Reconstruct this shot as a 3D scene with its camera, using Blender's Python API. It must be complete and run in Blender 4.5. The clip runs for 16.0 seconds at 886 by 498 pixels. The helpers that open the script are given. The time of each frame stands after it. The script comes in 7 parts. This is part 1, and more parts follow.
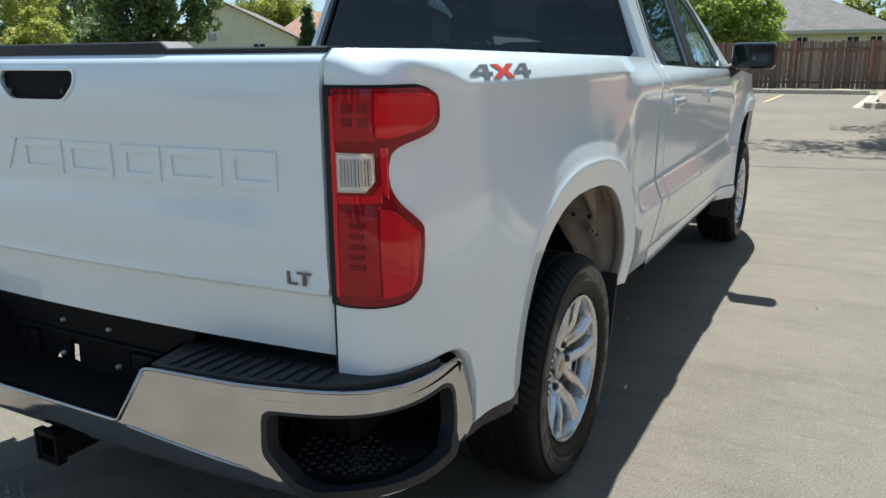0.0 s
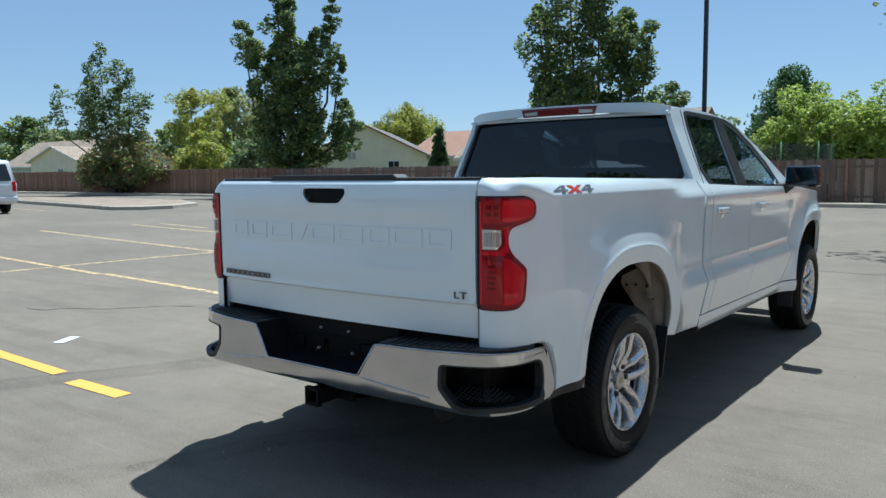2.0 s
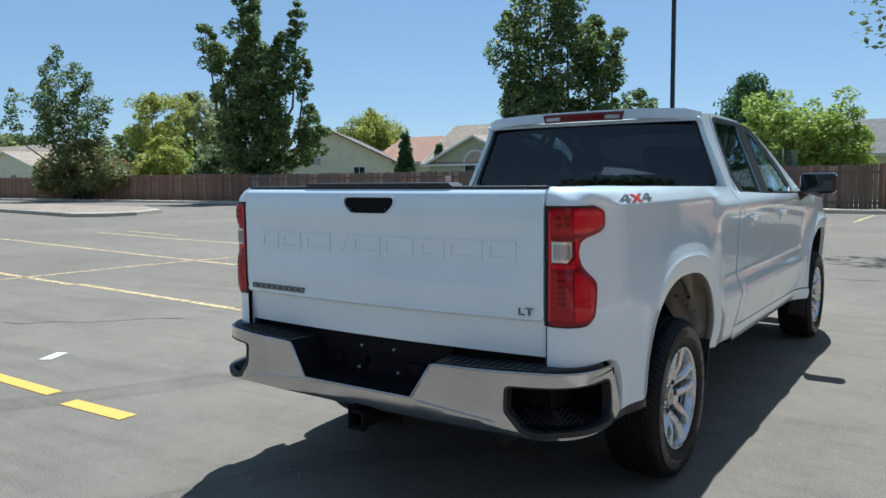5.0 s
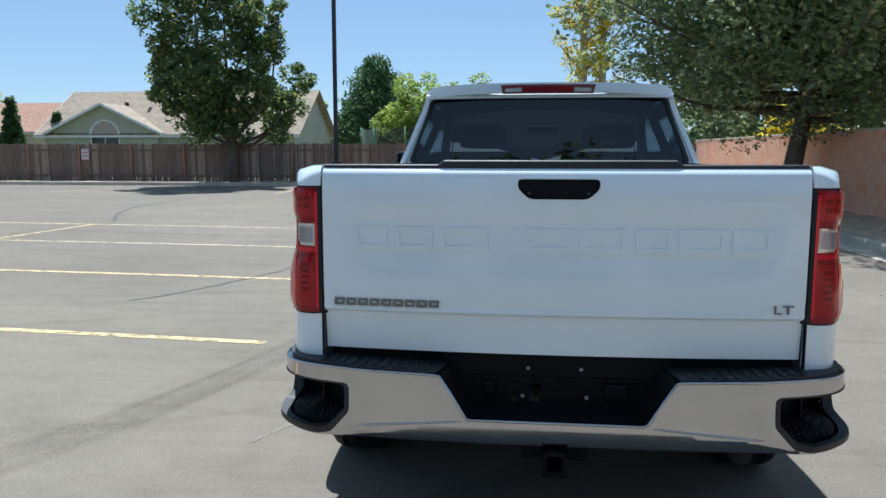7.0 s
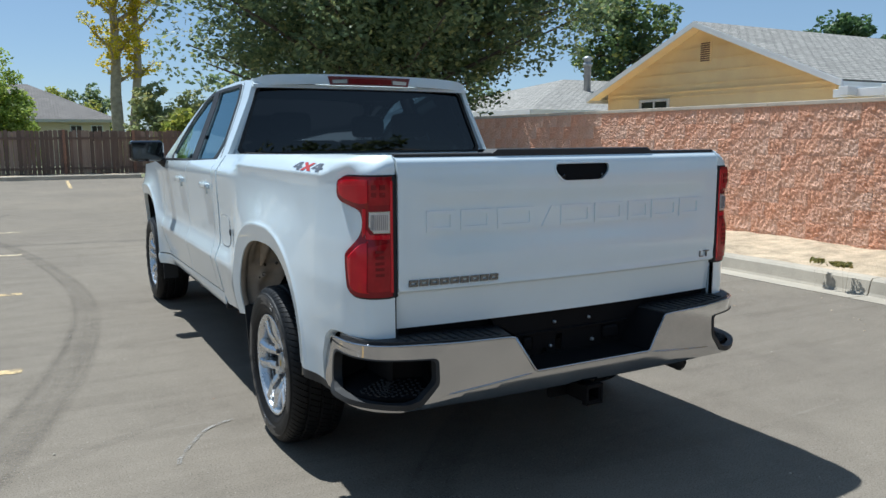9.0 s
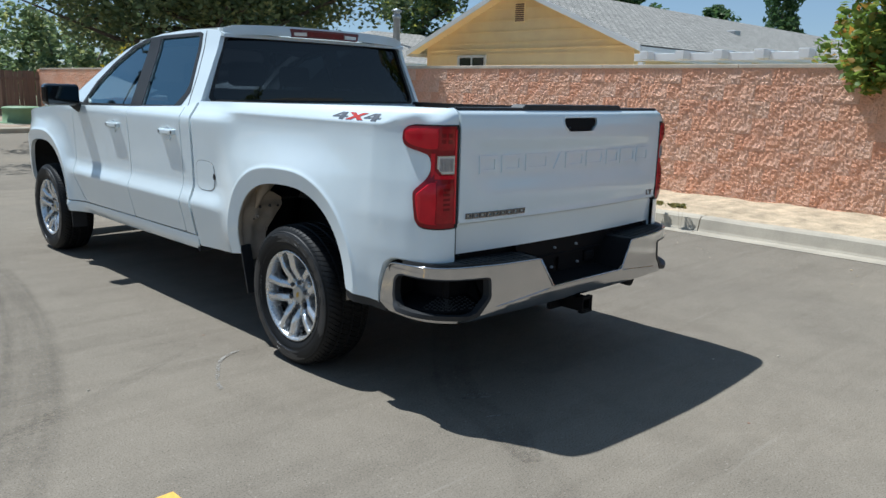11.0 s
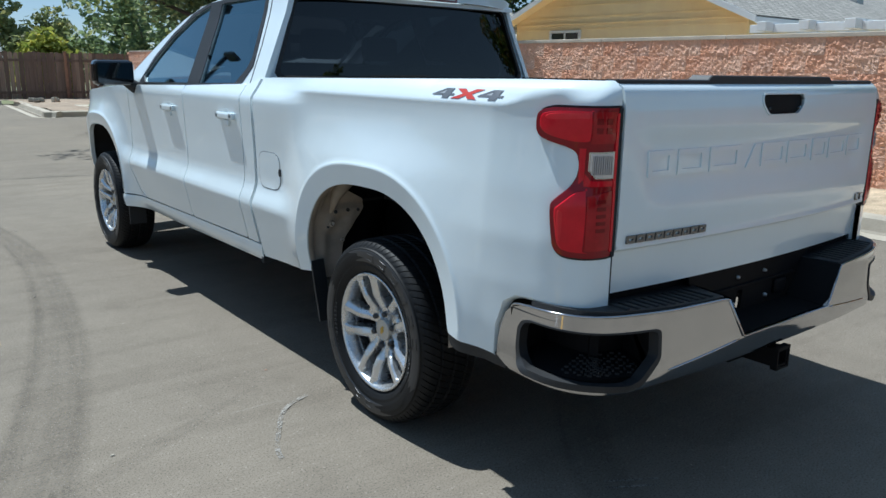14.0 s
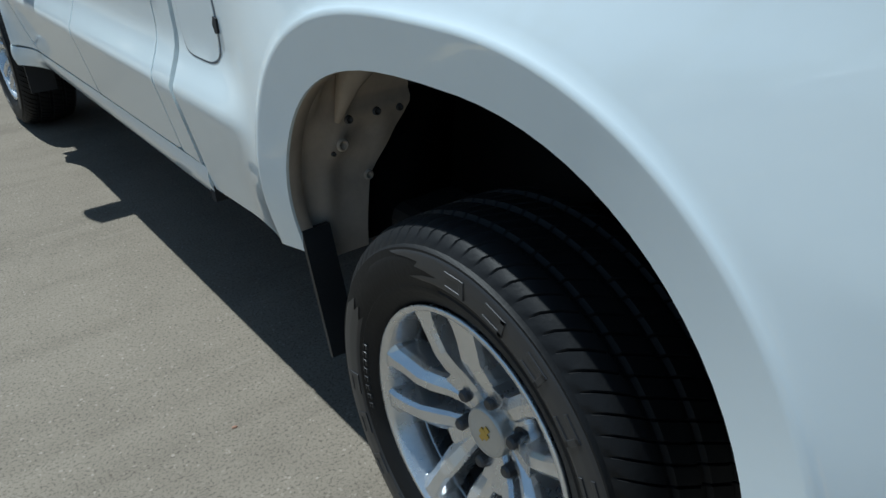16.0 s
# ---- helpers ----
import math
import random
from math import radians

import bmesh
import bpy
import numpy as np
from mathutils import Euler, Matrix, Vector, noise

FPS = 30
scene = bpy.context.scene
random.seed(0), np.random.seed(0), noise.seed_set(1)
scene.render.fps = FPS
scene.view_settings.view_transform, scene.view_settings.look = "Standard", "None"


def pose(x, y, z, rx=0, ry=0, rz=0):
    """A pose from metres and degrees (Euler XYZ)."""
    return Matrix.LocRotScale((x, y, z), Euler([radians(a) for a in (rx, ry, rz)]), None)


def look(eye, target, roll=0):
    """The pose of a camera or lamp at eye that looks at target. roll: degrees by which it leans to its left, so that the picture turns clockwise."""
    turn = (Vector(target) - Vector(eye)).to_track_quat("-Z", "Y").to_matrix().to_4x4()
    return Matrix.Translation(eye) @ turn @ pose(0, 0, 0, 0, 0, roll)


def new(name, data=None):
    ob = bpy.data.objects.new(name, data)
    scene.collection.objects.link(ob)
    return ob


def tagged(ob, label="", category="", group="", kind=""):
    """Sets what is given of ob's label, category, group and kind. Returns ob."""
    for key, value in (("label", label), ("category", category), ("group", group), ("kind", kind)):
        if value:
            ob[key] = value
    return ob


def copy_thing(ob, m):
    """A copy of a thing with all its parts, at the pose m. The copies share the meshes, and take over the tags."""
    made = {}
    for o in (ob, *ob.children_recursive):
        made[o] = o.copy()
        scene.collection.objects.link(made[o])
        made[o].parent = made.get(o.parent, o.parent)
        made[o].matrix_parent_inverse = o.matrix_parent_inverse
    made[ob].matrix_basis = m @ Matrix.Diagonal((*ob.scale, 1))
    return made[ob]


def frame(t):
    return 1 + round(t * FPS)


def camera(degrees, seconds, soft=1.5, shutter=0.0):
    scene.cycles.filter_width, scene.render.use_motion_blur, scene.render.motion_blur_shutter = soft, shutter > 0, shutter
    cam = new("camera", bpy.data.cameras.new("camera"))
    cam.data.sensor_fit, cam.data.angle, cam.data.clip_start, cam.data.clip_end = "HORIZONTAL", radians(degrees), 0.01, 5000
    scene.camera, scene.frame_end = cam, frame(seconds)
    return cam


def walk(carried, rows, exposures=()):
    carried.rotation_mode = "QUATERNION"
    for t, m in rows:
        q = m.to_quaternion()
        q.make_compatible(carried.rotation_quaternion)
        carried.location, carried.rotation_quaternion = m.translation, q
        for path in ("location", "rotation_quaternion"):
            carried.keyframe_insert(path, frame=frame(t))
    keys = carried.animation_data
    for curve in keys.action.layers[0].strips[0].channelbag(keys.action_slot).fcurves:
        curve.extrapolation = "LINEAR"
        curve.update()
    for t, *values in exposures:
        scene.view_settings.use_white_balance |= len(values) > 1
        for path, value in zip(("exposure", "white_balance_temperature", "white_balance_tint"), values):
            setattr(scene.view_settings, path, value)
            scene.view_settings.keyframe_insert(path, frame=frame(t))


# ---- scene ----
cam = camera(60.0, 16.0)
PATH = [
    (0, (1.73, -1.228, 1.358), (0.808, 0.478, 0.87), -0.5),
    (0.5, (1.97, -1.64, 1.365), (1.036, 0.073, 0.925), -0.1),
    (1, (2.21, -1.971, 1.373), (1.141, -0.314, 1.038), -0.6),
    (1.5, (2.377, -2.258, 1.387), (1.226, -0.643, 1.129), -0.6),
    (2, (2.515, -2.445, 1.397), (1.303, -0.867, 1.199), -0.6),
    (2.5, (2.658, -2.531, 1.407), (1.43, -0.962, 1.231), -0.6),
    (3, (2.709, -2.563, 1.402), (1.488, -0.989, 1.232), -0.6),
    (3.5, (2.732, -2.576, 1.406), (1.521, -0.993, 1.235), -0.5),
    (3.7, (2.731, -2.576, 1.4), (1.523, -0.991, 1.231), -0.5),
    (5.8, (1.299, -2.482, 1.415), (0.407, -0.705, 1.201), -0.5),
    (6, (1.083, -2.517, 1.401), (0.316, -0.683, 1.182), -0.3),
    (6.5, (0.52, -2.551, 1.401), (0.061, -0.618, 1.168), -0.2),
    (7, (-0.072, -2.568, 1.423), (-0.298, -0.597, 1.17), 0.0),
    (7.5, (-0.609, -2.633, 1.431), (-0.586, -0.649, 1.176), 0.2),
    (8, (-1.109, -2.593, 1.437), (-0.795, -0.633, 1.19), -0.0),
    (8.5, (-1.551, -2.576, 1.437), (-0.921, -0.696, 1.181), -0.3),
    (9, (-1.933, -2.482, 1.435), (-0.988, -0.743, 1.148), -0.2),
    (9.5, (-2.341, -2.332, 1.406), (-1.095, -0.804, 1.068), 0.4),
    (9.7, (-2.472, -2.272, 1.417), (-1.185, -0.782, 1.065), 1.0),
    (11.8, (-3.279, -2.409, 1.451), (-1.899, -1.02, 1.039), 1.3),
    (12, (-3.286, -2.431, 1.452), (-1.909, -1.039, 1.043), 1.2),
    (12.5, (-3.268, -2.424, 1.456), (-1.901, -1.021, 1.054), 1.0),
    (13, (-3.148, -2.225, 1.43), (-1.788, -0.813, 1.033), 1.0),
    (13.5, (-2.899, -1.854, 1.41), (-1.565, -0.42, 1.006), 0.8),
    (14, (-2.547, -1.44, 1.401), (-1.342, 0.089, 0.943), 0.9),
    (14.5, (-2.246, -0.979, 1.377), (-1.142, 0.607, 0.86), 0.2),
    (15, (-1.954, -0.532, 1.327), (-0.95, 1.084, 0.712), 1.1),
    (15.5, (-1.74, -0.077, 1.295), (-0.764, 1.492, 0.531), -0.1),
    (16, (-1.543, 0.268, 1.221), (-0.488, 1.693, 0.296), -2.0),
]
walk(cam, [(t, look(eye, target, roll)) for t, eye, target, roll in PATH], [(0.0, 1.00, 6040, 5), (0.5, 1.00, 5860, 5), (1.0, 0.86, 5720, 4), (3.5, 0.64, 5500, 4), (6.5, 0.82, 5600, 6), (7.5, 0.86, 5680, 6), (8.5, 0.67, 5800, 6), (12.5, 0.54, 5800, 6), (14.5, 0.55, 5630, 3), (15.0, 0.55, 5720, 2), (16.0, 0.37, 5640, 1)])
from mathutils import geometry


# ---- light ----
SUN_WAY = Vector((-0.134, 0.49, 1.0)).normalized()
world = bpy.data.worlds.new("sky")
scene.world = world
world.use_nodes = True
sky = world.node_tree.nodes.new("ShaderNodeTexSky")
sky.sky_type, sky.sun_disc = "NISHITA", False
sky.sun_elevation, sky.sun_rotation = math.asin(SUN_WAY.z), math.atan2(SUN_WAY.x, SUN_WAY.y)
sky.air_density, sky.dust_density, sky.ozone_density = 0.80, 0.08, 0.80
background = world.node_tree.nodes["Background"]
background.inputs[1].default_value = 0.075
haze = world.node_tree.nodes.new("ShaderNodeMixRGB")
haze.inputs[0].default_value, haze.inputs[2].default_value = 0.55, (2.35, 3.35, 4.45, 1.0)
world.node_tree.links.new(sky.outputs[0], haze.inputs[1])
world.node_tree.links.new(haze.outputs[0], background.inputs[0])
sun = new("sun", bpy.data.lights.new("sun", "SUN"))
sun.data.energy, sun.data.angle, sun.data.color = 4.15, radians(0.6), (1.0, 0.975, 0.925)
sun.matrix_world = look(SUN_WAY * 60, (0, 0, 0))


# ---- materials ----
def material(name):
    m = bpy.data.materials.new(name)
    m.use_nodes = True
    return m, m.node_tree, m.node_tree.nodes["Principled BSDF"]


def node(tree, kind, **inputs):
    n = tree.nodes.new(kind)
    for key, value in inputs.items():
        n.inputs[key.replace("_", " ")].default_value = value
    return n


def rgba(c):
    return (c[0], c[1], c[2], 1.0)


def noise_node(tree, scale, detail=4.0, rough=0.6, coords="Object"):
    where = tree.nodes.new("ShaderNodeTexCoord")
    n = node(tree, "ShaderNodeTexNoise", Scale=scale, Detail=detail, Roughness=rough)
    tree.links.new(where.outputs[coords], n.inputs["Vector"])
    return n


def ramp(tree, source, stops):
    r = tree.nodes.new("ShaderNodeValToRGB")
    while len(r.color_ramp.elements) < len(stops):
        r.color_ramp.elements.new(0.5)
    for e, (at, c) in zip(r.color_ramp.elements, stops):
        e.position, e.color = at, rgba(c)
    tree.links.new(source, r.inputs[0])
    return r


def mixed(tree, factor, a, b, how="MIX"):
    m = tree.nodes.new("ShaderNodeMix")
    m.data_type, m.blend_type = "RGBA", how
    for sock, value in ((m.inputs[0], factor), (m.inputs[6], a), (m.inputs[7], b)):
        if isinstance(value, (int, float)):
            sock.default_value = value
        elif isinstance(value, tuple):
            sock.default_value = rgba(value)
        else:
            tree.links.new(value, sock)
    return m.outputs[2]


def bumped(tree, bsdf, height, strength, distance):
    b = node(tree, "ShaderNodeBump", Strength=strength, Distance=distance)
    tree.links.new(height, b.inputs["Height"])
    tree.links.new(b.outputs[0], bsdf.inputs["Normal"])


def surface(name, color, rough=0.6, metal=0.0, var=0.15, scale=3.0, fine=60.0, bump=0.2, depth=0.004, coat=0.0, spread=0.0, coords="Object"):
    """A worn surface: two scales of variation in colour, gloss and relief; spread varies whole pieces."""
    m, tree, bsdf = material(name)
    large, small = noise_node(tree, scale, 5, 0.6, coords), noise_node(tree, fine, 3, 0.6, coords)
    dark = tuple(v * (1 - var) for v in color)
    light = tuple(min(1.0, v * (1 + var)) for v in color)
    c = ramp(tree, large.outputs[0], [(0.3, dark), (0.7, light)]).outputs[0]
    c = mixed(tree, 0.5 * var, c, ramp(tree, small.outputs[0], [(0.35, (0.3, 0.3, 0.3)), (0.65, (1, 1, 1))]).outputs[0], "MULTIPLY")
    if spread:
        info = tree.nodes.new("ShaderNodeObjectInfo")
        hsv = tree.nodes.new("ShaderNodeHueSaturation")
        span = tree.nodes.new("ShaderNodeMapRange")
        span.inputs[3].default_value, span.inputs[4].default_value = 1 - spread, 1 + spread
        tree.links.new(info.outputs["Random"], span.inputs[0])
        tree.links.new(span.outputs[0], hsv.inputs["Value"])
        tree.links.new(c, hsv.inputs["Color"])
        c = hsv.outputs[0]
    tree.links.new(c, bsdf.inputs["Base Color"])
    r = tree.nodes.new("ShaderNodeMapRange")
    r.inputs[3].default_value, r.inputs[4].default_value = max(0.02, rough - 0.08), min(1.0, rough + 0.08)
    tree.links.new(large.outputs[0], r.inputs[0])
    tree.links.new(r.outputs[0], bsdf.inputs["Roughness"])
    bsdf.inputs["Metallic"].default_value = metal
    bsdf.inputs["Coat Weight"].default_value = coat
    bsdf.inputs["Coat Roughness"].default_value = 0.04
    if bump:
        bumped(tree, bsdf, small.outputs[0], bump, depth)
    return m


def asphalt_material():
    """Worn asphalt: broad tan and grey areas, drag streaks, stains, stone grain, small pits and pale chips."""
    m, tree, bsdf = material("asphalt")
    where = tree.nodes.new("ShaderNodeTexCoord")
    grain, patch, stain = noise_node(tree, 130, 3, 0.78), noise_node(tree, 0.22, 7, 0.62), noise_node(tree, 1.7, 6, 0.72)
    stretch = tree.nodes.new("ShaderNodeMapping")
    stretch.inputs["Rotation"].default_value, stretch.inputs["Scale"].default_value = (0, 0, 0.5), (0.5, 5.0, 1)
    streak = node(tree, "ShaderNodeTexNoise", Scale=1.0, Detail=6.0, Roughness=0.65)
    tree.links.new(where.outputs["Object"], stretch.inputs[0])
    tree.links.new(stretch.outputs[0], streak.inputs["Vector"])
    c = ramp(tree, patch.outputs[0], [(0.30, (0.194, 0.168, 0.137)), (0.50, (0.226, 0.196, 0.157)), (0.70, (0.268, 0.230, 0.181))]).outputs[0]
    c = mixed(tree, 0.35, c, ramp(tree, stain.outputs[0], [(0.33, (0.74, 0.73, 0.72)), (0.52, (1, 1, 1))]).outputs[0], "MULTIPLY")
    c = mixed(tree, 0.35, c, ramp(tree, streak.outputs[0], [(0.36, (0.70, 0.69, 0.68)), (0.50, (1, 1, 1))]).outputs[0], "MULTIPLY")
    c = mixed(tree, 0.8, c, ramp(tree, grain.outputs[0], [(0.33, (0.30, 0.30, 0.30)), (0.50, (1, 1, 1))]).outputs[0], "MULTIPLY")
    flake = tree.nodes.new("ShaderNodeMapping")
    flake.inputs["Scale"].default_value = (16, 42, 1)
    tree.links.new(where.outputs["Object"], flake.inputs[0])
    pit = node(tree, "ShaderNodeTexNoise", Scale=1.0, Detail=3.0, Roughness=0.55)
    tree.links.new(flake.outputs[0], pit.inputs["Vector"])
    c = mixed(tree, 0.55, c, ramp(tree, pit.outputs[0], [(0.225, (0.24, 0.22, 0.20)), (0.275, (1, 1, 1))]).outputs[0], "MULTIPLY")
    blotch = noise_node(tree, 5.5, 5, 0.7)
    c = mixed(tree, 0.22, c, ramp(tree, blotch.outputs[0], [(0.34, (0.62, 0.61, 0.60)), (0.60, (1, 1, 1))]).outputs[0], "MULTIPLY")
    chips = node(tree, "ShaderNodeTexVoronoi", Scale=170.0)
    tree.links.new(where.outputs["Object"], chips.inputs["Vector"])
    c = mixed(tree, ramp(tree, chips.outputs["Color"], [(0.86, (0, 0, 0)), (0.95, (0.6, 0.6, 0.6))]).outputs[0], c, (0.34, 0.30, 0.25))
    scrape = tree.nodes.new("ShaderNodeMapping")
    scrape.inputs["Rotation"].default_value, scrape.inputs["Scale"].default_value = (0, 0, -0.35), (0.9, 14.0, 1)
    tree.links.new(where.outputs["Object"], scrape.inputs[0])
    pale = node(tree, "ShaderNodeTexNoise", Scale=1.0, Detail=5.0, Roughness=0.7)
    tree.links.new(scrape.outputs[0], pale.inputs["Vector"])
    c = mixed(tree, ramp(tree, pale.outputs[0], [(0.62, (0, 0, 0)), (0.72, (0.35, 0.35, 0.35))]).outputs[0], c, (0.31, 0.28, 0.235))
    tree.links.new(c, bsdf.inputs["Base Color"])
    bsdf.inputs["Roughness"].default_value, bsdf.inputs["Specular IOR Level"].default_value = 0.90, 0.12
    bumped(tree, bsdf, mixed(tree, 0.3, grain.outputs[0], pit.outputs[0]), 0.6, 0.007)
    return m


def paint_line_material(name, color, worn):
    """Worn paint on asphalt: bare patches show the ground through it."""
    m, tree, bsdf = material(name)
    n, f = noise_node(tree, 9, 6, 0.75), noise_node(tree, 140, 3, 0.7)
    c = mixed(tree, 0.5, color, ramp(tree, f.outputs[0], [(0.35, (0.45, 0.42, 0.4)), (0.55, (1, 1, 1))]).outputs[0], "MULTIPLY")
    tree.links.new(c, bsdf.inputs["Base Color"])
    bsdf.inputs["Roughness"].default_value = 0.7
    both = mixed(tree, 0.4, n.outputs[0], f.outputs[0])
    tree.links.new(ramp(tree, both, [(worn - 0.03, (0, 0, 0)), (worn + 0.05, (1, 1, 1))]).outputs[0], bsdf.inputs["Alpha"])
    bumped(tree, bsdf, f.outputs[0], 0.4, 0.004)
    return m


def rubber_mark_material(strength, edge=0.5):
    """Rubber smeared on stone: patchy, darker towards the outer side of the curve, with streaks along it (UV: across, along)."""
    m, tree, bsdf = material("tyre_rubber_mark")
    where = tree.nodes.new("ShaderNodeTexCoord")
    stretch = tree.nodes.new("ShaderNodeMapping")
    stretch.inputs["Scale"].default_value = (7.0, 0.7, 1)
    tree.links.new(where.outputs["UV"], stretch.inputs[0])
    along = node(tree, "ShaderNodeTexNoise", Scale=1.0, Detail=5.0, Roughness=0.65)
    tree.links.new(stretch.outputs[0], along.inputs["Vector"])
    f, n = noise_node(tree, 38, 4, 0.75), noise_node(tree, 1.1, 5, 0.7)
    both = mixed(tree, 0.62, along.outputs[0], f.outputs[0])
    both = mixed(tree, 0.3, both, n.outputs[0])
    a = ramp(tree, both, [(0.40, (0, 0, 0)), (0.62, (strength, strength, strength))]).outputs[0]
    across = tree.nodes.new("ShaderNodeSeparateXYZ")
    tree.links.new(where.outputs["UV"], across.inputs[0])
    fade = ramp(tree, across.outputs[0], [(0.0, (0, 0, 0)), (0.14, (1, 1, 1)), (0.30, (edge, edge, edge)), (0.85, (0.8, 0.8, 0.8)), (1.0, (0, 0, 0))]).outputs[0]
    tree.links.new(mixed(tree, 1.0, a, fade, "MULTIPLY"), bsdf.inputs["Alpha"])
    bsdf.inputs["Base Color"].default_value, bsdf.inputs["Roughness"].default_value = (0.066, 0.054, 0.043, 1), 0.85
    return m


def leaf_material(name, dark, light, warm, warm_share=0.12):
    m, tree, bsdf = material(name)
    geo = tree.nodes.new("ShaderNodeNewGeometry")
    c = ramp(tree, geo.outputs["Random Per Island"], [(0.0, dark), (1.0 - warm_share - 0.1, light), (1.0 - warm_share, light), (1.0, warm)]).outputs[0]
    tree.links.new(c, bsdf.inputs["Base Color"])
    bsdf.inputs["Roughness"].default_value = 0.5
    back = node(tree, "ShaderNodeBsdfTranslucent")
    tree.links.new(c, back.inputs[0])
    mix = node(tree, "ShaderNodeMixShader", Fac=0.52)
    tree.links.new(bsdf.outputs[0], mix.inputs[1])
    tree.links.new(back.outputs[0], mix.inputs[2])
    tree.links.new(mix.outputs[0], tree.nodes["Material Output"].inputs[0])
    return m


def glass_material(name, tint, haze=0.02, dense_ior=1.52, sheen=(1, 1, 1)):
    m, tree, bsdf = material(name)
    clear, gloss = node(tree, "ShaderNodeBsdfTransparent"), node(tree, "ShaderNodeBsdfGlossy", Roughness=haze)
    clear.inputs[0].default_value, gloss.inputs[0].default_value = rgba(tint), rgba(sheen)
    f = node(tree, "ShaderNodeFresnel", IOR=dense_ior)
    mix = tree.nodes.new("ShaderNodeMixShader")
    for a, b in ((f.outputs[0], mix.inputs[0]), (clear.outputs[0], mix.inputs[1]), (gloss.outputs[0], mix.inputs[2]), (mix.outputs[0], tree.nodes["Material Output"].inputs[0])):
        tree.links.new(a, b)
    return m


def shingle_material(name, color):
    m, tree, bsdf = material(name)
    where = tree.nodes.new("ShaderNodeTexCoord")
    brick = node(tree, "ShaderNodeTexBrick", Scale=1.0)
    brick.inputs["Color1"].default_value, brick.inputs["Color2"].default_value = rgba([v * 0.82 for v in color]), rgba([min(1, v * 1.18) for v in color])
    brick.inputs["Mortar"].default_value = rgba([v * 0.38 for v in color])
    brick.inputs["Mortar Size"].default_value, brick.inputs["Brick Width"].default_value, brick.inputs["Row Height"].default_value = 0.020, 0.30, 0.15
    tree.links.new(where.outputs["UV"], brick.inputs["Vector"])
    n = noise_node(tree, 2.0, 5)
    c = mixed(tree, 0.35, brick.outputs[0], ramp(tree, n.outputs[0], [(0.3, (0.6, 0.6, 0.6)), (0.7, (1, 1, 1))]).outputs[0], "MULTIPLY")
    tree.links.new(c, bsdf.inputs["Base Color"])
    bsdf.inputs["Roughness"].default_value = 0.9
    bumped(tree, bsdf, brick.outputs[1], -0.5, 0.01)
    return m


def car_paint_material():
    m, tree, bsdf = material("white_car_paint")
    dust = noise_node(tree, 2.5, 5, 0.65)
    c = ramp(tree, dust.outputs[0], [(0.3, (0.722, 0.800, 0.830)), (0.7, (0.762, 0.838, 0.865))]).outputs[0]
    tree.links.new(c, bsdf.inputs["Base Color"])
    tree.links.new(ramp(tree, dust.outputs[0], [(0.3, (0.30, 0.30, 0.30)), (0.75, (0.40, 0.40, 0.40))]).outputs[0], bsdf.inputs["Roughness"])
    bsdf.inputs["Coat Weight"].default_value, bsdf.inputs["Coat Roughness"].default_value = 1.0, 0.035
    return m


def block_material():
    """Split-face concrete blocks: whole blocks differ in hue, each is mottled and coarse."""
    m, tree, bsdf = material("red_split_block")
    info = tree.nodes.new("ShaderNodeObjectInfo")
    c = ramp(tree, info.outputs["Random"], [(0.0, (0.82, 0.345, 0.200)), (0.35, (0.90, 0.455, 0.285)), (0.6, (0.84, 0.490, 0.340)), (0.8, (0.92, 0.420, 0.245)), (1.0, (0.76, 0.380, 0.250))]).outputs[0]
    mottle, grit, speck = noise_node(tree, 1.0, 6, 0.7), noise_node(tree, 34, 6, 0.8), noise_node(tree, 15, 4, 0.7)
    c = mixed(tree, 0.45, c, ramp(tree, mottle.outputs[0], [(0.35, (0.74, 0.380, 0.240)), (0.65, (0.88, 0.62, 0.47))]).outputs[0])
    bloom = noise_node(tree, 0.55, 6, 0.75)
    c = mixed(tree, ramp(tree, bloom.outputs[0], [(0.52, (0, 0, 0)), (0.70, (0.30, 0.30, 0.30))]).outputs[0], c, (0.70, 0.60, 0.53))
    c = mixed(tree, 0.45, c, ramp(tree, grit.outputs[0], [(0.36, (0.40, 0.33, 0.28)), (0.52, (1, 1, 1))]).outputs[0], "MULTIPLY")
    tree.links.new(c, bsdf.inputs["Base Color"])
    bsdf.inputs["Roughness"].default_value = 0.95
    bumped(tree, bsdf, mixed(tree, 0.35, grit.outputs[0], speck.outputs[0]), 1.0, 0.04)
    return m


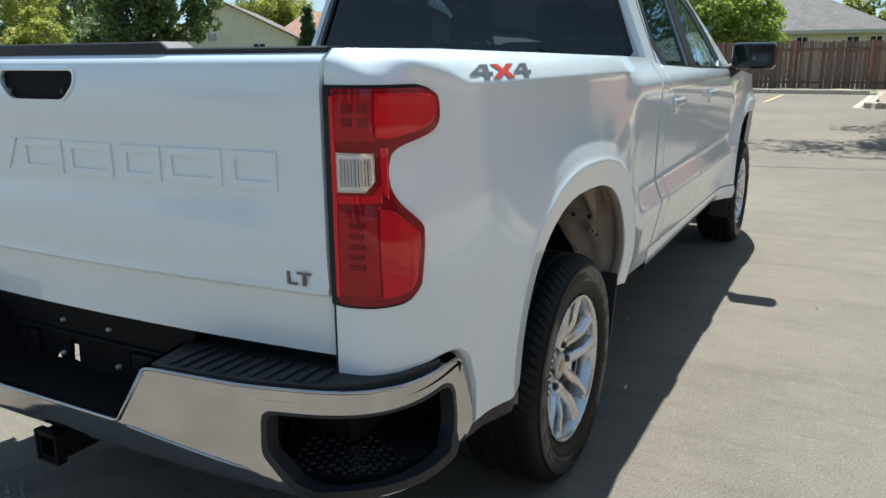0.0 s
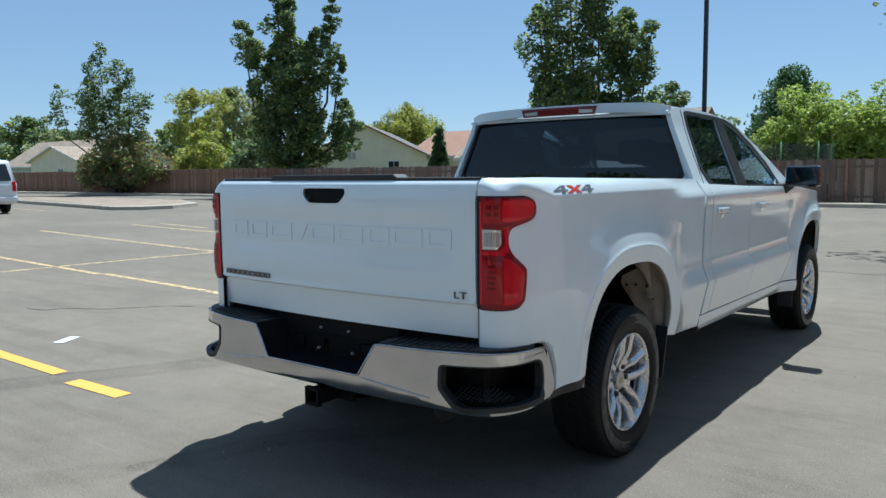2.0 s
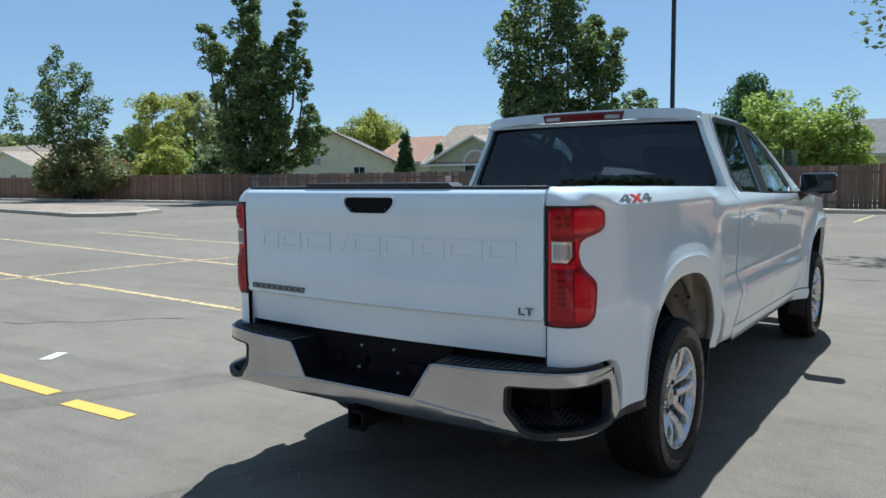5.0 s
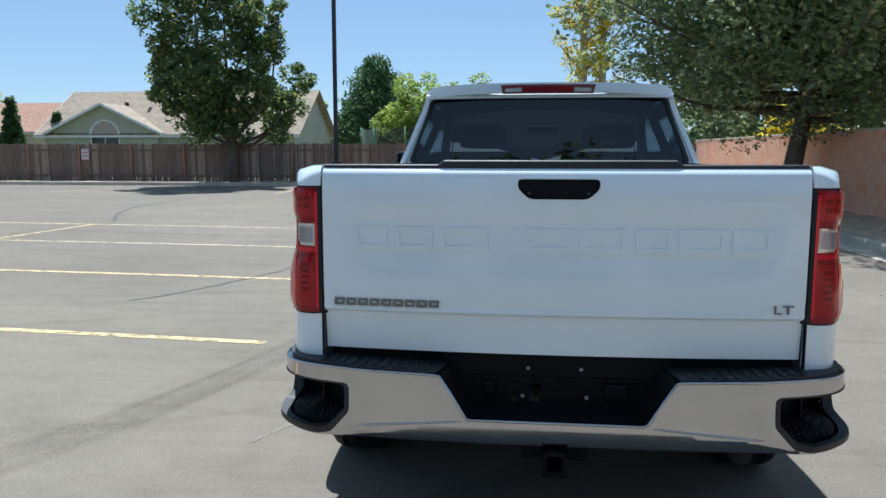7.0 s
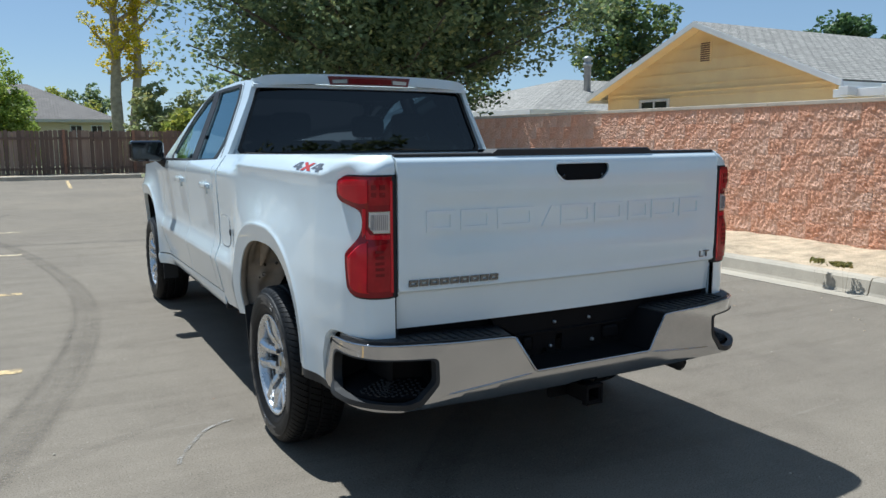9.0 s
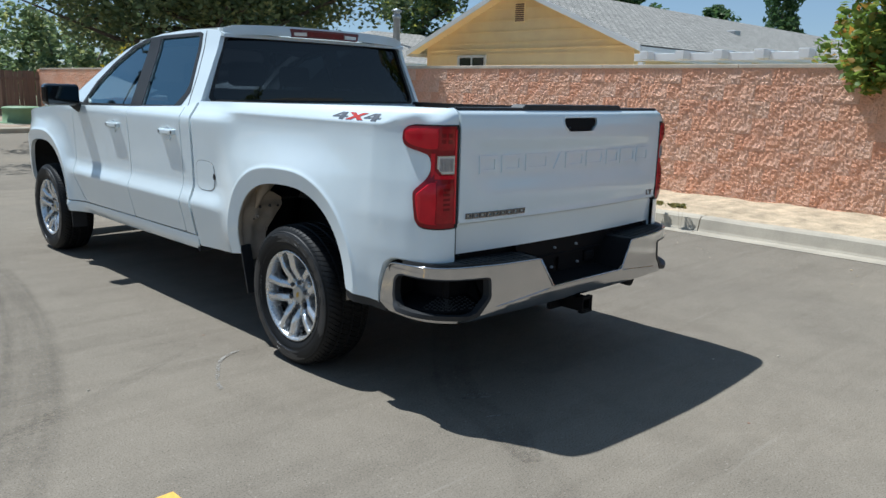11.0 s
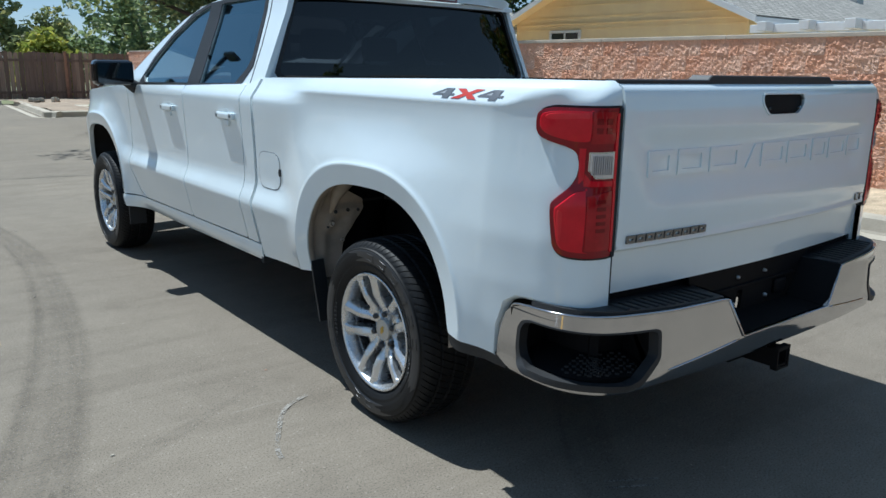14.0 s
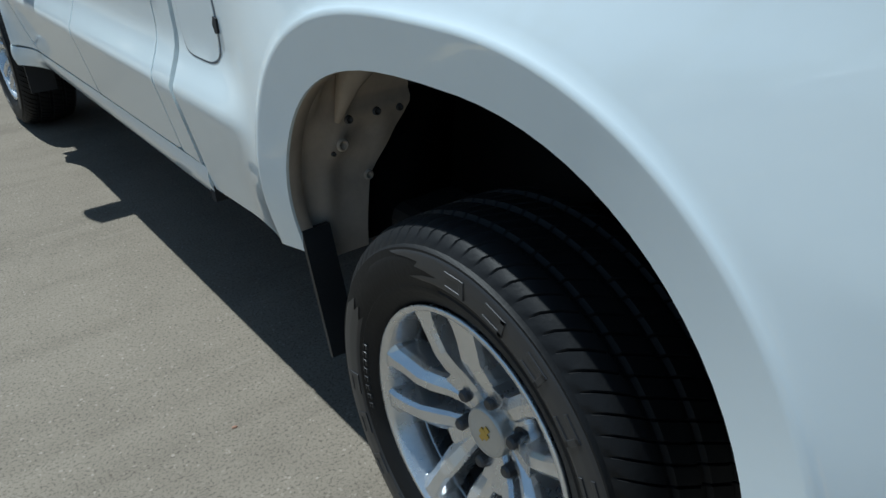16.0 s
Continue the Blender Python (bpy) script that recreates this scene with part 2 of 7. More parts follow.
def board_material(name, dark, mid, light):
    """Weathered boards: each differs, with grain running up it."""
    m, tree, bsdf = material(name)
    geo = tree.nodes.new("ShaderNodeNewGeometry")
    c = ramp(tree, geo.outputs["Random Per Island"], [(0.0, dark), (0.6, mid), (0.85, mid), (1.0, light)]).outputs[0]
    where = tree.nodes.new("ShaderNodeTexCoord")
    stretch = tree.nodes.new("ShaderNodeMapping")
    stretch.inputs["Scale"].default_value = (28, 28, 1.2)
    grain = node(tree, "ShaderNodeTexNoise", Scale=1.0, Detail=5.0)
    tree.links.new(where.outputs["Object"], stretch.inputs[0])
    tree.links.new(stretch.outputs[0], grain.inputs["Vector"])
    c = mixed(tree, 0.6, c, ramp(tree, grain.outputs[0], [(0.3, (0.45, 0.42, 0.40)), (0.65, (1, 1, 1))]).outputs[0], "MULTIPLY")
    tree.links.new(c, bsdf.inputs["Base Color"])
    bsdf.inputs["Roughness"].default_value = 0.9
    bumped(tree, bsdf, grain.outputs[0], 0.4, 0.004)
    return m


M = {
    "asphalt": asphalt_material(),
    "yellow": paint_line_material("bright_yellow_paint", (0.78, 0.44, 0.07), 0.34),
    "yellow_worn": paint_line_material("worn_yellow_paint", (0.74, 0.54, 0.26), 0.472),
    "yellow_pale": paint_line_material("bleached_yellow_paint", (0.66, 0.54, 0.34), 0.475),
    "chalk": paint_line_material("white_scuff", (0.27, 0.25, 0.22), 0.49),
    "mark": rubber_mark_material(0.39),
    "mark_soft": rubber_mark_material(0.27, 0.6),
    "mark_faint": rubber_mark_material(0.15, 0.8),
    "crack": surface("tar_crack", (0.075, 0.070, 0.062), 0.8, var=0.3, scale=8),
    "soil": surface("dry_soil_and_chips", (0.56, 0.44, 0.30), 0.95, var=0.35, scale=5, fine=45, bump=1.0, depth=0.03),
    "soil_dark": surface("worn_brown_earth", (0.30, 0.23, 0.165), 0.95, var=0.3, scale=1.2, fine=30, bump=0.6, depth=0.02),
    "yard": surface("yard_ground", (0.16, 0.17, 0.08), 0.95, var=0.3, scale=0.5, fine=8),
    "concrete": surface("kerb_concrete", (0.41, 0.36, 0.285), 0.85, var=0.20, scale=1.7, fine=70, bump=0.5, depth=0.005),
    "block": block_material(),
    "mortar": surface("block_mortar", (0.50, 0.33, 0.25), 0.95, var=0.2, scale=4, fine=80, bump=0.4),
    "cap": surface("cream_wall_cap", (0.55, 0.47, 0.38), 0.85, var=0.15, scale=3, fine=60, bump=0.4),
    "fence": board_material("weathered_fence_wood", (0.140, 0.100, 0.080), (0.218, 0.154, 0.122), (0.39, 0.30, 0.235)),
    "fence_red": board_material("red_brown_fence_wood", (0.19, 0.108, 0.072), (0.26, 0.150, 0.100), (0.34, 0.21, 0.15)),
    "post": surface("brown_fence_post", (0.28, 0.155, 0.105), 0.9, var=0.3, scale=3, fine=40),
    "bark": surface("grey_bark", (0.115, 0.09, 0.07), 0.95, var=0.35, scale=5, fine=25, bump=1.0, depth=0.02),
    "bark_pale": surface("pale_bark", (0.46, 0.37, 0.26), 0.95, var=0.30, scale=4, fine=25, bump=0.9, depth=0.02),
    "leaf": leaf_material("maple_leaf", (0.064, 0.114, 0.050), (0.172, 0.242, 0.084), (0.50, 0.48, 0.10), 0.20),
    "leaf_dark": leaf_material("dark_leaf", (0.098, 0.152, 0.080), (0.235, 0.300, 0.135), (0.46, 0.46, 0.18), 0.22),
    "leaf_bright": leaf_material("bright_leaf", (0.20, 0.29, 0.050), (0.42, 0.50, 0.11), (0.58, 0.60, 0.15), 0.18),
    "leaf_yellow": leaf_material("yellow_leaf", (0.40, 0.36, 0.03), (0.80, 0.66, 0.05), (0.78, 0.54, 0.04), 0.25),
    "leaf_red": leaf_material("reddish_leaf", (0.120, 0.155, 0.055), (0.23, 0.27, 0.085), (0.42, 0.20, 0.10), 0.34),
    "leaf_pale": leaf_material("pale_leaf", (0.20, 0.24, 0.11), (0.38, 0.41, 0.18), (0.48, 0.42, 0.15), 0.25),
    "leaf_lime": leaf_material("lime_leaf", (0.20, 0.25, 0.05), (0.42, 0.44, 0.09), (0.60, 0.50, 0.10), 0.25),
    "leaf_young": leaf_material("young_maple_leaf", (0.09, 0.17, 0.03), (0.25, 0.33, 0.06), (0.55, 0.25, 0.05), 0.24),
    "needle": leaf_material("conifer_needles", (0.045, 0.095, 0.040), (0.10, 0.17, 0.06), (0.14, 0.20, 0.07), 0.2),
    "yellow_wall": surface("yellow_siding", (0.98, 0.755, 0.44), 0.8, var=0.08, scale=1.2, fine=40, bump=0.15),
    "beige_wall": surface("beige_stucco", (0.74, 0.66, 0.51), 0.9, var=0.08, scale=1.0, fine=60),
    "green_wall": surface("sage_stucco", (0.44, 0.44, 0.36), 0.9, var=0.08, scale=1.0, fine=60),
    "grey_wall": surface("pale_grey_siding", (0.50, 0.50, 0.47), 0.9, var=0.08, scale=1.0, fine=60),
    "trim": surface("white_trim_paint", (0.72, 0.74, 0.76), 0.6, var=0.06, scale=2),
    "grey_roof": shingle_material("grey_shingles", (0.335, 0.315, 0.280)),
    "brown_roof": shingle_material("tan_shingles", (0.44, 0.34, 0.245)),
    "dark_roof": shingle_material("brown_grey_shingles", (0.20, 0.18, 0.165)),
    "orange_roof": shingle_material("terracotta_tiles", (0.45, 0.25, 0.16)),
    "pane": surface("window_pane", (0.03, 0.035, 0.04), 0.06, var=0.1, scale=1, bump=0.0),
    "blind": surface("window_blind", (0.45, 0.36, 0.33), 0.7, var=0.1),
    "pole": surface("dark_bronze_pole", (0.025, 0.025, 0.03), 0.45, metal=0.4, var=0.2),
    "galv": surface("galvanised_steel", (0.42, 0.43, 0.44), 0.5, metal=0.7, var=0.2),
    "box_green": surface("green_utility_paint", (0.17, 0.27, 0.14), 0.6, var=0.12),
    "net": surface("black_net", (0.03, 0.035, 0.03), 0.9),
    "green_pole": surface("green_pole_paint", (0.10, 0.25, 0.08), 0.6),
    "sign": surface("faded_sign", (0.60, 0.50, 0.50), 0.7),
    "paint": car_paint_material(),
    "chrome": surface("chrome", (0.48, 0.48, 0.495), 0.075, metal=1.0, var=0.05, scale=4, bump=0.0),
    "alloy": surface("silver_alloy", (0.66, 0.67, 0.68), 0.27, metal=0.8, var=0.06, scale=9, bump=0.0, coat=0.5),
    "cap_grey": surface("dull_grey_cap", (0.50, 0.49, 0.46), 0.35, metal=0.5, var=0.06, scale=20, bump=0.0),
    # dark metal of nuts and brakes; on the rim's barrel it paints shade
    "alloy_dark": surface("dark_metal_and_rim_shade", (0.07, 0.07, 0.073), 0.5, metal=0.4, var=0.2, scale=9),
    # black plastic parts; on the inner wheel well it stands in for shade
    "deep_black": surface("dark_plastic_and_shade", (0.006, 0.006, 0.007), 0.6, var=0.2, scale=6, fine=200, bump=0.2, depth=0.002),
    "black": surface("black_plastic", (0.016, 0.017, 0.019), 0.55, var=0.2, scale=6, fine=220, bump=0.25, depth=0.002),
    "gloss_black": surface("gloss_black", (0.008, 0.008, 0.009), 0.12, var=0.1, bump=0.0, coat=0.6),
    "seam": surface("dusty_seam", (0.22, 0.23, 0.24), 0.8, var=0.2),
    "gap": surface("shut_line", (0.02, 0.02, 0.022), 0.9, var=0.2),
    "rubber": surface("tyre_rubber", (0.008, 0.0083, 0.0092), 0.56, var=0.25, scale=10, fine=90, bump=0.3, depth=0.002),
    "rubber_text": surface("polished_rubber", (0.026, 0.0265, 0.029), 0.38, var=0.1, bump=0.0),
    "under": surface("dusty_underbody", (0.035, 0.034, 0.033), 0.85, var=0.3, scale=4),
    "liner": surface("tan_wheel_well", (0.50, 0.43, 0.35), 0.75, var=0.22, scale=5, fine=30, bump=0.3),
    "lamp_red": surface("red_lamp_lens", (0.62, 0.007, 0.020), 0.10, var=0.12, scale=9, bump=0.0, coat=0.7),
    "lamp_dark": surface("dark_red_lamp", (0.38, 0.010, 0.016), 0.10, var=0.25, scale=14, bump=0.0, coat=0.7),
    "lamp_cell": surface("deep_red_cell", (0.20, 0.004, 0.008), 0.25, var=0.2, scale=20, bump=0.0, coat=0.3),
    "lamp_dull": surface("dull_red_lens", (0.17, 0.018, 0.024), 0.3, var=0.1, scale=9, bump=0.0, coat=0.2),
    "lamp_shell": surface("deep_red_shell", (0.24, 0.005, 0.012), 0.15, var=0.1, scale=9, bump=0.0, coat=0.5),
    "lamp_bright": surface("bright_red_lens", (0.66, 0.020, 0.030), 0.25, var=0.1, scale=9, bump=0.0, coat=0.35),
    "lamp_rib": surface("ribbed_clear_lens", (0.42, 0.42, 0.44), 0.2, metal=0.5, var=0.1, bump=0.0, coat=0.5),
    "lamp_clear": surface("clear_ribbed_lamp", (0.62, 0.61, 0.62), 0.15, metal=0.4, var=0.1, bump=0.0, coat=1.0),
    "decal_grey": surface("grey_decal", (0.12, 0.13, 0.15), 0.4, var=0.08, bump=0.0),
    "decal_red": surface("red_decal", (0.55, 0.05, 0.035), 0.4, var=0.08, bump=0.0),
    "decal_pale": surface("pale_decal_edge", (0.42, 0.44, 0.47), 0.35, var=0.06, bump=0.0),
    "badge": surface("badge_metal", (0.16, 0.165, 0.175), 0.25, metal=0.9, var=0.08, bump=0.0),
    "badge_gold": surface("gold_badge", (0.55, 0.38, 0.08), 0.3, metal=0.6, var=0.1, bump=0.0),
    "seat": surface("dark_seat_cloth", (0.035, 0.036, 0.04), 0.85, var=0.2, scale=6),
    "cloth_pale": surface("pale_headliner", (0.25, 0.24, 0.22), 0.9, var=0.1),
    "mirror": surface("mirror_glass", (0.05, 0.055, 0.06), 0.03, metal=1.0, var=0.02, bump=0.0),
    "tint": glass_material("privacy_glass", (0.030, 0.036, 0.042)),
    "side_tint": glass_material("side_privacy_glass", (0.045, 0.055, 0.06), 0.02, 3.0, (0.64, 0.90, 1.0)),
    "front_tint": glass_material("door_glass", (0.09, 0.105, 0.11), 0.02, 3.6, (0.66, 0.90, 1.0)),
    "clear": glass_material("clear_glass", (0.70, 0.74, 0.72)),
    "van_white": surface("van_white_paint", (0.74, 0.75, 0.76), 0.25, var=0.04, coat=0.8, bump=0.0),
    "stucco": surface("plain_stucco", (0.42, 0.38, 0.33), 0.9, var=0.1, scale=0.8),
    "weed": leaf_material("weed_leaf", (0.10, 0.11, 0.03), (0.26, 0.24, 0.07), (0.40, 0.32, 0.12), 0.3),
}


for lens in ("lamp_red", "lamp_dark", "lamp_cell", "lamp_shell", "lamp_bright"):
    gloss = M[lens].node_tree.nodes["Principled BSDF"].inputs
    gloss["Specular IOR Level"].default_value, gloss["Coat Weight"].default_value = 0.2, 0.3

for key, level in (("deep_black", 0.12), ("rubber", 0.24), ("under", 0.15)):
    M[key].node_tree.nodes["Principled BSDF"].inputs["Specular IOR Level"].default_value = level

# ---- mesh tools ----
def part(name, bm, mat, parent=None, label="", smooth=False):
    me = bpy.data.meshes.new(name)
    if smooth:
        for f in bm.faces:
            f.smooth = True
    bm.to_mesh(me)
    bm.free()
    me.materials.append(M[mat] if isinstance(mat, str) else mat)
    ob = new(name, me)
    if parent is not None:
        ob.parent = parent
    if label:
        ob["label"] = label
    return ob


def raw(name, verts, faces, mat, parent=None, label="", smooth=False):
    me = bpy.data.meshes.new(name)
    me.from_pydata(verts, [], faces)
    if smooth:
        me.polygons.foreach_set("use_smooth", [True] * len(me.polygons))
    me.materials.append(M[mat])
    ob = new(name, me)
    if parent is not None:
        ob.parent = parent
    if label:
        ob["label"] = label
    return ob


def anchor(name, x, y, z, label, category, group="", turn=0.0):
    ob = new(name)
    ob.matrix_world = pose(x, y, z, 0, 0, turn)
    ob.empty_display_size = 0.1
    return tagged(ob, label, category, group)


def box(bm, x0, x1, y0, y1, z0, z1, bevel=0.0, m=None):
    vs = [bm.verts.new((x, y, z)) for z in (z0, z1) for y in (y0, y1) for x in (x0, x1)]
    fs = [bm.faces.new([vs[i] for i in q]) for q in ((0, 2, 3, 1), (4, 5, 7, 6), (0, 1, 5, 4), (2, 6, 7, 3), (0, 4, 6, 2), (1, 3, 7, 5))]
    if bevel:
        made = bmesh.ops.bevel(bm, geom=list({e for f in fs for e in f.edges}), offset=bevel, segments=2, profile=0.5, affect="EDGES")
        vs = list({v for f in made["faces"] for v in f.verts} | {v for v in vs if v.is_valid})
    if m is not None:
        for v in vs:
            v.co = m @ v.co
    return bm


def boxed(name, dims, mat, parent=None, bevel=0.0, label="", m=None):
    return part(name, box(bmesh.new(), *dims, bevel, m), mat, parent, label)


def lathe(bm, profile, segments, axis="x"):
    """Profile of (along the axis, radius), turned round it."""
    rings = []
    for a, r in profile:
        ring = []
        for k in range(segments):
            c, s = math.cos(2 * math.pi * k / segments) * r, math.sin(2 * math.pi * k / segments) * r
            ring.append(bm.verts.new((a, c, s) if axis == "x" else (c, s, a)))
        rings.append(ring)
    for p, q in zip(rings, rings[1:]):
        for k in range(segments):
            n = (k + 1) % segments
            bm.faces.new((p[k], p[n], q[n], q[k]))
    return rings


def tube(bm, points, radii, sides=8):
    """A round limb through points."""
    rings = []
    pts = [Vector(p) for p in points]
    for i, p in enumerate(pts):
        way = (pts[min(i + 1, len(pts) - 1)] - pts[max(i - 1, 0)]).normalized()
        a = way.cross(Vector((0.3, 0.9, 0.2))).normalized()
        b = way.cross(a)
        rings.append([bm.verts.new(p + radii[i] * (math.cos(2 * math.pi * k / sides) * a + math.sin(2 * math.pi * k / sides) * b)) for k in range(sides)])
    for r, s in zip(rings, rings[1:]):
        for k in range(sides):
            bm.faces.new((r[k], r[(k + 1) % sides], s[(k + 1) % sides], s[k]))
    bm.faces.new(rings[0][::-1])
    bm.faces.new(rings[-1])


def inside(poly, pts):
    """Which of the points lie in the polygon."""
    p, hit = np.asarray(poly, float), np.zeros(len(pts), bool)
    x, y = pts[:, 0], pts[:, 1]
    for (ax, ay), (bx, by) in zip(p, np.roll(p, -1, 0)):
        cross = (ay > y) != (by > y)
        hit ^= cross & (x < (bx - ax) * (y - ay) / (by - ay + 1e-12) + ax)
    return hit


def dense(loop, step):
    out = []
    for a, b in zip(loop, loop[1:] + loop[:1]):
        n = max(1, int(math.hypot(b[0] - a[0], b[1] - a[1]) / step))
        out += [(a[0] + (b[0] - a[0]) * k / n, a[1] + (b[1] - a[1]) * k / n) for k in range(n)]
    return out


def panel(name, outer, holes, step, place, back, mat, parent, label="", extra=(), clear=None):
    """A bent sheet: an outline with holes in two coordinates, laid out by place(u, v); back is the way and depth of its turned edge."""
    from_loops = [dense([tuple(p) for p in loop], step) for loop in [outer, *holes]]
    pts, edges = [], []
    for loop in from_loops:
        at = len(pts)
        pts += loop
        edges += [(at + k, at + (k + 1) % len(loop)) for k in range(len(loop))]
    rim = np.array(pts)
    lo, hi = rim.min(0), rim.max(0)
    grid = np.array([(u, v) for u in np.arange(lo[0] + step / 2, hi[0], step) for v in np.arange(lo[1] + step / 2, hi[1], step)]).reshape(-1, 2)
    if clear is not None:
        grid = np.array([g for g in grid if not clear(g[0], g[1])]).reshape(-1, 2)
    if len(extra):
        grid = np.concatenate([grid, np.array(extra, float)])
    if len(grid):
        keep = inside(from_loops[0], grid)
        for hole in from_loops[1:]:
            keep &= ~inside(hole, grid)
        grid = grid[keep]
        near = np.array([np.abs(rim - g).max(1).min() > 0.45 * step for g in grid], bool) if len(grid) else np.zeros(0, bool)
        grid = grid[near]
    allpts = [Vector(p) for p in pts] + [Vector(p) for p in grid]
    verts, _, faces, *_ = geometry.delaunay_2d_cdt(allpts, edges, [], 0, 1e-6)
    mid = np.array([np.mean([verts[i] for i in f], 0) for f in faces])
    keep = inside(from_loops[0], mid)
    for hole in from_loops[1:]:
        keep &= ~inside(hole, mid)
    flat = np.array([(v[0], v[1]) for v in verts])
    for n, f in enumerate(faces):
        # needles along a rim would tilt its shading
        p, q, r = flat[f[0]], flat[f[1]], flat[f[2]]
        longest = max(np.dot(q - p, q - p), np.dot(r - q, r - q), np.dot(p - r, p - r))
        keep[n] &= abs((q[0] - p[0]) * (r[1] - p[1]) - (q[1] - p[1]) * (r[0] - p[0])) > 0.02 * longest
    out, tris = [tuple(place(v[0], v[1])) for v in verts], [tuple(f) for f, k in zip(faces, keep) if k]
    inner = back if callable(back) else (lambda u, v: back)
    a, b, c = (Vector(out[i]) for i in tris[len(tris) // 2])
    if (b - a).cross(c - a).dot(Vector(inner(*mid[keep][len(tris) // 2]))) > 0:
        tris = [t[::-1] for t in tris]
    rims = []
    for loop in from_loops:
        at = len(out)
        for p in loop:
            q = Vector(place(*p))
            out += [tuple(q), tuple(q + Vector(inner(*p)))]
        n = len(loop)
        rims += [(at + 2 * k, at + 2 * ((k + 1) % n), at + 2 * ((k + 1) % n) + 1, at + 2 * k + 1) for k in range(n)]
    me = bpy.data.meshes.new(name)
    me.from_pydata(out, [], tris + rims)
    me.polygons.foreach_set("use_smooth", [True] * len(tris) + [False] * len(rims))
    me.materials.append(M[mat])
    ob = new(name, me)
    ob.parent = parent
    if label:
        ob["label"] = label
    return ob


def ribbon(name, points, width, z, mat, parent=None, label=""):
    """A flat strip on the ground along points; width is one number or one for each point."""
    pts = [Vector((*p, z)) for p in points]
    vs, fs = [], []
    for i, p in enumerate(pts):
        way = (pts[min(i + 1, len(pts) - 1)] - pts[max(i - 1, 0)]).normalized()
        side = Vector((-way.y, way.x, 0)) * (width[i] if isinstance(width, (list, tuple)) else width) / 2
        vs += [tuple(p - side), tuple(p + side)]
    fs = [(2 * i, 2 * i + 1, 2 * i + 3, 2 * i + 2) for i in range(len(pts) - 1)]
    ob = raw(name, vs, fs, mat, parent, label)
    run = [0.0]
    for p, q in zip(pts, pts[1:]):
        run.append(run[-1] + (q - p).length)
    layer = ob.data.uv_layers.new(name="UVMap")
    for lp in ob.data.loops:
        layer.data[lp.index].uv = (1.0 - lp.vertex_index % 2, run[lp.vertex_index // 2])
    return ob


def smooth_line(points, n):
    """n points on a rounded line through the given ones."""
    p = np.array([points[0], *points, points[-1]], float)
    out = []
    for t in np.linspace(0, len(points) - 1.0001, n):
        i, f = int(t), t - int(t)
        a, b, c, d = p[i], p[i + 1], p[i + 2], p[min(i + 3, len(p) - 1)]
        out.append(tuple(0.5 * (2 * b + (c - a) * f + (2 * a - 5 * b + 4 * c - d) * f**2 + (3 * b - a - 3 * c + d) * f**3)))
    return out


def rounded(loop, r, n=4):
    """The outline with each corner turned by a short curve."""
    out = []
    for k, p in enumerate(loop):
        p, a, b = Vector(p), Vector(loop[k - 1]), Vector(loop[(k + 1) % len(loop)])
        a, b = p + (a - p).normalized() * min(r, 0.45 * (a - p).length), p + (b - p).normalized() * min(r, 0.45 * (b - p).length)
        for i in range(n + 1):
            f = i / n
            q = a.lerp(p, f).lerp(p.lerp(b, f), f)
            out.append((q.x, q.y))
    return out


def step_up(a, b, v):
    t = min(1.0, max(0.0, (v - a) / (b - a)))
    return t * t * (3 - 2 * t)


def lettering(name, text, size, m, mat, parent, depth=0.002, wide=1.0, label=""):
    """A word in the built-in font as a mesh, its middle at m."""
    cu = bpy.data.curves.new(name, "FONT")
    cu.body, cu.size, cu.extrude, cu.align_x, cu.align_y, cu.resolution_u = text, size, depth, "CENTER", "CENTER", 3
    tmp = new(name, cu)
    me = bpy.data.meshes.new_from_object(tmp.evaluated_get(bpy.context.evaluated_depsgraph_get()))
    bpy.data.objects.remove(tmp)
    me.transform(m @ Matrix.Diagonal((wide, 1, 1, 1)))
    me.materials.clear()
    me.materials.append(M[mat])
    ob = new(name, me)
    ob.parent = parent
    if label:
        ob["label"] = label
    return ob


# ---- the pickup truck ----
# Its own axes: x to its right side, y ahead, z up; the tailgate is at y = 0.
truck = anchor("pickup_truck", 0.017, 0, 0, "white double-cab pickup truck with chrome rear bumper, parked on asphalt", "truck")
REAR_Y, FRONT_Y, HUB_Z, TYRE_R = 1.015, 4.762, 0.371, 0.375
ARCH_R, ARCH_Z, ARCH_F = 0.495, 0.458, 0.522
DOOR_Z = [0.38, 0.43, 0.50, 0.56, 0.68, 0.728, 0.742, 0.762, 0.815, 0.85, 1.00, 1.12, 1.20, 1.235, 1.255, 1.29, 1.34]
DOOR_X = [0.895, 0.925, 0.944, 0.957, 0.983, 0.9945, 0.9935, 0.985, 0.963, 0.957, 0.960, 0.965, 0.969, 0.970, 0.966, 0.938, 0.905]
BED_Z = [0.43, 0.50, 0.60, 0.75, 0.90, 1.05, 1.15, 1.22, 1.265, 1.288, 1.297, 1.315, 1.345, 1.362, 1.374]
BED_X = [0.930, 0.948, 0.966, 0.980, 0.984, 0.975, 0.965, 0.9595, 0.9575, 0.9595, 0.9605, 0.952, 0.933, 0.916, 0.868]


RIDGE = (0.698, 0.714, 0.728, 0.742, 0.762, 0.778)


def arch_gap(y, z, centre):
    """How far a place on the side lies outside the wheel opening."""
    n = 2.9 if y > centre else 2.2
    a, b = abs(y - centre) / (ARCH_F if y > centre else ARCH_R), max(0.0, z - ARCH_Z) / ARCH_R
    return ((a**n + b**n) ** (1 / n) - 1) * ARCH_R


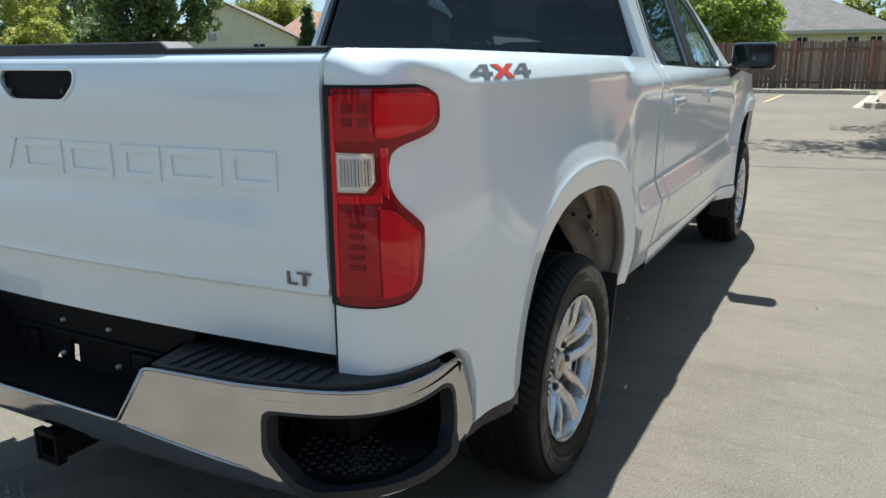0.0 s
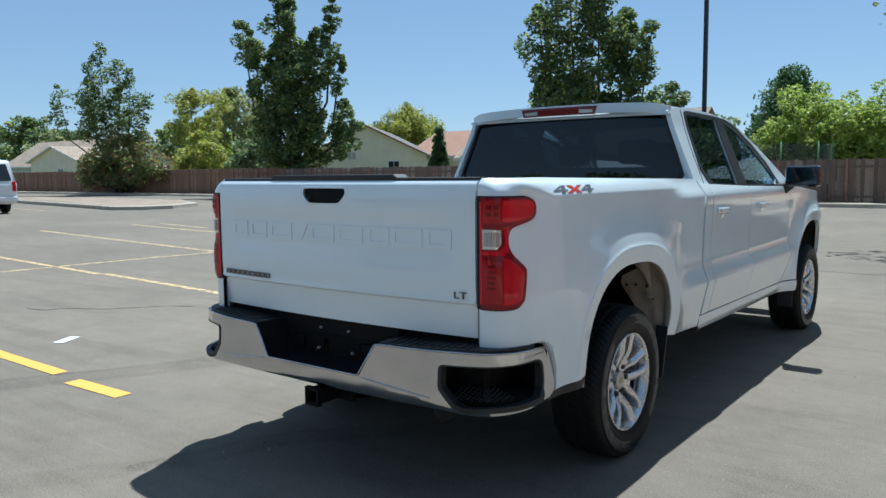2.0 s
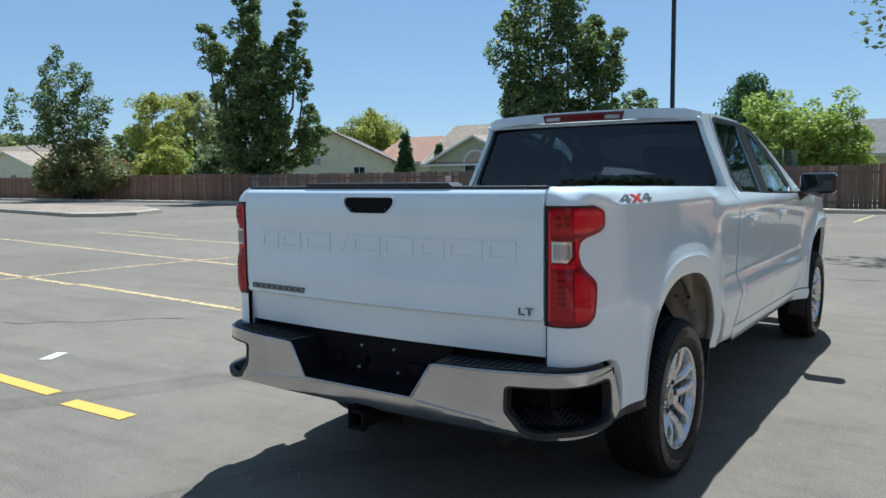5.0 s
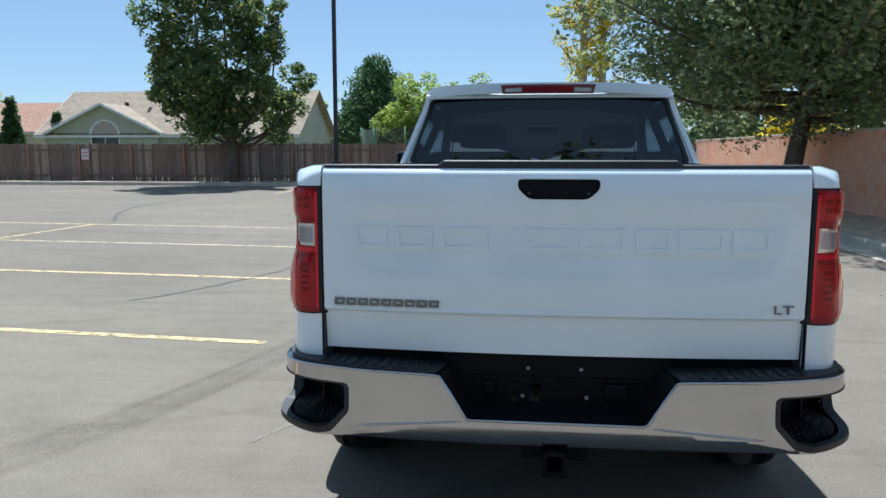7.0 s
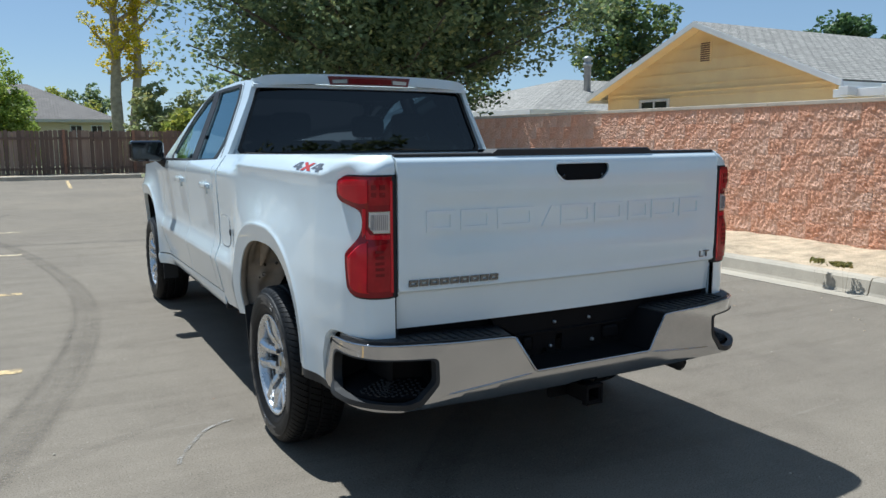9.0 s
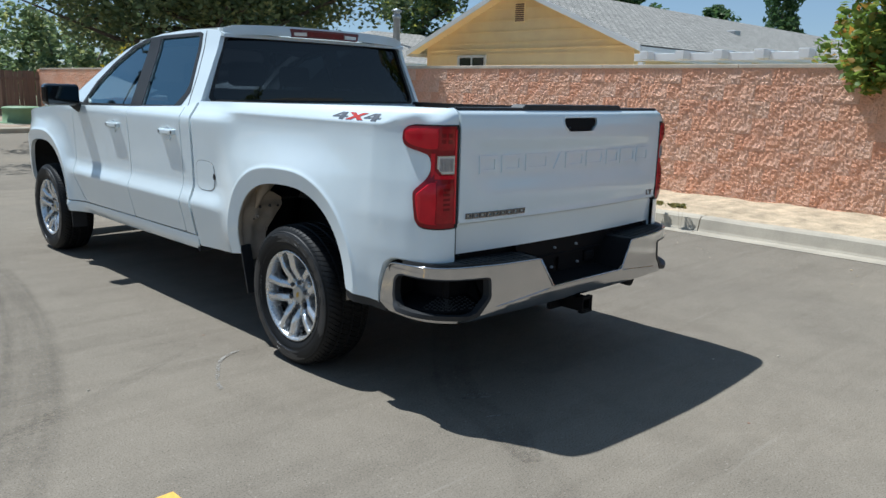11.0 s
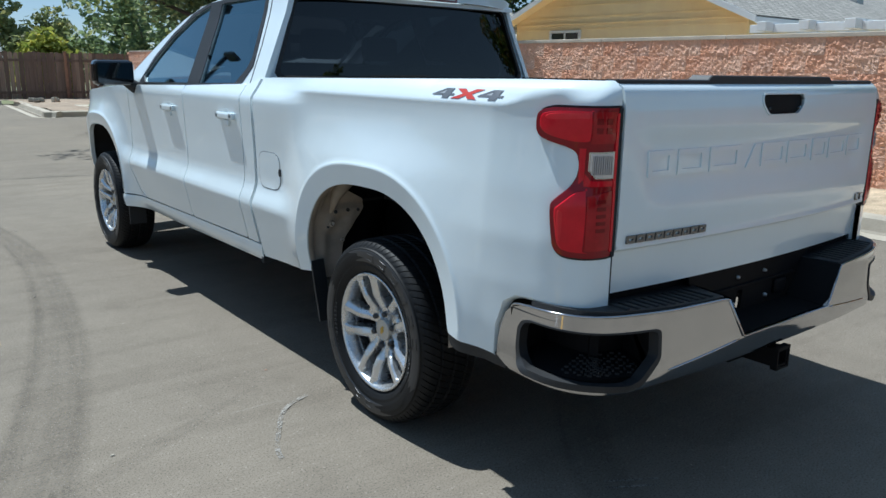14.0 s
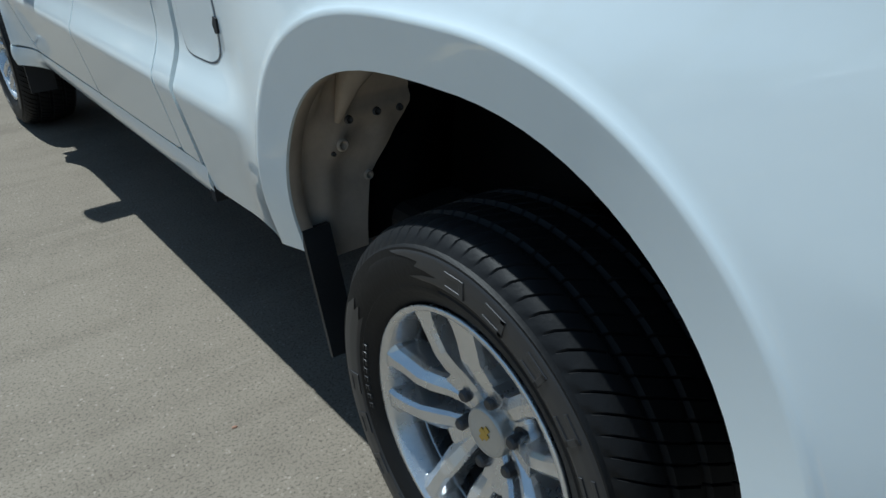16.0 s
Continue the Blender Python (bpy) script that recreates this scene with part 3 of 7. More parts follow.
def half_width(y, z):
    bed, door = np.interp(z, BED_Z, BED_X), np.interp(z, DOOR_Z, DOOR_X)
    w = step_up(1.50, 1.84, y)
    x = bed + (door - bed) * w
    for centre in (REAR_Y, FRONT_Y):
        d = arch_gap(y, z, centre)
        swell = min(1.0, max(0.0, 1 - (d - 0.082) / 0.26)) ** 2.2 * step_up(1.32, 1.02, z)
        if y > centre:
            swell *= 0.35 + 0.65 * step_up(0.44, 0.72, z)
        x += (max(x, 1.006) - x) * swell - 0.015 * max(0.0, 1 - max(d, 0) / 0.082) + 0.004 * step_up(0.095, 0.080, d)
    if y > 4.95:
        x -= 0.30 * ((y - 4.95) / 0.8) ** 2
    return float(x)


CORNER = smooth_line([(0.0, 0.36), (-0.010, 0.28), (-0.026, 0.19), (-0.042, 0.11), (-0.060, 0.045), (-0.095, 0.002), (-0.163, -0.014)], 48)
CORNER_S = [0.0]
for (ax, ay), (bx, by) in zip(CORNER, CORNER[1:]):
    CORNER_S.append(CORNER_S[-1] + math.hypot(bx - ax, by - ay))
U_END = 0.36 - CORNER_S[-1]


def bed_place(side, lift=0.0):
    def place(u, z):
        # the shoulder line climbs over the lamp
        raised = z - 0.025 * step_up(0.33, 0.20, u) * step_up(1.25, 1.285, z) * step_up(1.374, 1.350, z)
        if u >= 0.36:
            return side * (half_width(u, z) + lift), u, z
        s = 0.36 - u
        off, y = np.interp(s, CORNER_S, [c[0] for c in CORNER]), np.interp(s, CORNER_S, [c[1] for c in CORNER])
        turn = step_up(0.20, 0.44, s)
        x = 0.965 + (half_width(0.36, raised) - 0.965) * (1 - turn) + off
        # the rail's top runs on straight
        top = half_width(0.36, z) + (0.802 - half_width(0.36, z)) * step_up(0.22, CORNER_S[-1], s)
        x += (top - x) * step_up(1.31, 1.365, z)
        y += turn * 0.030 * max(0.0, (z - 1.338) / 0.037) ** 2.0
        return side * (x + lift * (1 - turn)), y - lift * turn, z
    return place


def side_place(side, lift=0.0):
    return lambda y, z: (side * (half_width(y, z) + lift), y, z)


def arch_line(centre, first, last, n=44, out=0.0):
    line = []
    for a in np.linspace(first, last, n):
        c, q = math.cos(radians(a)), math.sin(radians(a))
        e = 2 / (2.9 if c > 0 else 2.2)
        line.append((centre + ((ARCH_F if c > 0 else ARCH_R) + out) * math.copysign(abs(c) ** e, c), ARCH_Z + (ARCH_R + out) * max(0.0, q) ** e))
    return line


def arch_rings(centre):
    """Places for vertices in rows along a wheel opening, so that its flare bends cleanly."""
    rows = []
    for out in (0.014, 0.028, 0.042, 0.056, 0.068, 0.076, 0.082, 0.088, 0.096, 0.108, 0.124, 0.144):
        rows += arch_line(centre, 178, 2, 70, out)
    return rows


def cab_x(y, z):
    """Half the width of the cab above the belt."""
    z = max(z, 1.29)
    return 0.912 - 0.43 * (z - 1.30) + 0.10 * max(0.0, z - 1.66) ** 1.0 - 0.10 * step_up(3.2, 4.4, y) * 0.35


def cab_place(side, lift=0.0):
    return lambda y, z: (side * (cab_x(y, z) + lift), y, z)


ROOF_Y = [2.08, 2.14, 2.30, 2.60, 2.95, 3.25, 3.55, 3.85, 4.10, 4.30, 4.45]
ROOF_Z = [1.755, 1.785, 1.80, 1.803, 1.79, 1.755, 1.68, 1.57, 1.455, 1.35, 1.265]


def roof_z(y):
    return float(np.interp(y, ROOF_Y, ROOF_Z))


REAR_GLASS = [(2.42, 1.312), (2.90, 1.300), (2.955, 1.742), (2.42, 1.750), (2.385, 1.735), (2.345, 1.56), (2.315, 1.44), (2.335, 1.385)]
FRONT_GLASS = [(3.085, 1.298), (3.93, 1.283), (3.985, 1.325), (3.86, 1.43), (3.62, 1.575), (3.36, 1.685), (3.16, 1.732), (3.115, 1.738)]


def side_of_truck(side):
    inward = (-0.03 * side, 0, 0)
    # bed side with its wheel opening and the corner that wraps behind the lamp
    outline = [(U_END, 0.70), (U_END + 0.10, 0.685), (0.05, 0.706), (0.15, 0.720), (0.22, 0.718), (0.268, 0.688), (0.30, 0.60), (0.31, 0.497), (0.515, 0.516)]
    outline += [p for p in arch_line(REAR_Y, 180, 0) if (p[0] < REAR_Y and p[1] > 0.52) or (p[0] >= REAR_Y and p[1] > 0.512)] + [(REAR_Y + ARCH_F + 0.002, 0.508), (1.75, 0.482), (2.085, 0.462), (2.085, 1.345), (1.2, 1.358), (0.30, 1.374), (U_END, 1.374)]
    def turned(u, z):
        t = step_up(0.20, 0.44, 0.36 - u)
        thick = 0.006 if arch_gap(u, z, REAR_Y) < 0.02 else 0.03
        return -thick * side * (1 - t), 0.035 * t, 0
    bed = panel("bed_side", outline, [], 0.02, bed_place(side), turned, "paint", truck, "", arch_rings(REAR_Y) + [(u, z) for u in np.arange(U_END + 0.011, 2.08, 0.02) for z in (1.280, 1.289, 1.2965, 1.304, 1.315, 1.330, 1.345, 1.358)], lambda u, z: arch_gap(u, z, REAR_Y) < 0.15 or 1.272 < z < 1.372)
    edge = smooth_line(outline[:8], 70)
    vs, fs = [], []
    for u, z in edge:
        for lift, drop in ((0.0, 0.0), (-0.004, 0.006), (-0.014, 0.013), (-0.034, 0.016)):
            vs.append(bed_place(side, lift)(u, z - drop))
    for k in range(len(edge) - 1):
        fs += [(4 * k + j, 4 * k + j + 1, 4 * k + j + 5, 4 * k + j + 4) for j in range(3)]
    raw("bumper_flange", vs, fs, "paint", truck, "rolled edge over the bumper", True)
    vs = [(side * x, y, top + dz) for y, top in ((0.24, 1.370), (2.07, 1.343)) for x, dz in ((0.80, -0.03), (0.862, -0.03), (0.866, 0.0), (0.858, 0.004), (0.80, 0.004))]
    raw("bed_rail_cap", vs, [(k, (k + 1) % 5, 5 + (k + 1) % 5, 5 + k) for k in range(5)] + [(0, 1, 2, 3, 4), (9, 8, 7, 6, 5)], "black", truck, "black plastic rail cap")
    tops = [bed_place(side)(u, 1.3735) for u in np.linspace(U_END + 0.004, 0.30, 24)]
    vs = [p for x, y, z in tops for p in ((x, y, z), (side * min(abs(x), 0.795), max(y, 0.03), z))]
    raw("rail_corner", vs, [(2 * k, 2 * k + 1, 2 * k + 3, 2 * k + 2) for k in range(23)], "paint", truck, "painted top of the bed corner")
    if side < 0:
        flap = [(1.944 + 0.109 * math.copysign(abs(math.cos(a)) ** 0.55, math.cos(a)), 0.914 + 0.086 * math.copysign(abs(math.sin(a)) ** 0.5, math.sin(a))) for a in np.linspace(0, 2 * math.pi, 40, endpoint=False)]
        panel("fuel_door_gap", [(1.944 + (y - 1.944) * 1.040, 0.914 + (z - 0.914) * 1.050) for y, z in flap], [], 0.03, bed_place(side, 0.0012), inward, "seam", truck)
        panel("fuel_door", flap, [], 0.03, bed_place(side, 0.0025), inward, "paint", truck)
        panel("fuel_door_notch", [(1.824, 0.899), (1.838, 0.896), (1.847, 0.914), (1.838, 0.932), (1.824, 0.929)], [], 0.03, bed_place(side, 0.005), inward, "gap", truck)
    # cab pillar strip, doors, fender, rocker
    panel("cab_corner", [(2.115, 0.528), (2.235, 0.530), (2.235, 1.31), (2.115, 1.338)], [], 0.03, side_place(side), inward, "paint", truck)
    rear_door = panel("rear_door", rounded([(2.243, 0.530), (3.02, 0.522), (3.035, 1.285), (2.243, 1.312)], 0.03), [], 0.024, side_place(side), inward, "paint", truck, "", [(y, z) for y in np.arange(2.26, 3.02, 0.03) for z in RIDGE], lambda y, z: 0.69 < z < 0.785)
    front_door = panel("front_door", [(3.028, 0.522), (3.90, 0.512), (3.97, 0.545), (4.075, 0.72), (4.09, 0.95), (4.075, 1.262), (3.043, 1.285)], [], 0.024, side_place(side), inward, "paint", truck, "", [(y, z) for y in np.arange(3.05, 4.06, 0.03) for z in RIDGE], lambda y, z: 0.69 < z < 0.785)
    fender = [(3.915, 0.512), (FRONT_Y - ARCH_R, 0.506)] + [p for p in arch_line(FRONT_Y, 180, 0) if p[0] > FRONT_Y or p[1] > 0.512] + [(FRONT_Y + ARCH_F, 0.44), (5.60, 0.46), (5.66, 0.60), (5.66, 1.02), (5.50, 1.13), (5.0, 1.20), (4.083, 1.262), (4.099, 0.95), (4.083, 0.715), (3.980, 0.540)]
    panel("fender", fender, [], 0.022, side_place(side), inward, "paint", truck, "", arch_rings(FRONT_Y), lambda u, z: arch_gap(u, z, FRONT_Y) < 0.15)
    panel("rocker_panel", [(2.09, 0.435), (2.09, 0.520), (3.02, 0.514), (3.92, 0.504), (4.245, 0.498), (4.25, 0.415), (3.2, 0.415)], [], 0.018, lambda y, z: (side * (half_width(y, z) - 0.004 + 0.012 * math.sin(math.pi * min(1.0, max(0.0, (z - 0.42) / 0.10)))), y, z), inward, "paint", truck, "white sill below the doors")
    boxed("sill_gap", (side * 0.86, side * 0.925, 2.10, 4.24, 0.47, 0.53), "gap", truck)
    boxed("rocker_notch", (side * 0.86, side * 0.938, 2.088, 2.115, 0.425, 0.47), "gap", truck)
    panel("side_valance", [(0.27, 0.455), (0.50, 0.472), (0.522, 0.490), (0.518, 0.520), (0.31, 0.503), (0.27, 0.50)], [], 0.04, bed_place(side, -0.006), (-0.12 * side, 0, 0), "black", truck, "black plastic lower valance")
    # greenhouse
    frame_loop = [(2.10, 1.336), (2.243, 1.311), (3.035, 1.284), (4.08, 1.261), (4.44, 1.262)]
    frame_loop += [(y, roof_z(y) - 0.012) for y in (4.30, 4.10, 3.85, 3.55, 3.25, 2.95, 2.60, 2.30, 2.16)] + [(2.13, 1.74)]
    grown = [[(cy + (y - cy) * 1.05, cz + (z - cz) * 1.075) for y, z in loop] for loop, cy, cz in ((REAR_GLASS, 2.62, 1.53), (FRONT_GLASS, 3.45, 1.50))]
    panel("window_surround", frame_loop, [REAR_GLASS, FRONT_GLASS], 0.025, cab_place(side), inward, "paint", truck)
    trim_loop = [(2.27, 1.40), (2.33, 1.318), (2.42, 1.285), (3.05, 1.268), (4.03, 1.256), (4.06, 1.275), (3.90, 1.447), (3.65, 1.596), (3.38, 1.706), (3.17, 1.752), (2.93, 1.765), (2.40, 1.772), (2.36, 1.76), (2.31, 1.56)]
    panel("window_trim", trim_loop, [REAR_GLASS, FRONT_GLASS], 0.025, cab_place(side, 0.004), inward, "black", truck, "black window trim and pillar")
    for loop, nm in ((REAR_GLASS, "rear_side_window"), (FRONT_GLASS, "front_side_window")):
        panel(nm, loop, [], 0.04, cab_place(side, -0.010), (-0.0001 * side, 0, 0), "side_tint" if nm[0] == "r" else "front_tint", truck, "tinted side glass").visible_shadow = False
    # door seams run on up the pillar
    panel("pillar_seam", [(2.236, 1.30), (2.243, 1.30), (2.262, 1.50), (2.325, 1.772), (2.318, 1.774), (2.255, 1.50)], [], 0.05, cab_place(side, 0.0015), inward, "gap", truck)
    # handles
    for y, door in ((2.41, rear_door), (3.275, front_door)):
        x = half_width(y, 1.145)
        bm = bmesh.new()
        box(bm, side * (x + 0.004), side * (x + 0.023), y - 0.105, y + 0.105, 1.128, 1.166, 0.011)
        for e in (-1, 1):
            box(bm, side * (x - 0.004), side * (x + 0.023), y + e * 0.085 - 0.018, y + e * 0.085 + 0.018, 1.131, 1.163, 0.008)
        part("door_handle", bm, "paint", door, "white door handle")
        bm = bmesh.new()
        rings = lathe(bm, [(side * (x - 0.004), 0.046), (side * (x + 0.004), 0.043), (side * (x - 0.001), 0.036), (side * (x - 0.001), 0.002)], 24)
        for v in bm.verts:
            v.co += Vector((0, y, 1.142))
        part("handle_cup", bm, "paint", door, "rounded handle recess", True)
        boxed("lock_cover", (side * x, side * (x + 0.007), y - 0.032, y + 0.022, 1.096, 1.126), "paint", door, 0.004, "white lock tab")
    # mirror
    bm = bmesh.new()
    box(bm, side * 0.975, side * 1.225, 3.86, 3.97, 1.262, 1.422, 0.028)
    mirror = part("door_mirror", bm, "gloss_black", truck, "black door mirror")
    boxed("mirror_glass", (side * 0.99, side * 1.212, 3.852, 3.862, 1.277, 1.408), "mirror", mirror, 0.004)
    bm = bmesh.new()
    tube(bm, [(side * 0.90, 3.95, 1.235), (side * 0.96, 3.94, 1.25), (side * 1.02, 3.93, 1.29)], [0.052, 0.042, 0.034], 8)
    part("mirror_arm", bm, "black", mirror, "", True)
    # lamp at the rear corner
    loop = [(U_END + 0.004, 0.872), (U_END + 0.03, 0.868), (0.03, 0.867), (0.090, 0.871), (0.117, 0.890), (0.126, 0.93), (0.135, 1.00), (0.129, 1.030), (0.075, 1.085), (0.058, 1.12), (0.062, 1.155), (0.085, 1.180), (0.175, 1.205), (0.202, 1.228), (0.205, 1.265), (0.192, 1.287), (0.15, 1.298), (U_END + 0.004, 1.300)]
    loop = loop[:1] + smooth_line(loop[1:-1], 80) + loop[-1:]
    swell = lambda z: 0.003 + 0.015 * math.exp(-(((z - 1.255) / 0.062) ** 4)) + 0.015 * math.exp(-(((z - 0.965) / 0.100) ** 4))
    slim = lambda u: u - 0.029 * step_up(-0.03, 0.11, u)
    lens = lambda lift: (lambda u, z: bed_place(side, 0.003 + (swell(z) - 0.003) * step_up(U_END, U_END + 0.10, u) + lift)(slim(u), z))
    lamp = panel("tail_lamp", loop, [], 0.014, lens(0.0), (-0.03 * side, 0.03, 0), "lamp_shell", truck, "red tail lamp with a clear reversing light")
    rim = [(0.045 + (u - 0.045) * 1.035, 1.085 + (z - 1.085) * 1.03) for u, z in loop]
    panel("lamp_seal", rim, [], 0.03, lambda u, z: bed_place(side, 0.002)(slim(u), z), (-0.02 * side, 0.02, 0), "gap", lamp, "dark seal round the lamp")
    panel("lamp_edge", [(U_END - 0.010, 0.868), (U_END + 0.012, 0.868), (U_END + 0.012, 1.300), (U_END - 0.010, 1.300)], [], 0.03, bed_place(side, 0.0065), (0, 0.03, 0), "gap", lamp, "black lamp edge")
    panel("gate_seam", [(U_END - 0.002, 0.705), (U_END + 0.004, 0.705), (U_END + 0.004, 0.866), (U_END - 0.002, 0.866)], [], 0.03, bed_place(side, 0.0012), (0, 0.02, 0), "gap", truck, "dark shut line beside the gate")
    e = U_END
    panel("reversing_frame", [(e + 0.022, 1.100), (e + 0.080, 1.100), (e + 0.104, 1.122), (e + 0.104, 1.176), (e + 0.022, 1.178)], [], 0.02, lens(0.004), (0, 0.01, 0), "chrome", lamp, "bright frame of the reversing light")
    panel("reversing_light", [(e + 0.026, 1.104), (e + 0.077, 1.104), (e + 0.100, 1.124), (e + 0.100, 1.172), (e + 0.026, 1.174)], [], 0.02, lens(0.006), (0, 0.01, 0), "lamp_clear", lamp, "clear ribbed reversing light")
    for k in range(10):
        u = e + 0.031 + 0.0066 * k
        panel("lamp_rib", [(u, 1.112), (u + 0.0035, 1.112), (u + 0.0035, 1.166), (u, 1.166)], [], 0.03, lens(0.0085), (0, 0.004, 0), "lamp_rib", lamp)
    # bright reflectors beside and below the clear light, then the upper and lower chambers
    panel("middle_reflector", [(e + 0.121, 1.100), (e + 0.138, 1.085), (e + 0.142, 1.186), (e + 0.121, 1.186)], [], 0.02, lens(0.003), (0, 0.006, 0), "lamp_red", lamp)
    panel("middle_reflector", [(e + 0.022, 1.078), (e + 0.118, 1.078), (e + 0.118, 1.114), (e + 0.094, 1.094), (e + 0.022, 1.094)], [], 0.02, lens(0.003), (0, 0.006, 0), "lamp_red", lamp)
    round_loop = lambda lp: smooth_line(lp + lp[:1], 6 * len(lp))[:-1]
    panel("upper_lens", round_loop([(e + 0.112, 1.208), (0.045, 1.204), (0.095, 1.206), (0.150, 1.218), (0.180, 1.236), (0.186, 1.262), (0.174, 1.280), (0.12, 1.289), (0.02, 1.290), (e + 0.112, 1.288), (e + 0.110, 1.25)]), [], 0.014, lens(0.003), (0, 0.006, 0), "lamp_red", lamp)
    panel("upper_glow_bar", round_loop([(e + 0.122, 1.268), (0.06, 1.270), (0.150, 1.264), (0.168, 1.270), (0.150, 1.280), (0.06, 1.285), (e + 0.122, 1.284)]), [], 0.014, lens(0.0042), (0, 0.006, 0), "lamp_bright", lamp)
    panel("lower_lens", round_loop([(e + 0.112, 0.888), (0.01, 0.884), (0.078, 0.887), (0.101, 0.903), (0.110, 0.94), (0.118, 0.998), (0.108, 1.020), (0.060, 1.058), (0.02, 1.066), (e + 0.112, 1.066), (e + 0.110, 0.98)]), [], 0.014, lens(0.003), (0, 0.006, 0), "lamp_red", lamp)
    panel("lower_glow_bar", round_loop([(0.098, 0.92), (0.104, 0.92), (0.111, 0.995), (0.104, 1.004), (0.098, 0.99)]), [], 0.014, lens(0.0042), (0, 0.006, 0), "lamp_bright", lamp)
    panel("inner_lens", [(e + 0.018, 0.89), (e + 0.106, 0.89), (e + 0.106, 1.05), (e + 0.018, 1.066)], [], 0.022, lens(0.0025), (0, 0.006, 0), "lamp_dark", lamp, "dark red inner lens")
    panel("inner_lens", [(e + 0.018, 1.200), (e + 0.106, 1.200), (e + 0.106, 1.289), (e + 0.018, 1.289)], [], 0.022, lens(0.0025), (0, 0.006, 0), "lamp_dark", lamp, "dark red inner lens")
    panel("inner_glow_bar", [(e + 0.012, 0.885), (e + 0.021, 0.885), (e + 0.021, 1.285), (e + 0.012, 1.285)], [], 0.022, lens(0.0045), (0, 0.006, 0), "lamp_bright", lamp)
    for u, z, w, h in [(e + 0.045, 0.945 + 0.021 * k, 0.030, 0.011) for k in range(5)] + [(e + 0.040 + 0.033 * a, 1.228 + 0.026 * b, 0.020, 0.017) for a in range(2) for b in range(2)]:
        panel("lamp_cell", [(u, z), (u + w, z), (u + w, z + h), (u, z + h)], [], 0.03, lens(0.0045), (0, 0.004, 0), "lamp_cell", lamp)
    # four-wheel-drive decal on the sloping shoulder
    y0, dz = 0.497, 1.322
    four = [[(-0.075, -0.006), (-0.012, 0.034), (0.036, 0.034), (0.036, 0.000), (0.060, 0.000), (0.060, -0.012), (0.036, -0.012), (0.036, -0.032), (-0.004, -0.032), (-0.004, -0.012), (-0.075, -0.012)], [(-0.040, 0.000), (-0.004, 0.000), (-0.004, 0.022)]]
    cross = [[(-0.082, 0.034), (-0.030, 0.034), (0.000, 0.012), (0.034, 0.034), (0.082, 0.034), (0.030, 0.002), (0.076, -0.032), (0.026, -0.032), (0.000, -0.010), (-0.030, -0.032), (-0.082, -0.032), (-0.026, 0.002)]]
    for shape, at, mat in ((four, -0.112, "decal_grey"), (cross, 0.0, "decal_red"), (four, 0.122, "decal_grey")):
        for grow, lift, m2 in ((1.05, 0.0012, "decal_pale"), (1.0, 0.0022, mat)):
            # letters read from behind on either side; they lean ahead a little
            loops = [[(y0 + side * (at + grow * px * 0.82 + 0.3 * pz), dz + grow * pz * 0.48) for px, pz in lp] for lp in shape]
            panel("decal_letter", loops[0], loops[1:] if m2 != "decal_pale" else [], 0.02, bed_place(side, lift), (0, 0, 0.0001), m2, truck)
    return bed


for side in (-1, 1):
    side_of_truck(side)


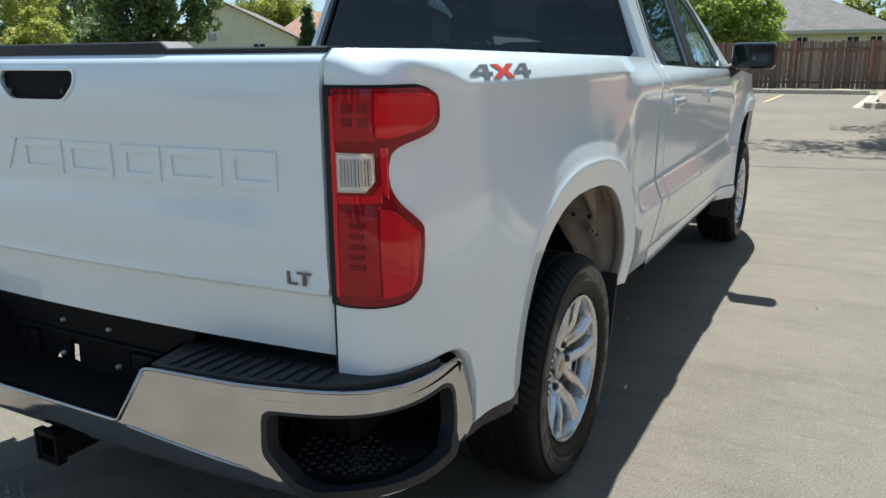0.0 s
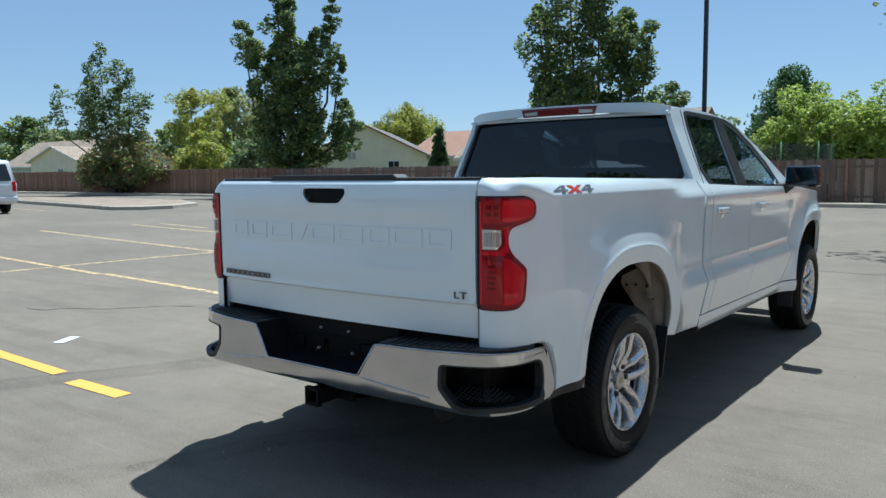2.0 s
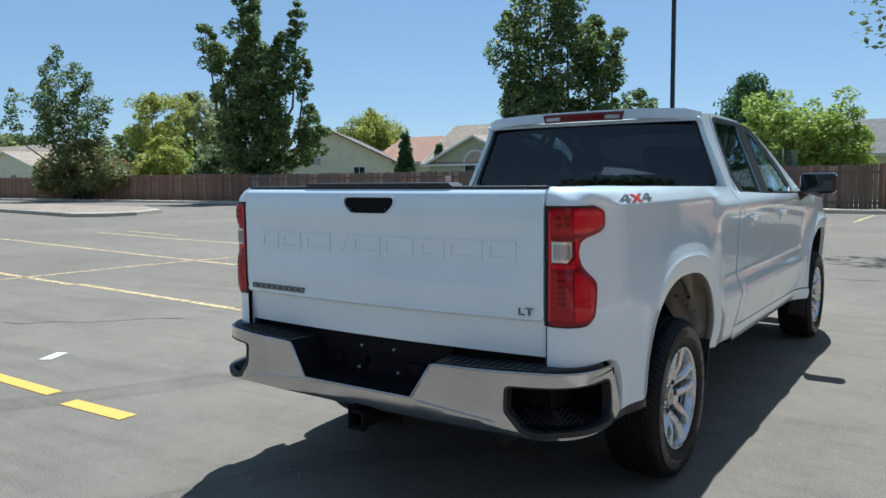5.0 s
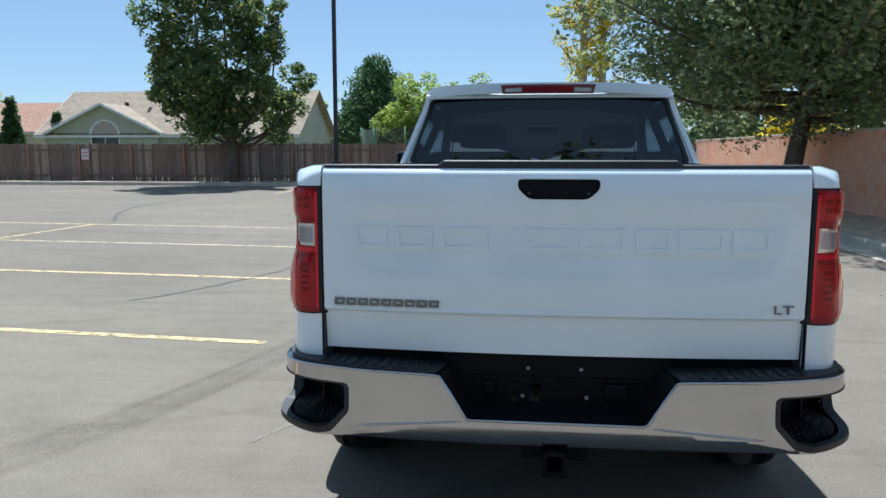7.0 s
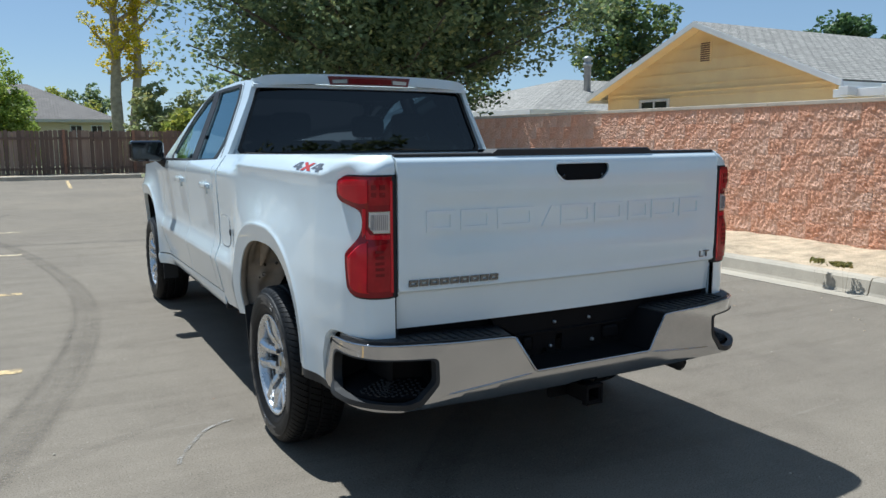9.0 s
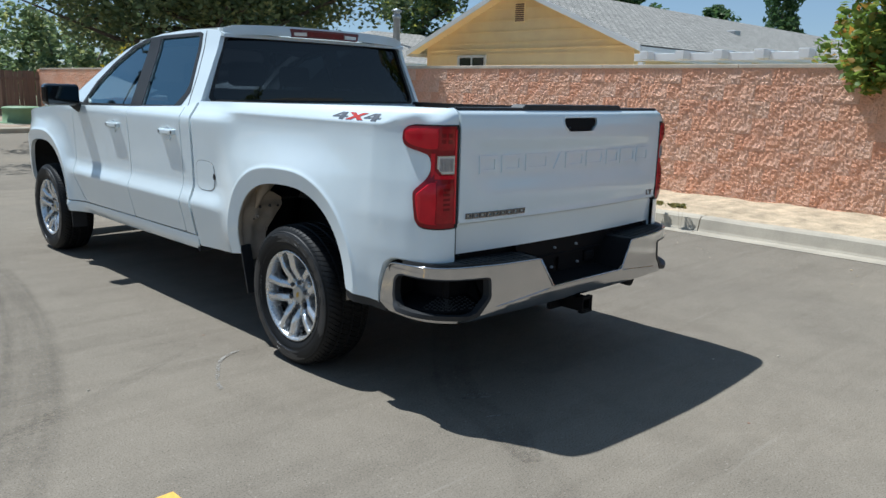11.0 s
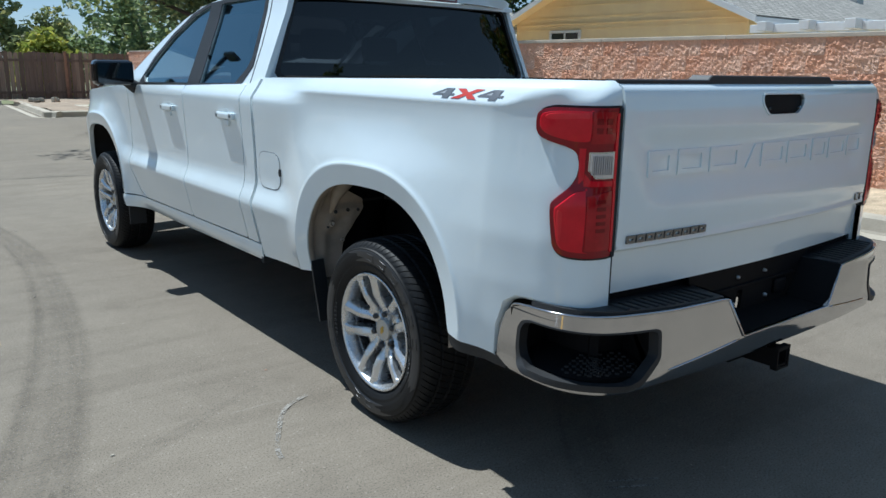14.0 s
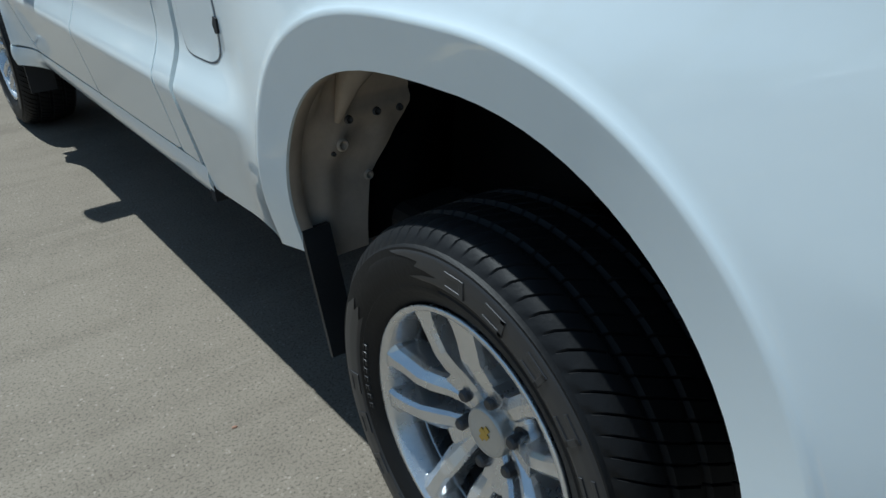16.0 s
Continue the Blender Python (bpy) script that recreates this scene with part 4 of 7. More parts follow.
def wheel_wells():
    for side in (-1, 1):
        for centre, mat, nm in ((REAR_Y, "liner", "rear_wheel_well"), (FRONT_Y, "under", "front_wheel_well")):
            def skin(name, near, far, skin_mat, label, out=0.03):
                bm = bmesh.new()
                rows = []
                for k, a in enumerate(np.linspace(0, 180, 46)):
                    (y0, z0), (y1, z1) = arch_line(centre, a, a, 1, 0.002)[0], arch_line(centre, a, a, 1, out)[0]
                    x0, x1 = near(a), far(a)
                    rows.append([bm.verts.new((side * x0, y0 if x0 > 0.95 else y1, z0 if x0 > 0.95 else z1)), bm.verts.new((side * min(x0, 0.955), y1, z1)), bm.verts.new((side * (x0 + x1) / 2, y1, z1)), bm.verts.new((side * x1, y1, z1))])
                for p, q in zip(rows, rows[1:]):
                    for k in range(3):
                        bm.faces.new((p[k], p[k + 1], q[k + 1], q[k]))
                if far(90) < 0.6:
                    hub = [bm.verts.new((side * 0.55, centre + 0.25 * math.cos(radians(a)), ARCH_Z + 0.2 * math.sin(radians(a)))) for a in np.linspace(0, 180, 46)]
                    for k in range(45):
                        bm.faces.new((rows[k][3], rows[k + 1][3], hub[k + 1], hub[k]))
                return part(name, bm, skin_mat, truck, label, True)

            if mat == "liner":
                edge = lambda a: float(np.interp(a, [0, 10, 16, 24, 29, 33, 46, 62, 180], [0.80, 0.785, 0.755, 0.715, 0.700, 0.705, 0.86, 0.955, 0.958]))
                # pressed sheet: a fold, soft hollows and a ring round the plug
                dents = ((0.865, 20, 0.020, 3.5, 0.010), (0.835, 14, 0.045, 5.0, -0.012), (0.80, 22, 0.03, 3.0, -0.008), (0.89, 9, 0.025, 6.0, 0.009), (0.76, 20, 0.02, 5.0, 0.007), (0.86, 38, 0.03, 4.0, -0.012))
                bm = bmesh.new()
                rows = []
                for a in np.linspace(0, 180, 130):
                    lip = half_width(*arch_line(centre, a, a, 1, 0.002)[0]) - 0.004
                    y0, z0 = arch_line(centre, a, a, 1, 0.003)[0]
                    row = [bm.verts.new((side * lip, y0, z0)), bm.verts.new((side * (lip - 0.030), y0, z0))]
                    for x in np.linspace(lip - 0.034, min(lip - 0.036, edge(a)), 22):
                        deep = 0.030 + 0.016 * step_up(28.5, 30.5, a) * step_up(0.93, 0.90, x) + sum(-h * math.exp(-(((x - cx) / wx) ** 2) - ((a - ca) / wa) ** 2) for cx, ca, wx, wa, h in dents)
                        y1, z1 = arch_line(centre, a, a, 1, deep)[0]
                        row.append(bm.verts.new((side * x, y1, z1)))
                    rows.append(row)
                for p, q in zip(rows, rows[1:]):
                    for k in range(len(p) - 1):
                        bm.faces.new((p[k], p[k + 1], q[k + 1], q[k]))
                well = part(nm, bm, "liner", truck, "dusty tan wheel well", True)
                # shade deep in the well is put into this skin's near-black colour
                skin("inner_wheel_well", lambda a: min(0.945, edge(a) + 0.01), lambda a: 0.55, "deep_black", "inner wheel well with its shade put into a near-black colour", 0.055)
                # cone of the filler neck and plugs on the forward wall
                bm = bmesh.new()
                tube(bm, [(side * 0.878, REAR_Y + 0.497, 0.768), (side * 0.868, REAR_Y + 0.46, 0.85), (side * 0.858, REAR_Y + 0.40, 0.93)], [0.006, 0.024, 0.044], 12)
                part("filler_boss", bm, "liner", well, "", True)
                for dx, dz, big in ((0.865, 0.715, 1.25), (0.80, 0.63, 1.0), (0.862, 0.772, 0.8), (0.80, 0.776, 0.8), (0.745, 0.772, 0.7), (0.885, 0.70, 0.45)):
                    bm = bmesh.new()
                    lathe(bm, [(-0.004, 0.011 * big), (-0.010, 0.0095 * big), (-0.010, 0.006 * big), (-0.002, 0.0055 * big), (-0.002, 0.0003)], 16, "x")
                    a = math.degrees(math.asin(((dz - ARCH_Z) / ARCH_R) ** 1.45))
                    y1 = arch_line(centre, a, a, 1, 0.020)[0][0]
                    for v in bm.verts:
                        v.co = Vector((side * dx + v.co.y, y1 + v.co.x, dz + v.co.z))
                    part("plug", bm, "alloy_dark" if big < 1 else "liner", well, "", True)
            else:
                skin(nm, lambda a: half_width(*arch_line(centre, a, a, 1, 0.002)[0]) - 0.006, lambda a: 0.55, "under", "dark wheel well lining")
        # mud flaps
        for y, x0, x1, top, low, lean in ((REAR_Y + 0.520, 0.905, 0.968, 0.555, 0.29, -0.06), (FRONT_Y - 0.515, 0.86, 0.975, 0.55, 0.27, -0.01)):
            vs = [(side * x, y + dy, z) for dy, z in ((0.0, top), (0.012, top), (lean, low), (lean - 0.012, low)) for x in (x0, x1)]
            raw("mud_flap", vs, [(0, 1, 3, 2), (2, 3, 5, 4), (4, 5, 7, 6), (6, 7, 1, 0), (0, 2, 4, 6), (1, 7, 5, 3)], "black", truck, "black mud flap")


wheel_wells()


def build_wheel():
    """A wheel with its axle along x, outer face towards +x."""
    bm = bmesh.new()
    lathe(bm, [(0.060, 0.214), (0.093, 0.226), (0.110, 0.236), (0.118, 0.241), (0.1215, 0.2395), (0.1205, 0.231), (0.108, 0.226), (0.085, 0.220), (0.030, 0.2075), (0.030, 0.212), (0.06, 0.214)], 72)
    wheel = part("wheel", bm, "alloy", None, "silver alloy wheel with split spokes and black tyre", True)
    # barrel is the same silver rim, coloured dark for the shade behind the spokes
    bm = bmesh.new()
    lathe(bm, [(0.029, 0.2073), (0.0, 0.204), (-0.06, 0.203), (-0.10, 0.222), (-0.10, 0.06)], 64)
    part("barrel", bm, "alloy_dark", wheel, "inner barrel of the rim, its shade put into a dark colour", True)
    # tyre with shoulder lugs and grooves
    prof = [(-0.095, 0.225), (-0.118, 0.245), (-0.132, 0.285), (-0.134, 0.325), (-0.126, 0.358), (-0.113, 0.380), (-0.095, 0.390), (-0.070, 0.3925), (-0.066, 0.384), (-0.056, 0.384), (-0.052, 0.393), (-0.010, 0.394), (-0.006, 0.385), (0.006, 0.385), (0.010, 0.394), (0.052, 0.393), (0.056, 0.384), (0.066, 0.384), (0.070, 0.3925), (0.095, 0.390), (0.113, 0.380), (0.122, 0.366), (0.1265, 0.357), (0.133, 0.353), (0.135, 0.325), (0.134, 0.300), (0.130, 0.285), (0.1315, 0.281), (0.126, 0.262), (0.117, 0.246), (0.108, 0.238)]
    prof = [(a, 0.241 + (r - 0.241) * 0.876) for a, r in prof]
    bm = bmesh.new()
    slits = 78
    rings = lathe(bm, prof, slits * 4)
    for (a, r), ring in zip(prof, rings):
        if r < 0.342:
            continue
        # narrow curved slits from the shoulder to the groove
        for k, v in enumerate(ring):
            lean = 1.1 * a * (1 + 3.0 * abs(a))
            pull = (0.0, -0.0158, 0.0, 0.0158)[k % 4] * (0.85 if abs(a) > 0.06 else 0.80)
            cut = 0.006 if k % 4 == 0 and r > 0.352 else (0.0025 if k % 4 == 0 and r > 0.345 else 0.0)
            t = math.atan2(v.co.z, v.co.y) + lean + pull * (1 if r > 0.345 else 0.3)
            v.co.y, v.co.z = (r - cut) * math.cos(t), (r - cut) * math.sin(t)
    tyre = part("tyre", bm, "rubber", wheel, "black tyre with slotted tread", True)
    tyre.data.set_sharp_from_angle(angle=radians(28))
    # polished field on the sidewall with a jagged end, and raised marks on it as plain bars
    wall_r, wall_x = zip(*sorted((r, a) for a, r in prof if a > 0.10 and r < 0.345))
    for start in (56, 236):
        for grow, head, tail, low, high in ((0.0016, (8, 18, 4, 14, 12, 22, 27), (118, 114, 120, 116, 121, 117, 114), 0.286, 0.337), (0.0008, (60, 44, 52, 38), (2, 6, 0, 4), 0.262, 0.330)):
            vs, fs = [], []
            radii = np.linspace(low, high, 13)
            for j, r in enumerate(radii):
                f = j / 12 * (len(head) - 1)
                first, last = np.interp(f, range(len(head)), head), np.interp(f, range(len(tail)), tail)
                for a in np.linspace(start + first, start - last if grow > 0.001 else start + last, 60):
                    vs.append((float(np.interp(r, wall_r, wall_x)) + (grow if 0 < j < 12 else -0.001), r * math.cos(radians(a)), r * math.sin(radians(a))))
            fs = [(60 * j + k, 60 * j + k + 1, 60 * j + k + 61, 60 * j + k + 60) for j in range(12) for k in range(59)]
            raw("sidewall_field", vs, fs, "rubber_text" if grow > 0.001 else "rubber", tyre, "", True)
    for start, count, size, mid, apart in ((52, 6, 0.030, 0.308, 16.0), (232, 6, 0.030, 0.308, 16.0), (160, 8, 0.012, 0.272, 4.0), (335, 9, 0.012, 0.272, 4.0)):
        for k in range(count):
            a = radians(start - k * apart)
            m = Matrix.Rotation(a - math.pi / 2, 4, "X") @ Matrix.Translation((0.1355 if size > 0.02 else 0.130, 0, mid))
            half = 0.021 if size > 0.02 else 0.005
            bm = bmesh.new()
            for y0, y1, z0, z1 in ((-half, half, size * 0.26, size / 2), (-half, half, -size / 2, -size * 0.26), (half * 0.55, half, -size / 2, size / 2)):
                box(bm, -0.003, 0.0022, y0, y1, z0, z1, 0.0008, m)
            part("sidewall_mark", bm, "rubber_text", tyre)
    # five wishbone spokes, dished towards the hub
    arm = bmesh.new()
    for s in (-1, 1):
        # sections from hub to rim: turn from the spoke's middle, radius, face height, half width
        secs = [(3, 0.040, 0.060, 0.016), (9, 0.066, 0.066, 0.018), (13.5, 0.092, 0.076, 0.0195), (17.5, 0.122, 0.093, 0.0215), (20, 0.150, 0.104, 0.0195), (21.3, 0.185, 0.108, 0.0195), (22.4, 0.212, 0.112, 0.022), (22.6, 0.225, 0.114, 0.030), (22.6, 0.2335, 0.114, 0.042)]
        rows = []
        for turn, r, h, w in secs:
            c, q = math.cos(radians(turn)), math.sin(radians(turn))
            # ridge set towards the outer flank, with a long slope into the window of the wishbone
            prof2 = ((h - 0.060, -w * 1.15), (h - 0.022, -w * 1.03), (h - 0.012, -w * 0.92), (h, -w * 0.18), (h - 0.001, w * 0.72), (h - 0.008, w), (h - 0.060, w * 1.12))
            rows.append([arm.verts.new((px, s * (r * q + py * c), r * c - py * q)) for px, py in prof2])
        for p, q in zip(rows, rows[1:]):
            for k in range(7):
                arm.faces.new((p[k], p[(k + 1) % 7], q[(k + 1) % 7], q[k]))
    # web that joins the two arms at their root
    rows = [[arm.verts.new((h, y, r)) for y in (-w, -w * 0.4, w * 0.4, w)] for r, h, w in ((0.040, 0.060, 0.014), (0.066, 0.065, 0.020), (0.092, 0.071, 0.026), (0.110, 0.076, 0.024), (0.114, 0.030, 0.022))]
    for p, q in zip(rows, rows[1:]):
        for k in range(3):
            arm.faces.new((p[k], p[k + 1], q[k + 1], q[k]))
    bmesh.ops.recalc_face_normals(arm, faces=arm.faces)
    me = bpy.data.meshes.new("spoke")
    arm.to_mesh(me)
    arm.free()
    me.materials.append(M["alloy"])
    for k in range(5):
        ob = new("spoke", me)
        ob.parent = wheel
        ob.matrix_basis = Matrix.Rotation(radians(72 * k + 18), 4, "X")
    bm = bmesh.new()
    lathe(bm, [(0.00, 0.098), (0.036, 0.095), (0.046, 0.088), (0.050, 0.080), (0.050, 0.001)], 60)
    part("hub_plate", bm, "alloy", wheel, "", True)
    bm = bmesh.new()
    lathe(bm, [(0.050, 0.0465), (0.068, 0.0455), (0.073, 0.043), (0.0735, 0.040), (0.072, 0.0385), (0.0725, 0.036), (0.074, 0.0005)], 48)
    hub = part("hub_cap", bm, "cap_grey", wheel, "dull grey hub cap", True)
    boxed("badge", (0.0735, 0.0758, -0.018, 0.018, -0.0055, 0.0055), "badge_gold", hub, 0.001, "small gold badge", pose(0, 0, 0, 25, 0, 0))
    boxed("badge", (0.0735, 0.0762, -0.0065, 0.0065, -0.011, 0.011), "badge_gold", hub, 0.001, "small gold badge", pose(0, 0, 0, 25, 0, 0))
    for k in range(6):
        a = -radians(60 * k + 14)
        bm = bmesh.new()
        lathe(bm, [(0.048, 0.0185), (0.0515, 0.0185), (0.0515, 0.012), (0.074, 0.0115), (0.078, 0.0085), (0.0785, 0.0005)], 12)
        for v in bm.verts:
            v.co += Vector((0, 0.069 * math.sin(a), 0.069 * math.cos(a)))
        part("lug_nut", bm, "alloy_dark", wheel, "dark lug nut")
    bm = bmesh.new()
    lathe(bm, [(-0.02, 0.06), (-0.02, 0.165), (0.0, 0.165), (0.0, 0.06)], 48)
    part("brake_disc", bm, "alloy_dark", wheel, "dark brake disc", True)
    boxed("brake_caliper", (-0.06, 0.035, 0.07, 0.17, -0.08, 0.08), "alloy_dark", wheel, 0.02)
    return wheel


SPIN = (16, 36, 40, 15)
wheel = build_wheel()
wheel.parent = truck
for n, (side, y, spin) in enumerate(((1, REAR_Y, SPIN[0]), (-1, REAR_Y, SPIN[1]), (1, FRONT_Y, SPIN[2]), (-1, FRONT_Y, SPIN[3]))):
    m = pose(side * 0.862, y, HUB_Z, 0, 0, 0 if side > 0 else 180) @ Matrix.Rotation(radians(spin), 4, "X")
    if n == 0:
        wheel.matrix_basis = m
    else:
        copy_thing(wheel, m)


# tailgate: bent sheet with a shallow trough, a crease and a rolled top
def gate_place(x, z):
    y = -0.010 - 0.012 * step_up(0.74, 0.90, z) - 0.040 * (1 - (x / 0.80) ** 2)
    y += 0.021 * (1 - step_up(0.876, 0.884, z)) + 0.004 * step_up(0.884, 0.90, z) - 0.004 * step_up(0.90, 0.97, z)
    trough = step_up(0.99, 1.09, z) * (1 - step_up(1.18, 1.245, z)) * (1 - step_up(0.63, 0.765, abs(x) + 0.25 * (1.2 - z)))
    y += 0.011 * trough
    y += 0.006 * step_up(1.28, 1.34, z)
    y += 0.045 * max(0.0, (z - 1.338) / 0.037) ** 2.5
    return x, y, z


HANDLE = [(-0.132, 1.333), (-0.132, 1.302), (-0.095, 1.268), (0.095, 1.268), (0.132, 1.302), (0.132, 1.333)]
HANDLE = rounded(HANDLE, 0.016)
gate = panel("tailgate", [(-0.7940, 0.742), (0.7940, 0.742), (0.7940, 1.375), (-0.7940, 1.375)], [HANDLE], 0.016, gate_place, (0, 0.03, 0), "paint", truck, "", [(x, z) for x in np.arange(-0.78, 0.781, 0.03) for z in (0.864, 0.872, 0.8765, 0.8835, 0.888, 0.896)], lambda x, z: 0.858 < z < 0.902)
boxed("gate_inner", (-0.785, 0.785, 0.024, 0.06, 0.75, 1.362), "black", gate)
for x in (-0.795, 0.795):
    boxed("gate_gap", (x - 0.016, x + 0.016, 0.004, 0.05, 0.89, 1.345), "gap", gate)
    boxed("gate_gap", (x - 0.016, x + 0.016, 0.018, 0.05, 0.70, 0.89), "gap", gate)
panel("handle_bezel", [(x * 1.05, 1.301 + (z - 1.301) * 1.14) for x, z in HANDLE], [HANDLE], 0.03, lambda x, z: (x, gate_place(x, z)[1] - 0.004, z), (0, 0.02, 0), "paint", gate, "white handle bezel")
panel("gate_handle", [(x * 0.985, 1.301 + (z - 1.301) * 0.96) for x, z in HANDLE], [], 0.03, lambda x, z: (x, gate_place(x, z)[1] + 0.006, z), (0, 0.02, 0), "deep_black", gate, "black gate handle")
for x in (-0.094, 0.094):
    bm = bmesh.new()
    lathe(bm, [(0.0, 0.006), (-0.004, 0.006), (-0.006, 0.0005)], 14, "x")
    for v in bm.verts:
        v.co = Vector((x + v.co.y, -0.061 + v.co.x, 1.287 + v.co.z))
    part("camera_lens" if x > 0 else "keyhole", bm, "gloss_black", gate, "", True)
bm = bmesh.new()
rows = []
for x in [*np.linspace(-0.793, -0.398, 9), *np.linspace(-0.378, 0.378, 15), *np.linspace(0.398, 0.793, 9)]:
    front, top = gate_place(x, 1.372)[1] - 0.010, 1.379 + 0.014 * (1 - step_up(0.378, 0.398, abs(x)))
    rows.append([bm.verts.new(p) for p in ((x, front, 1.366), (x, front, top - 0.003), (x, front + 0.004, top), (x, 0.055, top), (x, 0.055, 1.366))])
for p, q in zip(rows, rows[1:]):
    for k in range(5):
        bm.faces.new((p[k], p[(k + 1) % 5], q[(k + 1) % 5], q[k]))
bm.faces.new(rows[0][::-1])
bm.faces.new(rows[-1])
part("gate_cap", bm, "black", gate, "black plastic gate cap with a raised middle")
# maker's lettering as plain raised blocks, badge as small metal blocks, trim letters
for x0, x1, lean in ((-0.685, -0.568, 0), (-0.545, -0.415, 0), (-0.390, -0.228, 0), (-0.190, -0.115, 0.045), (-0.100, 0.052, 0), (0.070, 0.222, 0), (0.250, 0.370, 0), (0.385, 0.540, 0), (0.556, 0.685, 0)):
    a = [(x0, 1.094), (x1 - lean, 1.094), (x1, 1.172), (x0 + lean, 1.172)]
    cut = 0.020 if not lean else 0.009
    hole = [(x0 + cut + 0.25 * lean, 1.094 + 0.017), (x1 - lean - cut + 0.25 * lean, 1.094 + 0.017), (x1 - cut - 0.25 * lean, 1.172 - 0.017), (x0 + lean + cut - 0.25 * lean, 1.172 - 0.017)]
    panel("raised_block", a, [hole] if not lean else [], 0.02, lambda x, z: (x, gate_place(x, z)[1] - 0.0045, z), (0, 0.010, 0), "paint", gate)
for k in range(9):
    x0 = -0.757 + 0.0412 * k
    a = [(x0, 0.900), (x0 + 0.035, 0.900), (x0 + 0.037, 0.924), (x0 + 0.002, 0.924)]
    hole = [(x0 + 0.009, 0.908), (x0 + 0.027, 0.908), (x0 + 0.028, 0.916), (x0 + 0.010, 0.916)]
    panel("badge_block", a, [hole], 0.02, lambda x, z: (x, gate_place(x, z)[1] - 0.006, z), (0, 0.008, 0), "badge", gate, "small metal badge block")
lettering("trim_badge", "LT", 0.040, Matrix.Translation((0.725, gate_place(0.725, 0.912)[1] - 0.004, 0.912)) @ pose(0, 0, 0, 90), "badge", gate, 0.003, 1.5, "metal trim badge")

# chrome bumper on a bowed plan line
HALF = smooth_line([(0, -0.168), (0.25, -0.166), (0.50, -0.155), (0.70, -0.133), (0.85, -0.085), (0.94, -0.005), (0.975, 0.11), (0.968, 0.295)], 60)
HALF_S = [0.0]
for (ax, ay), (bx, by) in zip(HALF, HALF[1:]):
    HALF_S.append(HALF_S[-1] + math.hypot(bx - ax, by - ay))
S_END = HALF_S[-1]


def bumper_at(s):
    return math.copysign(1, s) * float(np.interp(abs(s), HALF_S, [p[0] for p in HALF])), float(np.interp(abs(s), HALF_S, [p[1] for p in HALF]))


def crease_z(x):
    return float(np.interp(abs(x), [0.29, 0.68, 0.8], [0.549, 0.512, 0.50]))


def bumper_place(lift=0.0):
    def place(s, z):
        x, y = bumper_at(s)
        fold = crease_z(x)
        under = 0.21 - 0.12 * step_up(0.62, 0.76, abs(x))
        tuck = 0.06 * (z - fold) if z > fold else under * (fold - z) + (0.25 + under) * max(0.0, 0.480 - z)
        k = 1 - step_up(0.80, 0.98, abs(x))
        return x - math.copysign(1, s) * (tuck - lift) * (1 - k), y + (tuck - lift) * k, z
    return place


def bumper_back(s, z):
    return Vector(bumper_place(-0.022)(s, z)) - Vector(bumper_place()(s, z))


def s_of(x):
    return float(np.interp(x, [p[0] for p in HALF], HALF_S))


def both(loop):
    return [loop, [(-u, v) for u, v in loop]]


pocket = [(s_of(0.690), 0.630), (s_of(0.693), 0.643), (s_of(0.705), 0.650), (S_END - 0.145, 0.654), (S_END - 0.112, 0.645), (S_END - 0.095, 0.620), (S_END - 0.093, 0.555), (S_END - 0.105, 0.515), (S_END - 0.145, 0.488), (s_of(0.80), 0.472), (s_of(0.755), 0.482), (s_of(0.695), 0.550), (s_of(0.690), 0.565)]
outer = [(-S_END, 0.500), (-S_END + 0.06, 0.468), (-s_of(0.82), 0.457), (-s_of(0.70), 0.470), (s_of(0.70), 0.470), (s_of(0.82), 0.457), (S_END - 0.06, 0.468), (S_END, 0.500), (S_END, 0.600), (S_END - 0.018, 0.642), (S_END - 0.055, 0.676), (S_END - 0.12, 0.695), (s_of(0.80), 0.703), (s_of(0.42), 0.697)]
outer += [(0.375, 0.692), (0.285, 0.553), (-0.285, 0.553), (-0.375, 0.692), (-s_of(0.42), 0.697), (-s_of(0.80), 0.703), (-S_END + 0.12, 0.695), (-S_END + 0.055, 0.676), (-S_END + 0.018, 0.642), (-S_END, 0.600)]
bumper = panel("rear_bumper", outer, both(pocket), 0.015, bumper_place(), bumper_back, "chrome", truck, "chrome rear bumper with black steps", [(sd * s_of(x), crease_z(x) + dz) for sd in (-1, 1) for x in np.arange(0.29, 0.68, 0.014) for dz in (-0.0035, 0.0035)], lambda u, z: 0.28 < abs(u) < 0.69 and abs(z - crease_z(u)) < 0.010)
